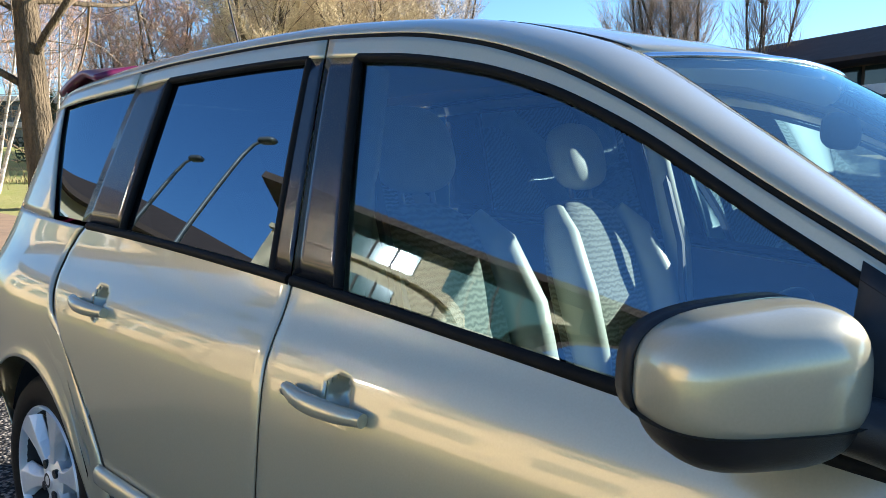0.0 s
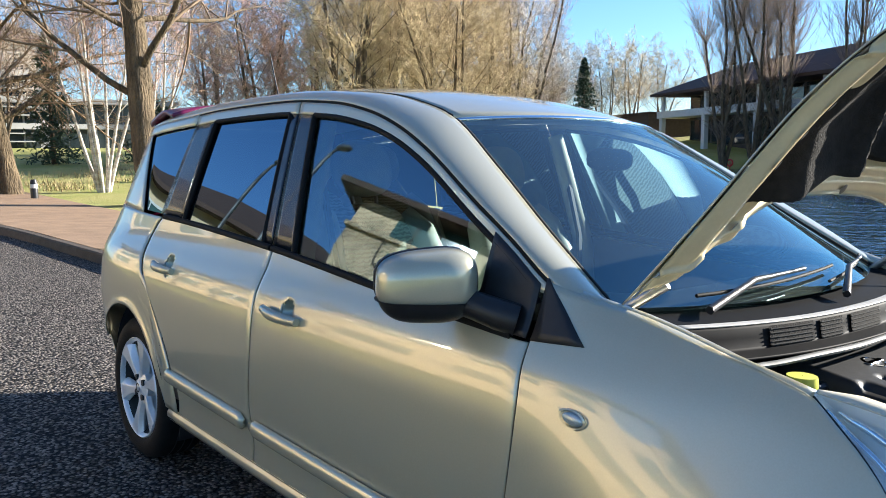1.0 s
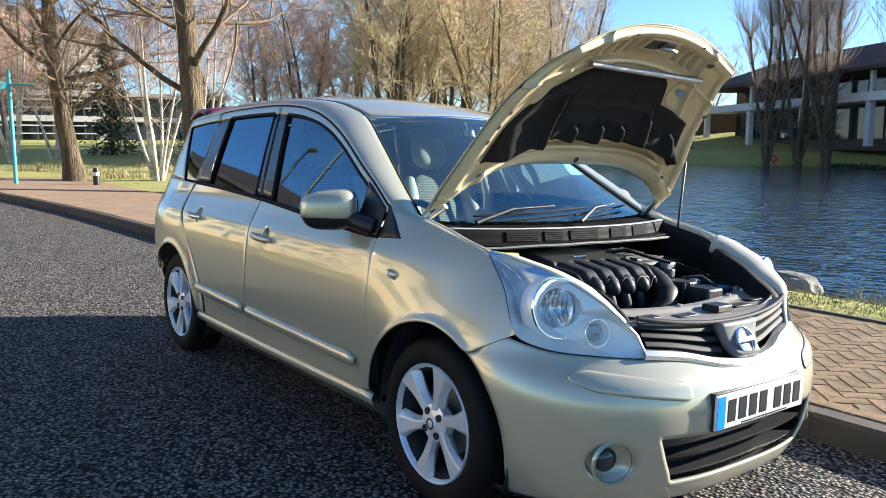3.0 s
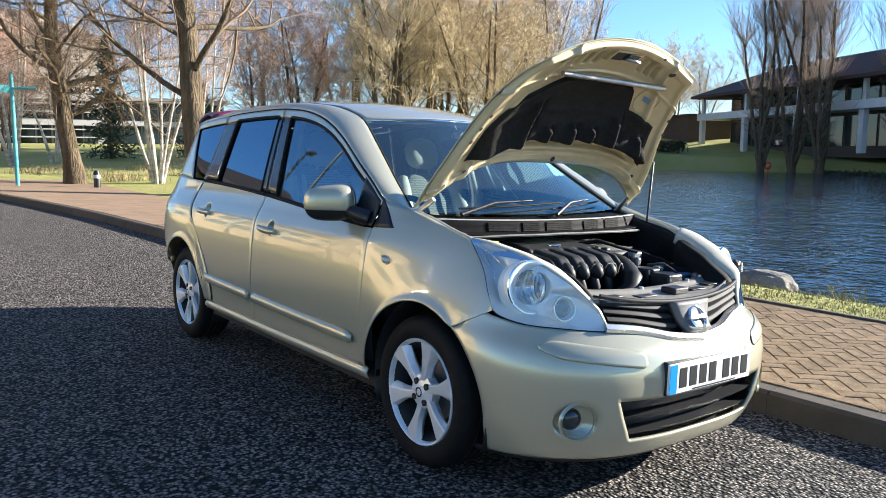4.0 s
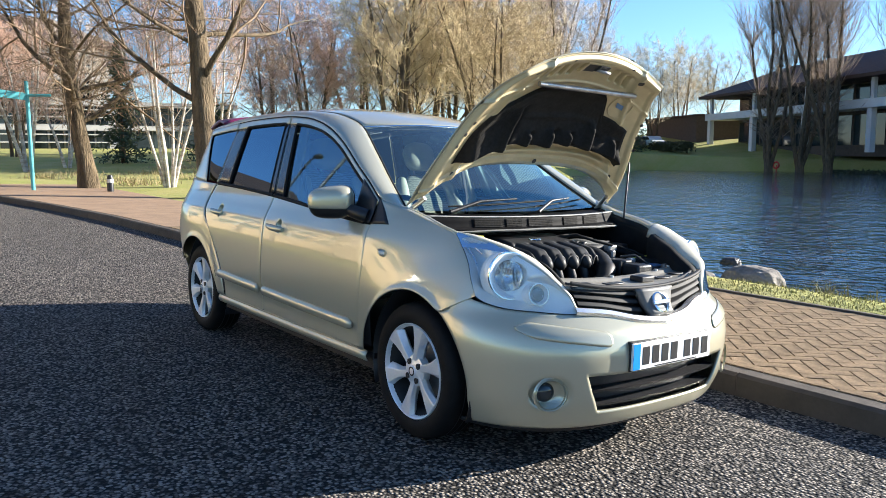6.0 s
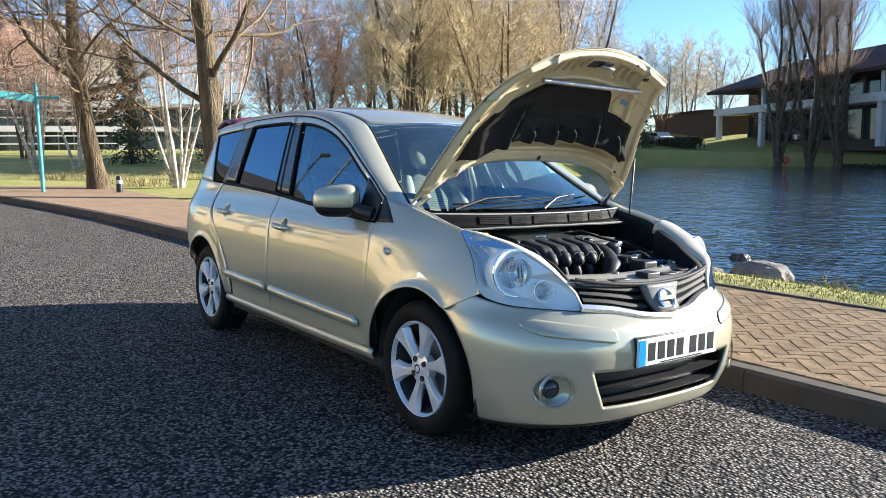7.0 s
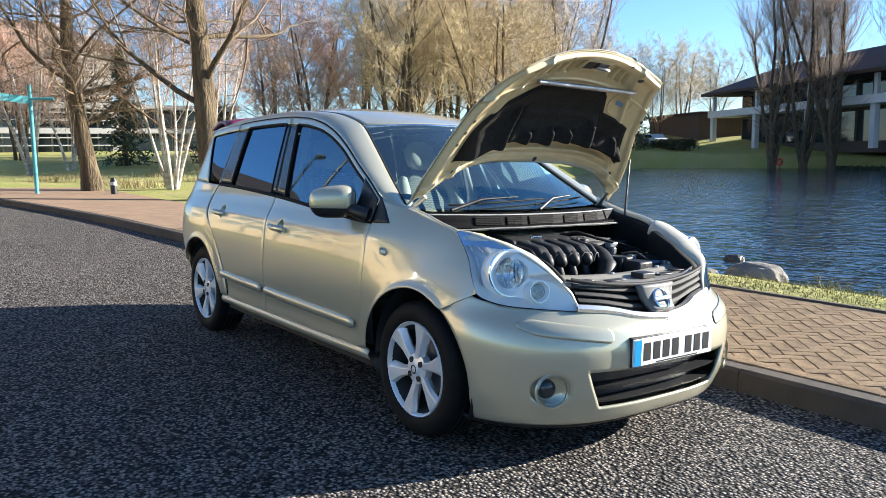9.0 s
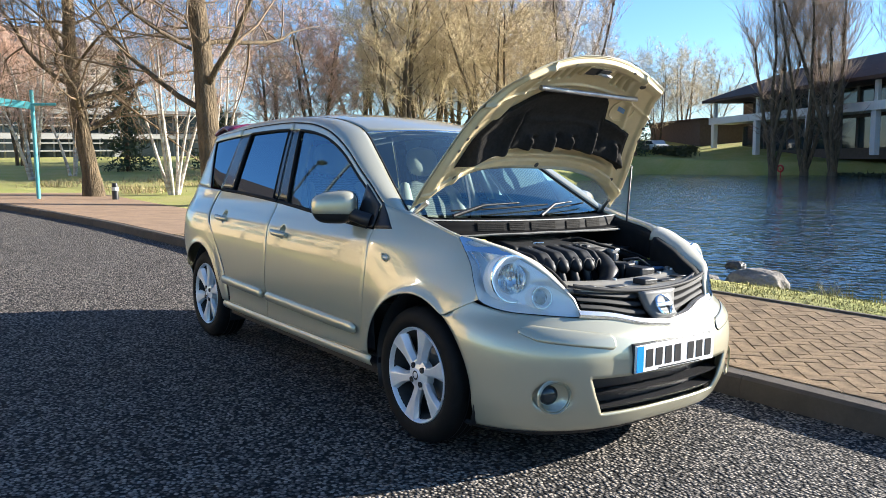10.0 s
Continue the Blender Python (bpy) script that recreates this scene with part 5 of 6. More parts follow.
# ---- ground, road, kerb, paving, lake ----
def speckle_mat(name, c1, c2, c3, cell, rough, depth, tone=2.0):
    """Stone chips set in a binder: cells of two tones with dark joints and real relief."""
    m = bpy.data.materials.new(name)
    m.use_nodes = True
    nt = m.node_tree
    b = nt.nodes["Principled BSDF"]
    b.inputs["Roughness"].default_value = rough
    b.inputs["Specular IOR Level"].default_value = 0.25
    co = nt.nodes.new("ShaderNodeTexCoord")
    vo = nt.nodes.new("ShaderNodeTexVoronoi")
    vo.inputs["Scale"].default_value = 1 / cell
    vo.inputs["Randomness"].default_value = 1.0
    no = nt.nodes.new("ShaderNodeTexNoise")
    no.inputs["Scale"].default_value, no.inputs["Detail"].default_value = tone, 6
    nt.links.new(co.outputs["Object"], vo.inputs[0])
    nt.links.new(co.outputs["Object"], no.inputs[0])
    sep = nt.nodes.new("ShaderNodeSeparateColor")
    nt.links.new(vo.outputs["Color"], sep.inputs[0])
    ramp = nt.nodes.new("ShaderNodeValToRGB")
    e = ramp.color_ramp.elements
    e[0].position, e[0].color = 0.25, (*c1, 1)
    e[1].position, e[1].color = 1.0, (*c2, 1)
    nt.links.new(sep.outputs[0], ramp.inputs[0])
    r2 = nt.nodes.new("ShaderNodeValToRGB")
    r2.color_ramp.elements[0].position, r2.color_ramp.elements[1].position = 0.40, 0.62
    nt.links.new(vo.outputs["Distance"], r2.inputs[0])
    mx = nt.nodes.new("ShaderNodeMixRGB")
    nt.links.new(r2.outputs[0], mx.inputs[0])
    nt.links.new(ramp.outputs[0], mx.inputs[1])
    mx.inputs[2].default_value = (*c3, 1)
    m2 = nt.nodes.new("ShaderNodeMixRGB")
    m2.blend_type = 'MULTIPLY'
    m2.inputs[0].default_value = 0.35
    nt.links.new(mx.outputs[0], m2.inputs[1])
    nt.links.new(no.outputs[0], m2.inputs[2])
    nt.links.new(m2.outputs[0], b.inputs["Base Color"])
    bp = nt.nodes.new("ShaderNodeBump")
    bp.invert = True
    bp.inputs["Distance"].default_value = depth
    nt.links.new(vo.outputs["Distance"], bp.inputs["Height"])
    nt.links.new(bp.outputs[0], b.inputs["Normal"])
    return m


ASPHALT = speckle_mat("asphalt", (0.095, 0.086, 0.078), (0.40, 0.35, 0.295), (0.008, 0.008, 0.008), 0.017, 0.9, 0.012)
KERB = mat("kerb_concrete", (0.095, 0.076, 0.058), rough=0.85, vary=0.35, vscale=5, bump=0.004, bscale=140, per_piece=0.08)
PAVER = mat("paving_block", (0.275, 0.195, 0.115), rough=0.92, spec=0.2, vary=0.55, vscale=7, bump=0.006, bscale=110, per_piece=0.14)
JOINT = mat("joint_sand", (0.13, 0.10, 0.075), rough=0.95, vary=0.3, vscale=20)
EDGE = mat("edging", (0.10, 0.085, 0.07), rough=0.9, vary=0.3, vscale=8, bump=0.003, bscale=90)
GRASS = mat("lawn", (0.25, 0.275, 0.055), rough=0.95, color2=(0.36, 0.32, 0.11), vscale=0.45, bump=0.05, bscale=14)
BLADE = mat("grass_blade", (0.15, 0.165, 0.04), rough=0.8, color2=(0.32, 0.27, 0.10), vscale=3)
WET_ROCK = mat("wet_stone", (0.025, 0.024, 0.023), rough=0.5, color2=(0.07, 0.062, 0.055), vscale=5.0, bump=0.03, bscale=14)
ROCK = mat("boulder_stone", (0.10, 0.095, 0.088), rough=0.9, color2=(0.27, 0.24, 0.205), vscale=4.0, bump=0.03, bscale=14)

WATER_Z = -0.70
LAKE = [(60, 5.2), (6, 5.2), (-3, 5.3), (-9, 7.0), (-15, 12), (-24, 22), (-38, 40), (-52, 58), (-58, 68), (-46, 69.5), (-34, 71), (-15, 73), (20, 74), (60, 74)]


def lake_distance(x, y):
    """Signed distance to the shore, positive on the water."""
    inside, best = False, 1e9
    n = len(LAKE)
    for i in range(n):
        (ax, ay), (bx2, by) = LAKE[i], LAKE[(i + 1) % n]
        if (ay > y) != (by > y) and x < (bx2 - ax) * (y - ay) / (by - ay) + ax:
            inside = not inside
        t = min(max(((x - ax) * (bx2 - ax) + (y - ay) * (by - ay)) / ((bx2 - ax) ** 2 + (by - ay) ** 2), 0), 1)
        best = min(best, math.hypot(x - ax - t * (bx2 - ax), y - ay - t * (by - ay)))
    return best if inside else -best


def tilt_z(x, y, z=0.0):
    return (SITE @ Vector((x, y, z))).z


def kerb_y(x):
    return float(np.interp(x, [-60, -30, -22, -18, -14, -10.6, -7, -2, 60], [-5.2, -2.0, -0.65, 0.0, 0.55, 0.87, 0.99, 1.06, 1.09]))


def land_z(x, y):
    """Height of the open ground."""
    near = tilt_z(min(max(x, -24), 24), min(max(y, -6), 3.6), 0.105 if y > kerb_y(x) + 0.45 else -0.06)
    left = 0.036 * max(-x - 24, 0) * (1 if x > -80 else 80 / -x)
    far = 2.0 * smooth(72, 92, y) - 0.25 * smooth(20, 60, y)
    bumpy = 0.06 * noise.noise(Vector((x * 0.12, y * 0.12, 0))) if y > 6 or x < -26 else 0
    z = near + left + far + bumpy
    d = lake_distance(x, y)
    if d > -1.1:
        z += (WATER_Z - 0.9 - z) * smooth(-1.0, 0.8, d)
    return z


gxs = np.unique(np.r_[-900, -500, -300, np.arange(-200, -40, 8), np.arange(-40, -10, 1.5), np.arange(-10, 9, 0.5), np.arange(9, 40, 3), np.arange(40, 200, 12), 300, 500, 900])
gys = np.unique(np.r_[-900, -400, -200, np.arange(-120, -16, 8), np.arange(-16, -1, 1.5), np.arange(-1, 9, 0.33), np.arange(9, 40, 2), np.arange(40, 120, 2.5), np.arange(120, 300, 20), 500, 900])
tagged(put("ground", [(x, y, land_z(x, y)) for x in gxs for y in gys], grid_faces(len(gxs), len(gys)), GRASS), "mown grass round a lake, patchy winter green", "ground", kind="structure")

WATER = bpy.data.materials.new("lake_water")
WATER.use_nodes = True
nt = WATER.node_tree
b = nt.nodes["Principled BSDF"]
b.inputs["Base Color"].default_value = (0.018, 0.036, 0.055, 1)
b.inputs["Roughness"].default_value = 0.04
b.inputs["IOR"].default_value = 2.1
co, mp = nt.nodes.new("ShaderNodeTexCoord"), nt.nodes.new("ShaderNodeMapping")
mp.inputs["Scale"].default_value = (1.0, 1.35, 1)
mp.inputs["Rotation"].default_value = (0, 0, radians(25))
nt.links.new(co.outputs["Object"], mp.inputs[0])
n1, n2 = nt.nodes.new("ShaderNodeTexNoise"), nt.nodes.new("ShaderNodeTexNoise")
n1.inputs["Scale"].default_value, n1.inputs["Detail"].default_value = 3.0, 2
n2.inputs["Scale"].default_value, n2.inputs["Detail"].default_value = 0.8, 3
nt.links.new(mp.outputs[0], n1.inputs[0])
nt.links.new(mp.outputs[0], n2.inputs[0])
ad = nt.nodes.new("ShaderNodeMath")
ad.operation = 'MULTIPLY_ADD'
ad.inputs[1].default_value = 2.0
nt.links.new(n2.outputs[0], ad.inputs[0])
nt.links.new(n1.outputs[0], ad.inputs[2])
bp = nt.nodes.new("ShaderNodeBump")
bp.inputs["Distance"].default_value = 0.072
nt.links.new(ad.outputs[0], bp.inputs["Height"])
nt.links.new(bp.outputs[0], b.inputs["Normal"])
tagged(put("water", [(-75, 3.9, WATER_Z), (120, 3.9, WATER_Z), (120, 84, WATER_Z), (-75, 84, WATER_Z)], [(0, 1, 2, 3)], WATER), "rippled dark blue lake water", "water", kind="structure")

# road
rx = np.unique(np.r_[np.arange(-60, 31, 1.5)])
rv = [(x, y, 0.0) for x in rx for y in (kerb_y(x) + 0.05, kerb_y(x) - 2, kerb_y(x) - 3.5, kerb_y(x) - 5, kerb_y(x) - 6.2)]
road = put("road", rv, grid_faces(len(rx), 5, flip=True), ASPHALT, shade=False, thick=0.05)
road.matrix_world = SITE
tagged(road, "grey road surface of coarse stone chips", "road", kind="structure")

# kerb stones
kerb = tagged(empty("kerb", SITE), "concrete kerb along the road", "kerb", kind="structure")
kv = [(0, 0.0, -0.08), (0, 0.0, 0.105), (0, 0.018, 0.124), (0, 0.125, 0.125), (0, 0.125, -0.08)]
L = 0.908
kme = mesh_of("kerb_stone", [(x, y, z) for x in (0, L) for _, y, z in kv], [(0, 1, 6, 5), (1, 2, 7, 6), (2, 3, 8, 7), (3, 4, 9, 8), (4, 0, 5, 9), (4, 3, 2, 1, 0), (5, 6, 7, 8, 9)], KERB, False)
x = -24.0 + 0.13
while x < 9:
    ob = new("kerb_stone", kme)
    ob.parent = kerb
    y0, y1 = kerb_y(x), kerb_y(x + 0.914)
    ob.matrix_local = Matrix.Translation((x, y0, random.uniform(-0.002, 0.002))) @ Matrix.Rotation(math.atan2(y1 - y0, 0.914), 4, 'Z')
    x += 0.914
put("kerb_backing", [(x, kerb_y(x) + dy, z) for x in np.arange(-60, 40, 2.0) for dy, z in ((0.006, -0.05), (0.006, 0.10), (0.12, 0.118), (0.12, -0.05))], grid_faces(50, 4, flip=True), JOINT, kerb, "dark kerb joints")

# block paving in a 45-degree herringbone
paving = tagged(empty("pavement", SITE), "brown block-paved footway in herringbone bond", "pavement", kind="structure")
PB = 3.50
pv = [(x, kerb_y(x) + 0.12 + t * (PB - kerb_y(x) - 0.12), 0.112 if x > -8 else 0.122) for x in np.r_[np.arange(-60, -9, 1.5), -8.001, np.arange(-8, 30, 1.0)] for t in (0, 0.5, 1)]
put("paving_bed", pv, grid_faces(len(pv) // 3, 3), JOINT, paving, "sand joints", shade=False, thick=0.05)
BW, BL, BH = 0.1, 0.2, 0.06
G2 = 0.0022
bvs = [(sx * (BL / 2 - G2 - i), sy * (BW / 2 - G2 - i), z) for z, i in ((-0.03, 0), (0.009, 0), (0.0125, 0.003)) for sx, sy in ((-1, -1), (1, -1), (1, 1), (-1, 1))]
bfs = [(0, 1, 5, 4), (1, 2, 6, 5), (2, 3, 7, 6), (3, 0, 4, 7), (4, 5, 9, 8), (5, 6, 10, 9), (6, 7, 11, 10), (7, 4, 8, 11), (8, 9, 10, 11)]
bme = mesh_of("paving_block", bvs, bfs, PAVER, False)
allv, allf, count = [], [], 0
rb = random.Random(4)
R45 = Matrix.Rotation(radians(45), 4, 'Z')
N = 150
for i in range(-N, N):
    for j in range(-N, N):
        # herringbone: in each row of cells the pattern steps by one
        k = (i - j) % 4
        if k == 0:
            c, a = ((i + 1.0) * BW, (j + 0.5) * BW), 0.0
        elif k == 2:
            c, a = ((i + 0.5) * BW, (j + 0.0) * BW), math.pi / 2
        else:
            continue
        p = R45 @ Vector((c[0], c[1], 0))
        if not (-8.0 < p.x < 6.5 and kerb_y(p.x) + 0.20 < p.y < PB - 0.085):
            continue
        m = Matrix.Translation((p.x, p.y, 0.1205 + rb.uniform(-0.0015, 0.0015))) @ R45 @ Matrix.Rotation(a + rb.uniform(-0.012, 0.012), 4, 'Z') @ Matrix.Rotation(rb.uniform(-0.008, 0.008), 4, 'X')
        if 0.9 < p.x < 2.75 and 1.3 < p.y < 3.5 and count < 300:
            ob = new("paving_block", bme)
            ob.parent = paving
            ob.matrix_local = m
            count += 1
        else:
            o = len(allv)
            allv += [m @ Vector(q) for q in bvs]
            allf += [tuple(t + o for t in q) for q in bfs]
PAVER2 = mat("paving_block_field", (0.275, 0.195, 0.115), rough=0.92, spec=0.2, vary=0.55, vscale=7, bump=0.006, bscale=110)
g = PAVER2.node_tree.nodes.new("ShaderNodeNewGeometry")
hsv = PAVER2.node_tree.nodes.new("ShaderNodeHueSaturation")
mr = PAVER2.node_tree.nodes.new("ShaderNodeMapRange")
mr.inputs[3].default_value, mr.inputs[4].default_value = 0.86, 1.14
bs = PAVER2.node_tree.nodes["Principled BSDF"]
src = bs.inputs["Base Color"].links[0].from_socket
PAVER2.node_tree.links.new(g.outputs["Random Per Island"], mr.inputs[0])
PAVER2.node_tree.links.new(mr.outputs[0], hsv.inputs["Value"])
PAVER2.node_tree.links.new(src, hsv.inputs["Color"])
PAVER2.node_tree.links.new(hsv.outputs[0], bs.inputs["Base Color"])
tagged(put("paving_field", allv, allf, PAVER2, paving, "brown paving blocks", shade=False), kind="stuff")
strip_z = 0.1205 + max(q[2] for q in bvs) - 0.005
for y0, y1, nm in ((0.22, 0.46, "cut_blocks"), (None, None, "cut_blocks")):
    sv = [(x, (kerb_y(x) + y0 if y0 else PB - 0.26) if t == 0 else (kerb_y(x) + y1 if y0 else PB - 0.01), strip_z) for x in np.arange(-8, 6.6, 0.5) for t in (0, 1)]
    put(nm, sv, grid_faces(len(sv) // 2, 2), PAVER, paving, "cut paving blocks at the edge")
# soldier course along the kerb and the far, unpickable paving
for k in range(70):
    x = -8 + k * 0.2
    ob = new("edge_block", bme)
    ob.parent = paving
    ob.matrix_local = Matrix.Translation((x + 0.1, kerb_y(x) + 0.175, 0.1205))
FARPAVE = mat("far_paving", (0.31, 0.205, 0.125), rough=0.9, vary=0.3, vscale=3, bump=0.006, bscale=30)
fp = [(x, kerb_y(x) + 0.125 + t * (PB + 0.3 * max(0, -x - 14) * 0.1 - kerb_y(x) - 0.125), 0.130) for x in np.r_[np.arange(-60, -9, 1.5), -8.0] for t in (0, 0.33, 0.66, 1)]
put("far_paving", fp, grid_faces(len(fp) // 4, 4), FARPAVE, paving, "pinkish brown paving", shade=False, thick=0.03)
edging = put("path_edging", [(x, PB + dy, z) for x in np.arange(-14, 20, 0.5) for dy, z in ((-0.005, 0.08), (0.0, 0.145), (0.045, 0.145), (0.05, 0.08))], grid_faces(68, 4, flip=True), EDGE)
edging.matrix_world = SITE
tagged(edging, "thin dark path edging", "edging", kind="structure")

# bank: grass blades, tufts and boulders
rb = random.Random(7)
gv, gf = [], []


def blade(p, h, w, lean):
    a = rb.uniform(0, 6.283)
    d = Vector((math.cos(a), math.sin(a), 0))
    s = Vector((-d.y, d.x, 0)) * w
    o = len(gv)
    q = p + d * lean * 0.4 + Vector((0, 0, h * 0.6))
    gv.extend([p - s, p + s, q - s * 0.7, q + s * 0.7, p + d * lean + Vector((0, 0, h))])
    gf.extend([(o, o + 1, o + 3, o + 2), (o + 2, o + 3, o + 4)])


for _ in range(42000):
    x = rb.uniform(-9, 6.5)
    y = 3.56 + 1.35 * rb.random() ** 0.8
    if noise.noise(Vector((x * 1.3, y * 1.3, 2))) < -0.28:
        continue
    blade(Vector((x, y, land_z(x, y) - 0.01)), rb.uniform(0.012, 0.045), 0.004, rb.uniform(0.0, 0.05))
tagged(put("grass", gv, gf, BLADE, shade=False), "short winter grass along the bank", "grass", kind="stuff")
REED = mat("dry_reed", (0.30, 0.24, 0.12), rough=0.9, color2=(0.16, 0.17, 0.05), vscale=6)
for cx, cy, n, h in ((0.45, 4.62, 140, 0.26), (-0.55, 4.75, 120, 0.20), (0.0, 4.7, 90, 0.15), (0.95, 4.6, 110, 0.2), (-1.1, 4.8, 70, 0.14)):
    gv, gf = [], []
    for _ in range(n):
        x, y = rb.gauss(cx, 0.12), rb.gauss(cy, 0.07)
        blade(Vector((x, y, land_z(x, y) - 0.02)), rb.uniform(0.4, 1.0) * h, 0.004, rb.uniform(0.0, 0.16))
    tagged(put("grass_tuft", gv, gf, REED, shade=False), "dry grass tuft on the water's edge", "plant", group="tufts on the bank")


def boulder(x, y, z, rx, ry, rz, seed, label, stone=ROCK):
    bm = bmesh.new()
    bmesh.ops.create_icosphere(bm, subdivisions=5, radius=1)
    for v in bm.verts:
        d = v.co.normalized()
        f = 1 + 0.09 * noise.noise(d * 1.3 + Vector((seed, 0, 0))) + 0.07 * noise.noise(d * 3.5 + Vector((seed, 3, 0))) + 0.03 * noise.noise(d * 11)
        d = Vector([math.copysign(abs(c) ** 0.72, c) for c in d])
        v.co = Vector((d.x * rx, d.y * ry, max(d.z, -0.4) * rz)) * f
    ob = part("boulder", bm, stone, shade=True)
    ob.location = (x, y, z)
    return tagged(ob, label, "boulder", group="boulders on the bank")


boulder(-0.40, 4.66, -0.10, 0.31, 0.22, 0.19, 3.4, "grey rounded boulder at the water's edge")
boulder(-3.86, 9.62, -0.70, 0.17, 0.12, 0.11, 5.0, "dark flat wet boulder in the shallows", WET_ROCK)
boulder(-1.07, 4.75, -0.15, 0.16, 0.13, 0.11, 9.0, "small dark boulder on the bank")

# ---- trees: tapered trunks with limbs, and a bare winter crown of twigs ----
BARK = mat("oak_bark", (0.185, 0.135, 0.078), rough=0.95, color2=(0.045, 0.034, 0.020), vscale=7, bump=0.10, bscale=22, stretch=(1, 1, 0.25))
TWIG = mat("twig", (0.25, 0.175, 0.11), rough=0.9, color2=(0.12, 0.085, 0.05), vscale=2)
TWIG_PINK = mat("twig_reddish", (0.62, 0.42, 0.31), rough=0.9, color2=(0.34, 0.21, 0.15), vscale=2)
TWIG_GOLD = mat("twig_lichen", (0.70, 0.57, 0.33), rough=0.9, color2=(0.26, 0.19, 0.105), vscale=1.5)
TWIG_GREY = mat("twig_grey", (0.66, 0.56, 0.45), rough=0.9, color2=(0.38, 0.31, 0.24), vscale=2)
TWIG_WILLOW = mat("twig_willow", (0.33, 0.25, 0.18), rough=0.9, color2=(0.20, 0.15, 0.11), vscale=2)
BIRCH = mat("birch_bark", (0.72, 0.68, 0.60), rough=0.8, color2=(0.22, 0.17, 0.13), vscale=5, stretch=(0.3, 0.3, 1.4))
NEEDLE = mat("needles", (0.035, 0.06, 0.035), rough=0.9, color2=(0.06, 0.085, 0.04), vscale=2)


class Wood:
    """Collects the tubes of one tree: thick wood and twigs apart."""

    def __init__(self, seed, least=0.006):
        self.least = least
        self.r = random.Random(seed)
        self.thick, self.thin = ([], []), ([], [])

    def stem(self, p, d, length, r0, r1, segs, wander, rise, sides, thin):
        pts, rad = [p.copy()], [r0]
        d = d.normalized()
        for i in range(segs):
            d = (d + Vector((self.r.gauss(0, wander), self.r.gauss(0, wander), self.r.gauss(0, wander * 0.6) + rise))).normalized()
            p = p + d * (length / segs)
            pts.append(p.copy())
            rad.append(r0 + (r1 - r0) * (i + 1) / segs)
        bag = self.thin if thin else self.thick
        v, f = tube(pts, rad, sides)
        o = len(bag[0])
        bag[0].extend(v)
        bag[1].extend(tuple(i + o for i in q) for q in (f[:-2] if thin else f))
        return pts, rad

    def grow(self, p, d, length, radius, level, plan_):
        """plan_: per level (children, length ratio, angle from, angle to, segments, sides, wander, rise, first share)."""
        n, ratio, a0, a1, segs, sides, wander, rise, first = plan_[level]
        last = level == len(plan_) - 1
        pts, rad = self.stem(p, d, length, radius, max(radius * (0.15 if level else 0.28), self.least * 0.6), segs, wander, rise, sides, level >= 2)
        if last:
            return
        for k in range(n):
            t = first + (1 - first) * (k + self.r.random()) / n
            i = min(int(t * segs), segs - 1)
            u = t * segs - i
            q = pts[i].lerp(pts[i + 1], u)
            ax = (pts[i + 1] - pts[i]).normalized()
            side = ax.orthogonal().normalized()
            side.rotate(Matrix.Rotation(self.r.uniform(0, 6.283) if level else k * 2.4 + self.r.uniform(-0.5, 0.5), 3, ax))
            ang = radians(self.r.uniform(a0, a1))
            dd = ax * math.cos(ang) + side * math.sin(ang)
            rr = (rad[i] + (rad[i + 1] - rad[i]) * u) * (self.r.uniform(0.42, 0.66) if level else self.r.uniform(0.22, 0.42))
            self.grow(q, dd, length * ratio * self.r.uniform(0.7, 1.2) * (1.15 - 0.5 * t), max(rr, self.least), level + 1, plan_)

    def thing(self, name, place, label, bark, twig, group="", turn=0.0, scale=1.0):
        root = empty(name, Matrix.Translation(place) @ Matrix.Rotation(turn, 4, 'Z') @ Matrix.Scale(scale, 4), label, "tree", group)
        put("trunk", *self.thick, bark, root)
        put("crown", *self.thin, twig, root, "bare winter twigs")
        return root


def base(x, y, sink=0.1):
    return Vector((x, y, land_z(x, y) - sink))


UP = Vector((0, 0, 1))
OAK = [(24, 0.50, 50, 85, 12, 10, 0.04, 0.02, 0.15), (11, 0.50, 30, 65, 10, 6, 0.17, 0.035, 0.15), (9, 0.48, 25, 65, 5, 4, 0.17, 0.03, 0.12), (6, 0.5, 25, 60, 4, 3, 0.16, 0.02, 0.1), (0, 0, 0, 0, 3, 3, 0.14, 0.02, 0)]


def oak(seed, x, y, h, r, lean, turn=0.0):
    w = Wood(seed)
    w.grow(Vector((0, 0, 0)), UP + Vector(lean), h, r, 0, OAK)
    # root flare
    w.stem(Vector((0, 0, -0.1)), UP + Vector(lean), 1.3, r * 1.4, r * 0.80, 4, 0.0, 0, 12, False)
    return w.thing("oak_tree", base(x, y), "large bare oak tree on the lawn", BARK, TWIG, "bare oaks", turn)


oak(11, -22.1, 3.17, 11.5, 0.27, (-0.02, -0.08, 0), 0.5)
oak(23, -15.78, 4.72, 14.5, 0.31, (0.05, 0.032, 0), 3.5)

BIRCHY = [(14, 0.24, 18, 40, 9, 7, 0.03, 0.01, 0.35), (6, 0.5, 20, 45, 5, 4, 0.08, 0.05, 0.2), (5, 0.5, 20, 45, 3, 3, 0.1, 0.02, 0.2), (0, 0, 0, 0, 2, 3, 0.1, 0, 0)]


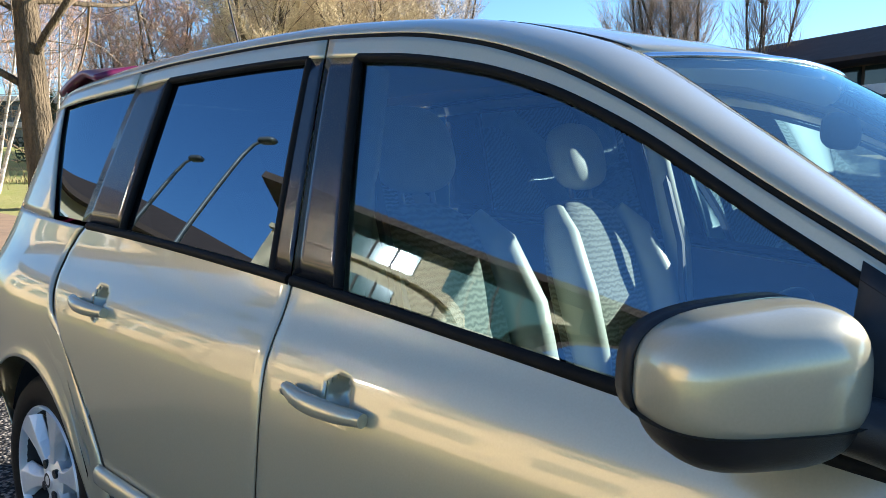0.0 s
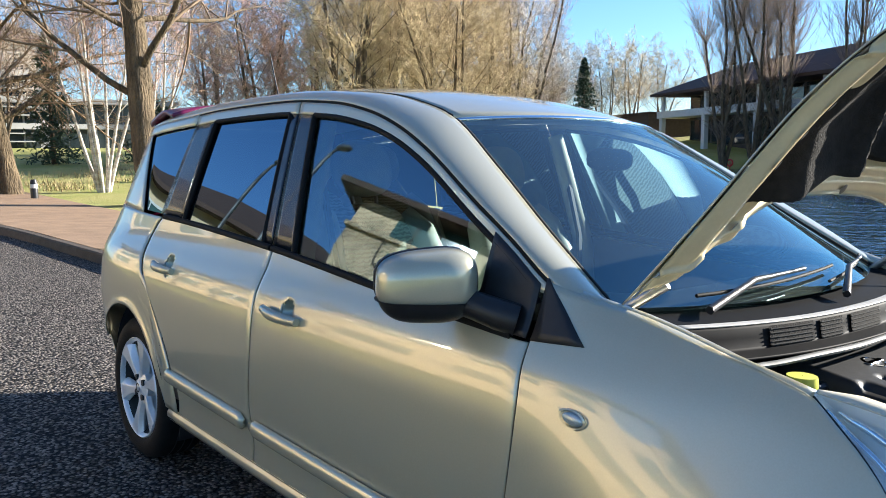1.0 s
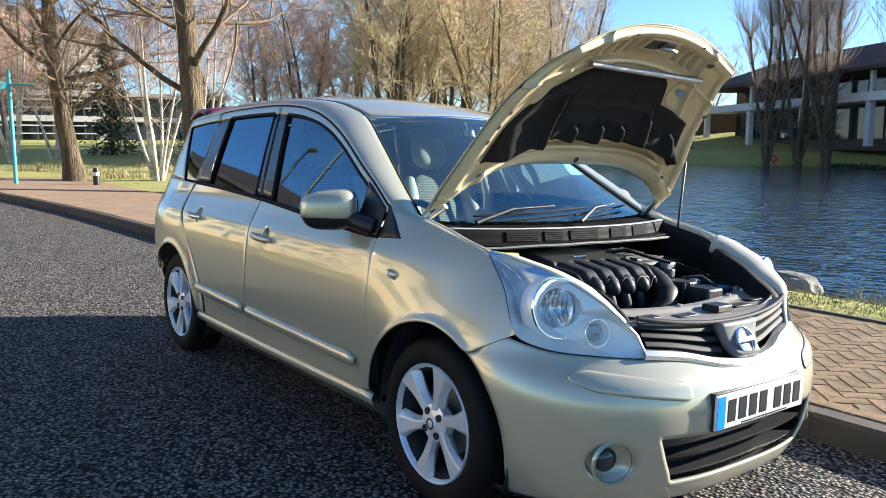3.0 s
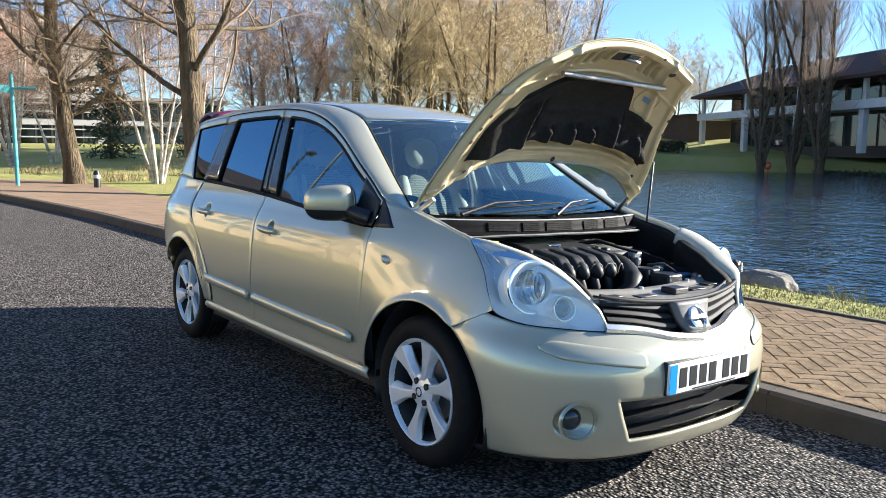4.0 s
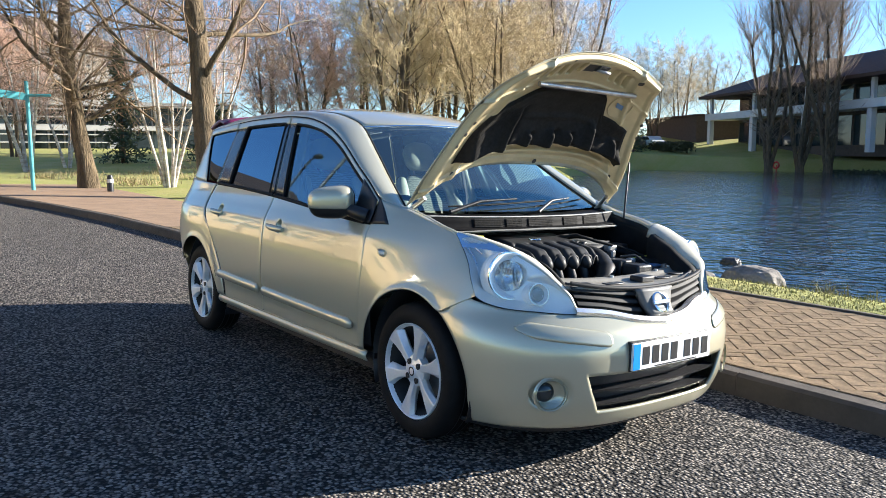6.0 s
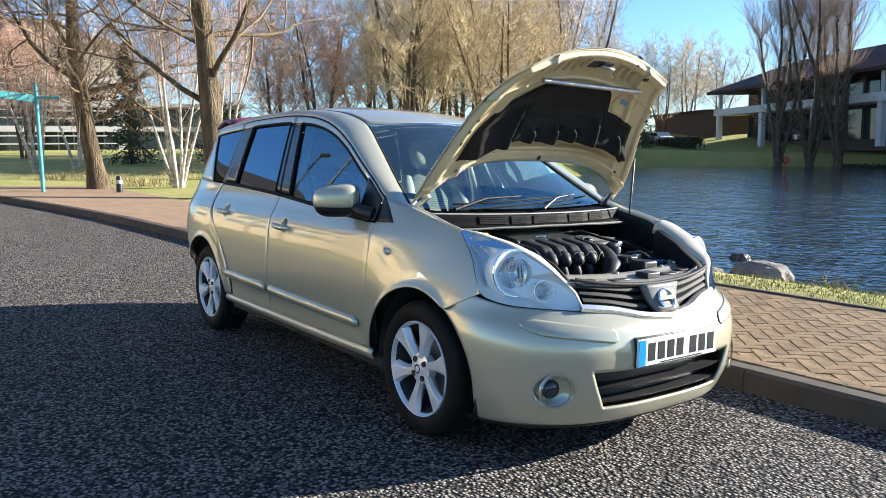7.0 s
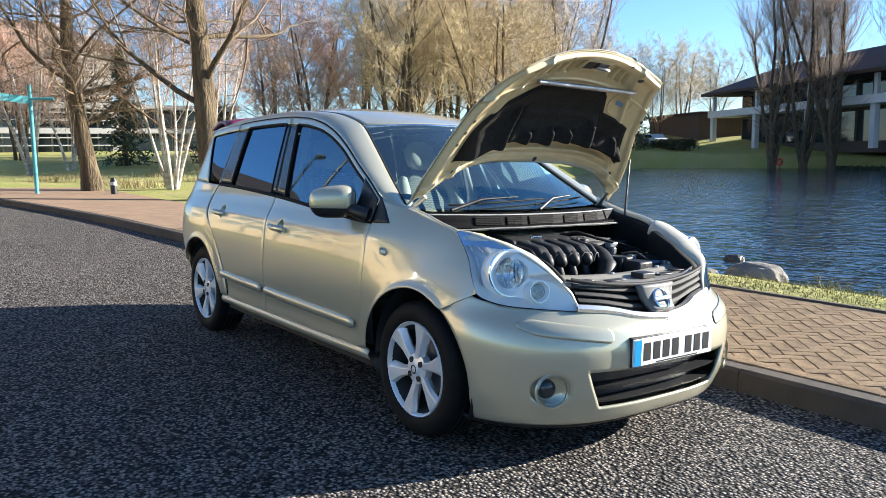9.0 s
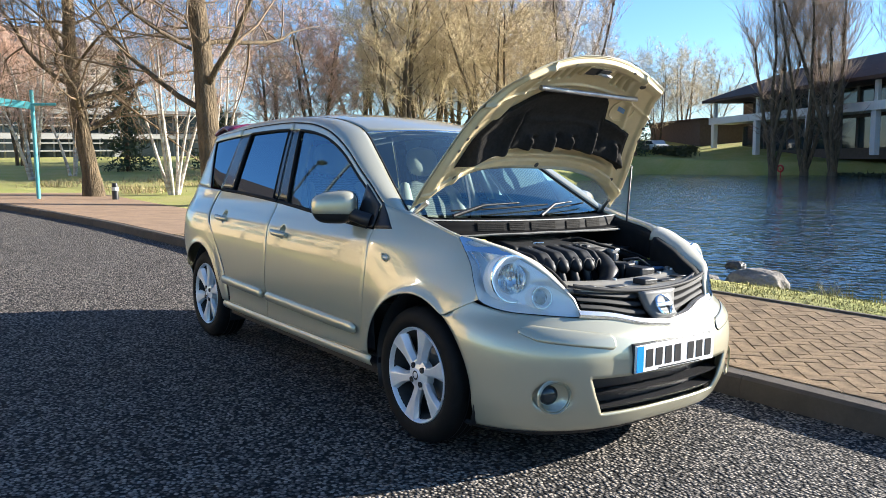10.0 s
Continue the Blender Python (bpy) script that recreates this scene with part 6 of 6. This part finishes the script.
def birch(seed, x, y, stems, h, r):
    w = Wood(seed)
    for k in range(stems):
        a = k * 6.283 / stems + 0.4
        w.grow(Vector((0.12 * math.cos(a), 0.12 * math.sin(a), 0)), UP + Vector((math.cos(a), math.sin(a), 0)) * w.r.uniform(0.12, 0.36), h * w.r.uniform(0.85, 1.1), r, 0, BIRCHY)
    return w.thing("birch_tree", base(x, y), "white-stemmed birch with several trunks", BIRCH, TWIG_PINK, "birches")


birch(3, -21.8, 5.55, 7, 6.4, 0.06)
birch(5, -26.0, 8.6, 5, 7.0, 0.06)
birch(6, -34.0, 3.4, 4, 5.5, 0.09)
birch(8, -37.0, 5.6, 3, 5.0, 0.08)

SPREAD = [(13, 0.44, 30, 65, 9, 7, 0.05, 0.02, 0.2), (7, 0.50, 25, 60, 6, 5, 0.12, 0.05, 0.15), (6, 0.50, 25, 60, 4, 3, 0.14, 0.05, 0.1), (4, 0.5, 20, 50, 3, 3, 0.12, 0.03, 0.1), (0, 0, 0, 0, 2, 3, 0.12, 0.02, 0)]


def shrubby(seed, x, y, stems, h, r, twig, label, scale=1.0, plan_=SPREAD):
    w = Wood(seed, 0.011)
    for k in range(stems):
        a = k * 6.283 / stems + seed
        w.grow(Vector((0.3 * math.cos(a), 0.3 * math.sin(a), 0)), UP + Vector((math.cos(a), math.sin(a), 0)) * w.r.uniform(0.05, 0.25), h * w.r.uniform(0.8, 1.1), r, 0, plan_)
    return w.thing("bare_tree", base(x, y), label, BARK, twig, "bare trees behind the lawn", scale=scale)


def polar(az, dist):
    return 4.1 + dist * math.cos(radians(az)), -2.7 + dist * math.sin(radians(az))


gold = shrubby(31, *polar(146.5, 38), 3, 11.0, 0.17, TWIG_GOLD, "tall bare tree with lichen-gold twigs")
pink = shrubby(32, *polar(152.5, 44), 4, 8.5, 0.13, TWIG_PINK, "bare tree with reddish winter twigs")
bushy = shrubby(33, *polar(142, 46), 4, 10.5, 0.15, TWIG_GOLD, "bushy bare tree with gold-brown twigs")
grey = shrubby(35, *polar(135.5, 62), 3, 13.0, 0.16, TWIG_GREY, "tall bare grey-brown tree")


def again(src, az, dist, turn, scale=1.0):
    x, y = polar(az, dist)
    return copy_thing(src, Matrix.Translation(base(x, y)) @ Matrix.Rotation(turn, 4, 'Z') @ Matrix.Scale(scale, 4))


for src, az, dist, turn, sc in ((gold, 138.5, 52, 1.0, 1.05), (bushy, 144.5, 42, 2.1, 0.95), (bushy, 149, 50, 4.0, 0.9), (pink, 155.5, 52, 1.2, 1.0),
                                (bushy, 140, 40, 5.0, 0.8), (gold, 142.5, 60, 0.3, 1.1),
                                (grey, 168, 64, 2.9, 0.7), (pink, 171.5, 55, 0.9, 0.9), (bushy, 137, 47, 3.6, 0.75),
                                (bushy, 146, 52, 1.7, 0.8), (bushy, 126.5, 112, 2.0, 1.0), (bushy, 128.2, 108, 4.4, 0.95), (grey, 129.8, 116, 1.0, 0.8),
                                (grey, 133.5, 92, 0.6, 0.85), (bushy, 132.3, 108, 2.9, 1.0), (grey, 131.2, 122, 3.9, 0.9), (bushy, 124.5, 122, 0.7, 0.95)):
    again(src, az, dist, turn, sc)

# pollarded willows on the far bank


def willow(seed, h, stems):
    w = Wood(seed)
    w.stem(Vector((0, 0, -0.2)), UP, 2.2, 0.5, 0.34, 4, 0.02, 0, 9, False)
    for k in range(stems):
        a = k * 6.283 / stems + w.r.random()
        lean = w.r.uniform(0.04, 0.30)
        pts, rad = w.stem(Vector((0.15 * math.cos(a), 0.15 * math.sin(a), 1.4)), UP + Vector((math.cos(a), math.sin(a), 0)) * lean, h * w.r.uniform(0.62, 0.85), 0.22, 0.09, 10, 0.055, 0.05, 8, False)
        for i in (2, 3, 4, 5, 6, 8, 10):
            knob = i in (6, 8, 10)
            if knob:
                v, f = ball(*pts[i], 0.19, 0.19, 0.17, 10, 7)
                o = len(w.thick[0])
                w.thick[0].extend(v)
                w.thick[1].extend(tuple(q + o for q in t) for t in f)
            for _ in range(34 if i == 10 else 16 if knob else 5):
                b = w.r.uniform(0, 6.283)
                d = UP * w.r.uniform(0.5, 1.4) + Vector((math.cos(b), math.sin(b), 0)) * w.r.uniform(0.3, 0.9)
                ln = w.r.uniform(3.0, 7.0) if knob else w.r.uniform(1.0, 2.6)
                rise = 0.12 if knob else -0.10
                q, _r = w.stem(pts[i], d, ln, 0.022, 0.008, 6, 0.04, rise, 3, True)
                for _k in range(4):
                    t = w.r.randint(1, 5)
                    w.stem(q[t], (q[t] - q[t - 1]).normalized() + Vector((w.r.gauss(0, 0.5), w.r.gauss(0, 0.5), 0.2)), ln * 0.42, 0.012, 0.007, 3, 0.06, rise * 0.6, 3, True)
    return w


wa = willow(41, 19.0, 5).thing("willow_tree", base(*polar(120.7, 80.5)), "pollarded bare willow on the far bank", BARK, TWIG_WILLOW, "willows on the far bank")
wb = willow(43, 20.0, 4).thing("willow_tree", base(*polar(118.8, 81)), "pollarded bare willow on the far bank", BARK, TWIG_WILLOW, "willows on the far bank")
for src, az, dist, turn, sc in ((wa, 117.1, 80, 2.0, 1.05), (wb, 112.4, 80, 3.0, 1.0), (wb, 133.8, 88, 2.2, 1.0), (wa, 136, 84, 0.5, 1.0)):
    again(src, az, dist, turn, sc)


# evergreens
def conifer(x, y, h, r, seed, label, name="conifer_tree"):
    rr = random.Random(seed)
    root = empty(name, Matrix.Translation(base(x, y)), label, "tree", "evergreens")
    put("trunk", *tube([(0, 0, 0), (0, 0, h)], [r * 0.09, 0.02], 7), BARK, root)
    v, f = [], []
    n = int(h * 34)
    for i in range(n):
        t = (i + rr.random()) / n
        z = h * (0.04 + 0.96 * t)
        ln = r * (1 - t) ** 0.75 * rr.uniform(0.55, 1.15) + 0.10
        a = i * 2.4 + rr.uniform(-0.7, 0.7)
        d = Vector((math.cos(a), math.sin(a), rr.uniform(-0.35, 0.25)))
        for k in range(16):
            u = rr.uniform(0.15, 1.0)
            c = d * ln * u + Vector((rr.gauss(0, 0.10 * ln), rr.gauss(0, 0.10 * ln), z - 0.18 * ln * u + rr.gauss(0, 0.10)))
            w = rr.uniform(0.10, 0.22) * (0.6 + 0.25 * r)
            e1 = Vector((rr.gauss(0, 1), rr.gauss(0, 1), rr.gauss(0, 0.7))).normalized() * w
            e2 = Vector((rr.gauss(0, 1), rr.gauss(0, 1), rr.gauss(0, 0.7))).normalized() * w * 0.35
            o = len(v)
            v += [c - e1, c + e2, c + e1, c - e2]
            f.append((o, o + 1, o + 2, o + 3))
    put("crown", v, f, NEEDLE, root, "dark green needles", shade=False)
    return root


conifer(*polar(129.8, 100), 11.0, 2.6, 1, "tall dark conifer beyond the lake")
conifer(*polar(165.2, 46), 6.5, 1.5, 2, "dark evergreen in front of the office building")
conifer(*polar(159.5, 48), 4.5, 1.8, 3, "dark evergreen on the lawn")

# low winter shrubs on the lawn
HEATH = mat("dry_shrub", (0.42, 0.32, 0.18), rough=0.95, color2=(0.20, 0.18, 0.07), vscale=2)
rs = random.Random(9)
for az, dist, wid in ((165.6, 31, 1.1), (164.3, 29, 0.8), (160.8, 33, 1.4), (163.2, 36, 1.2), (168.3, 36, 1.3), (170.0, 33, 0.9), (158.6, 35, 1.2), (161.5, 40, 1.5)):
    cx, cy = polar(az, dist)
    gv, gf = [], []
    for _ in range(240):
        x, y = rs.gauss(0, wid * 0.55), rs.gauss(0, wid * 0.55)
        p = Vector((x, y, 0))
        h = rs.uniform(0.10, 0.34)
        a = rs.uniform(0, 6.283)
        d = Vector((math.cos(a), math.sin(a), 0)) * rs.uniform(0.05, 0.25)
        s_ = Vector((-d.y, d.x, 0)).normalized() * 0.012
        o = len(gv)
        gv += [p - s_, p + s_, p + d + Vector((0, 0, h))]
        gf.append((o, o + 1, o + 2))
    ob = put("low_shrub", gv, gf, HEATH, shade=False)
    ob.location = base(cx, cy, 0.02)
    tagged(ob, "low dry brown shrub on the lawn", "shrub", group="low shrubs on the lawn")

# ---- buildings ----
WHITE = mat("white_render", (0.62, 0.62, 0.60), rough=0.7, vary=0.12, vscale=1.2)
TILE = mat("brown_roof", (0.075, 0.045, 0.033), rough=0.85, vary=0.3, vscale=1.0, bump=0.02, bscale=8)
DARKWALL = mat("dark_brick", (0.10, 0.075, 0.06), rough=0.85, vary=0.3, vscale=3)
BEIGE = mat("beige_stone", (0.62, 0.47, 0.29), rough=0.85, vary=0.15, vscale=1.5)
GREENGLASS = mat("green_glass", (0.05, 0.10, 0.085), rough=0.05, spec=0.9)
GREYBAND = mat("grey_band", (0.30, 0.31, 0.31), rough=0.6, vary=0.15, vscale=1)
OFFICE_BAND = mat("office_band", (0.36, 0.36, 0.35), rough=0.7, vary=0.2, vscale=0.8)
TEAL = mat("teal_paint", (0.10, 0.38, 0.42), rough=0.45, vary=0.12, vscale=6)


def slab(x0, y0, z0, x1, y1, z1):
    return box(min(x0, x1), min(y0, y1), z0, max(x0, x1), max(y0, y1), z1)


def hip_roof(w, d, z, h, over, inset):
    v = [(-over, -over, z), (w + over, -over, z), (w + over, d + over, z), (-over, d + over, z), (inset, d / 2, z + h), (w - inset, d / 2, z + h),
         (-over, -over, z - 0.3), (w + over, -over, z - 0.3), (w + over, d + over, z - 0.3), (-over, d + over, z - 0.3)]
    return v, [(0, 1, 5, 4), (1, 2, 5), (2, 3, 4, 5), (3, 0, 4), (6, 9, 8, 7), (0, 6, 7, 1), (1, 7, 8, 2), (2, 8, 9, 3), (3, 9, 6, 0)]


# office with white bands, beyond the lawn
office = empty("office_building", Matrix.Translation((-68, -2, 1.7)) @ Matrix.Rotation(radians(90), 4, 'Z'), "long white office building with banded windows and hipped roof", "building")
OW, OD, FH = 17.8, 16.0, 2.1
put("wall", *box(0.2, 0.25, -1, OW - 0.2, OD, FH * 4), GREYBAND, office, "grey wall")
for k in range(4):
    z = k * FH
    put("white_band", *box(-0.2, -0.25, z + FH - 0.46, OW + 0.2, 0.2, z + FH), OFFICE_BAND, office, "white spandrel band")
    for zz in (0.6, 1.25):
        put("sunshade_louvre", *box(-0.2, -0.35, z + zz, OW + 0.2, 0.1, z + zz + 0.09), OFFICE_BAND, office, "thin white sunshade louvre")
    for i in range(14):
        x = 0.4 + i * (OW - 0.8) / 14
        put("window", *box(x + 0.08, 0.19, z + 0.05, x + (OW - 0.8) / 14 - 0.08, 0.245, z + FH - 0.5), PANE, office)
put("low_wing", *box(OW - 0.2, 0.6, -1, OW + 11, OD, FH * 2), GREYBAND, office, "grey lower wing")
for k in range(2):
    z = k * FH
    put("white_band", *box(OW + 0.2, 0.1, z + FH - 0.4, OW + 11.2, 0.55, z + FH), OFFICE_BAND, office, "white spandrel band")
    for i in range(7):
        x = OW + 0.4 + i * 1.5
        put("window", *box(x, 0.52, z + 0.05, x + 1.36, 0.595, z + FH - 0.45), PANE, office)
put("roof", *hip_roof(OW, OD, FH * 4 + 0.3, 3.2, 0.8, 3), TILE, office, "brown hipped roof", shade=False)

# building with columns across the lake
ax, ay = polar(124.5, 104)
bx_, by_ = polar(114.8, 80)
ang = math.atan2(by_ - ay, bx_ - ax)
hall = empty("lakeside_building", Matrix.Translation((ax, ay, 1.75)) @ Matrix.Rotation(ang, 4, 'Z'), "two-storey brown building with white columns and deep eaves", "building")
HW = 62.0
put("wall", *box(1.5, 3.0, -1.0, HW, 13, 6.3), DARKWALL, hall, "dark brown wall")
put("balcony_slab", *box(-0.6, -0.4, 3.35, HW, 3.0, 4.15), WHITE, hall, "white balcony slab")
span = math.hypot(bx_ - ax, by_ - ay) / 3.0
for i in range(7):
    x = i * span
    col = put("column", *box(x - 0.32, -0.2, -0.6, x + 0.32, 0.35, 3.35), WHITE, hall, "white column", bevel=0.03)
    put("column", *box(x - 0.22, 0.0, 4.15, x + 0.22, 0.35, 6.2), WHITE, hall, "white upper column", bevel=0.03)
for i in range(26):
    x = 1.8 + i * 2.3
    put("window", *box(x, 2.93, 0.1, x + 1.95, 2.99, 3.0), PANE, hall)
    put("window", *box(x, 2.93, 4.3, x + 1.95, 2.99, 5.9), PANE, hall)
put("roof", *hip_roof(HW, 14, 6.3, 3.2, 1.1, 5), TILE, hall, "brown tiled hipped roof", shade=False)

# low dark wing and far brick block
wing_b = empty("low_building", Matrix.Translation((*polar(128.3, 118), 1.6)) @ Matrix.Rotation(ang, 4, 'Z'), "low dark building behind the trees", "building")
put("wall", *box(-2, 0, -1, 13, 8, 4.2), DARKWALL, wing_b, "dark wall")
put("roof", *box(-2.3, -0.3, 4.2, 13.3, 8.3, 4.45), TILE, wing_b, "flat dark roof")
BRICK = mat("red_brick", (0.30, 0.17, 0.11), rough=0.9, vary=0.2, vscale=2)
block = empty("brick_building", Matrix.Translation((*polar(139.5, 112), 1.2)) @ Matrix.Rotation(radians(48), 4, 'Z'), "three-storey brick building with hipped roof", "building")
put("wall", *box(0, 0, -1, 16, 12, 8.4), BRICK, block)
for k in range(3):
    for i in range(6):
        put("window", *box(0.8 + i * 2.4, -0.06, 0.8 + k * 2.7, 2.4 + i * 2.4, 0.02, 2.3 + k * 2.7), PANE, block)
put("roof", *hip_roof(16, 12, 8.4, 3.6, 0.7, 5), TILE, block, "brown hipped roof", shade=False)

# building behind the camera, mirrored in the car's windows and paint
mirror_b = empty("stone_building", Matrix.Translation((-5.32, -27.4, 1.5)) @ Matrix.Rotation(radians(145), 4, 'Z'), "sunlit beige office building with green glass bands", "building")
MW = 22.0
put("wall", *box(0, 0.3, -7, MW, 16, 9.5), BEIGE, mirror_b, "beige stone wall")
for i in range(4):
    x = 0.9 + i * 5.2
    for z0, z1, xa, xb in ((1.2, 3.0, 0, 3.1), (5.5, 7.2, 0, 3.1), (8.0, 9.35, -0.4, 3.5)):
        win = put("window", *box(x + xa, 0.2, z0, x + xb, 0.31, z1), GREENGLASS, mirror_b, "green ribbon window")
        for q in range(3):
            xm = x + xa + (xb - xa) * (q + 1) / 4
            put("mullion", *box(xm - 0.04, 0.14, z0, xm + 0.04, 0.2, z1), DARKWALL, win)
    put("joint", *box(x + 3.53, 0.27, -0.5, x + 3.58, 0.3, 7.8), DARKWALL, mirror_b, "dark joint in the stone")
put("cornice", *box(-0.1, 0.0, 7.75, MW + 0.1, 0.3, 7.95), BEIGE, mirror_b, "stone band")
put("roof", *hip_roof(MW, 16, 9.7, 3.6, 1.1, 7), TILE, mirror_b, "dark brown roof", shade=False)
annex = empty("annex_building", Matrix.Translation((-28.0, -37.6, 2.0)) @ Matrix.Rotation(radians(115), 4, 'Z'), "long beige building with white-framed windows and brown roof", "building")
put("wall", *box(0, 0.3, -3, 30, 12, 7.4), BEIGE, annex, "beige stone wall")
for i in range(8):
    for z0 in (0.9, 4.2):
        win = put("window", *box(0.8 + i * 3.6, 0.2, z0, 3.6 + i * 3.6, 0.31, z0 + 1.9), GREENGLASS, annex)
        put("window_frame", *join(box(0.7 + i * 3.6, 0.12, z0 + 1.9, 3.7 + i * 3.6, 0.3, z0 + 2.05), box(0.7 + i * 3.6, 0.12, z0 - 0.15, 3.7 + i * 3.6, 0.3, z0), box(2.1 + i * 3.6, 0.12, z0, 2.3 + i * 3.6, 0.2, z0 + 1.9)), WHITE, win, "white window frame")
put("roof", *hip_roof(30, 12, 7.5, 3.0, 0.9, 6), TILE, annex, "brown hipped roof", shade=False)

# teal sign post on the lawn
px, py = polar(170.7, 25)
post = empty("sign_post", Matrix.Translation((px, py, land_z(px, py))), "teal painted metal post with cross arms", "post")
put("pole", *tube([(0, 0, -0.2), (0, 0, 3.05)], 0.055, 14), TEAL, post)
put("arm", *tube([(0.3, 0.55, 2.66), (-0.2, -0.45, 2.66)], 0.04, 8), TEAL, post)
put("panel", *moved(box(-0.04, -1.15, -0.10, 0.04, 0.0, 0.10), Matrix.Translation((0, 0, 2.62)) @ Matrix.Rotation(radians(-6), 4, 'X')), TEAL, post)

# street lamps across the road, seen in the side windows
LAMP_GREY = mat("lamp_column", (0.12, 0.12, 0.12), rough=0.5, metal=0.4, vary=0.2, vscale=5)


def street_lamp(x, y, h, reach, label):
    root = empty("street_lamp", Matrix.Translation((x, y, 0.4)), label, "street lamp", "street lamps")
    put("column", *tube([(0, 0, -0.2), (0, 0, h * 0.5), (0, 0, h - 0.5), (reach * 0.3, 0, h - 0.05), (reach, 0, h + 0.1)], [0.09, 0.075, 0.06, 0.05, 0.045], 10), LAMP_GREY, root)
    put("lantern", *ball(reach + 0.25, 0, h + 0.12, 0.38, 0.16, 0.09, 16, 8, 0.7), LAMP_GREY, root, "flat grey lantern")


street_lamp(-20.6, -9.1, 7.9, 0.3, "grey street lamp with a short arm")
street_lamp(-16.6, -8.6, 8.2, 0.3, "tall grey street lamp with a flat lantern")

# small things on the lawn and the far bank
RED = mat("red_paint", (0.55, 0.03, 0.02), rough=0.4)
bx0, by0 = polar(166.1, 24.5)
bol = empty("bollard", Matrix.Translation((bx0, by0, land_z(bx0, by0))), "short black bollard light beside the oak", "bollard")
put("body", *tube([(0, 0, -0.1), (0, 0, 0.42), (0, 0, 0.5)], [0.09, 0.09, 0.06], 14), BLACK, bol)
put("lens", *tube([(0, 0, 0.28), (0, 0, 0.38)], 0.093, 14), WHITE, bol, "pale light band")
lx, ly = polar(120.2, 84)
buoy = empty("lifebuoy_post", Matrix.Translation((lx, ly, land_z(lx, ly))), "red lifebuoy on a post at the lake", "lifebuoy")
put("post", *tube([(0, 0, -0.1), (0, 0, 1.5)], 0.05, 8), RED, buoy)
put("ring", *tube([(0.30 * math.cos(t), -0.08, 1.45 + 0.30 * math.sin(t)) for t in np.linspace(0, 6.283, 20, endpoint=False)], 0.09, 8, closed=True), RED, buoy, "red ring")
for az, dist, lab in ((126.6, 78, "small white notice board by the water"), (126.9, 77.6, "small white notice board by the water")):
    sx, sy = polar(az + 3.3, dist)
    nb = empty("notice_board", Matrix.Translation((sx, sy, land_z(sx, sy))), lab, "sign", "notice boards")
    put("board", *box(-0.25, -0.03, 0.25, 0.25, 0.03, 0.8), WHITE, nb)
    put("leg", *tube([(0, 0, -0.1), (0, 0, 0.3)], 0.03, 6), DARKWALL, nb)
BENCHW = mat("bench_wood", (0.10, 0.07, 0.05), rough=0.8, vary=0.3, vscale=6)
for az, dist in ((123.6, 82), (125.1, 82)):
    sx, sy = polar(az, dist)
    be = empty("bench", Matrix.Translation((sx, sy, land_z(sx, sy))), "dark wooden bench on the far bank", "bench", "benches on the far bank")
    put("seat", *box(-0.8, -0.2, 0.4, 0.8, 0.2, 0.46), BENCHW, be)
    put("backrest", *box(-0.8, 0.2, 0.5, 0.8, 0.25, 0.85), BENCHW, be)
    for q in (-0.7, 0.7):
        put("leg", *box(q - 0.05, -0.2, -0.1, q + 0.05, 0.25, 0.5), BENCHW, be)


def far_car(az, dist, material, label):
    sx, sy = polar(az, dist)
    fc = empty("parked_car", Matrix.Translation((sx, sy, land_z(sx, sy))) @ Matrix.Rotation(ang, 4, 'Z'), label, "car", "cars parked across the lake")
    prof = [(-2.1, 0.3), (-2.1, 0.75), (-1.9, 0.95), (-1.3, 1.42), (0.5, 1.45), (1.15, 0.98), (2.0, 0.8), (2.1, 0.3)]
    v = [(x, y, z) for y in (-0.82, 0.82) for x, z in prof]
    n = len(prof)
    put("body", v, [tuple(range(n)), tuple(range(2 * n - 1, n - 1, -1))] + [(i, i + n, (i + 1) % n + n, (i + 1) % n) for i in range(n)], material, fc, shade=False, bevel=0.05)
    gv = [(x, y, z) for y in (-0.83, 0.83) for x, z in ((-1.6, 0.98), (-1.2, 1.36), (0.42, 1.38), (0.95, 0.99))]
    put("windows", gv, [(0, 1, 2, 3), (7, 6, 5, 4)], PANE, fc, "dark windows", shade=False)
    for q in (-1.3, 1.3):
        for y in (-0.8, 0.8):
            put("wheel", *moved(revolve([(0.05, -0.1), (0.3, -0.1), (0.32, 0), (0.3, 0.1), (0.05, 0.1)], 18, "y"), Matrix.Translation((q, y, 0.31))), RUBBER, fc)


far_car(128.3, 104, WHITE, "white hatchback parked across the lake")
far_car(129.6, 105, DARKWALL, "dark car parked across the lake")
far_car(130.8, 106, RED, "red car parked across the lake")
# hedge in front of the far building
HEDGE = mat("hedge", (0.035, 0.045, 0.02), rough=0.95, color2=(0.07, 0.07, 0.03), vscale=3)
for az, dist, ln in ((127.0, 98, 9.0), (113.5, 76, 16.0)):
    sx, sy = polar(az, dist)
    hv, hf = [], []
    rh = random.Random(int(az))
    for _ in range(2600):
        c = Vector((rh.uniform(-ln / 2, ln / 2), rh.gauss(0, 0.4), rh.random() ** 0.6 * 1.1))
        o = len(hv)
        for k in range(3):
            hv.append(c + Vector((rh.gauss(0, 0.14), rh.gauss(0, 0.14), rh.gauss(0, 0.12))))
        hf.append((o, o + 1, o + 2))
    ob = put("hedge", hv, hf, HEDGE, shade=False)
    ob.matrix_world = Matrix.Translation((sx, sy, land_z(sx, sy))) @ Matrix.Rotation(ang, 4, 'Z')
    tagged(ob, "low clipped dark green hedge", "hedge", group="hedges across the lake")
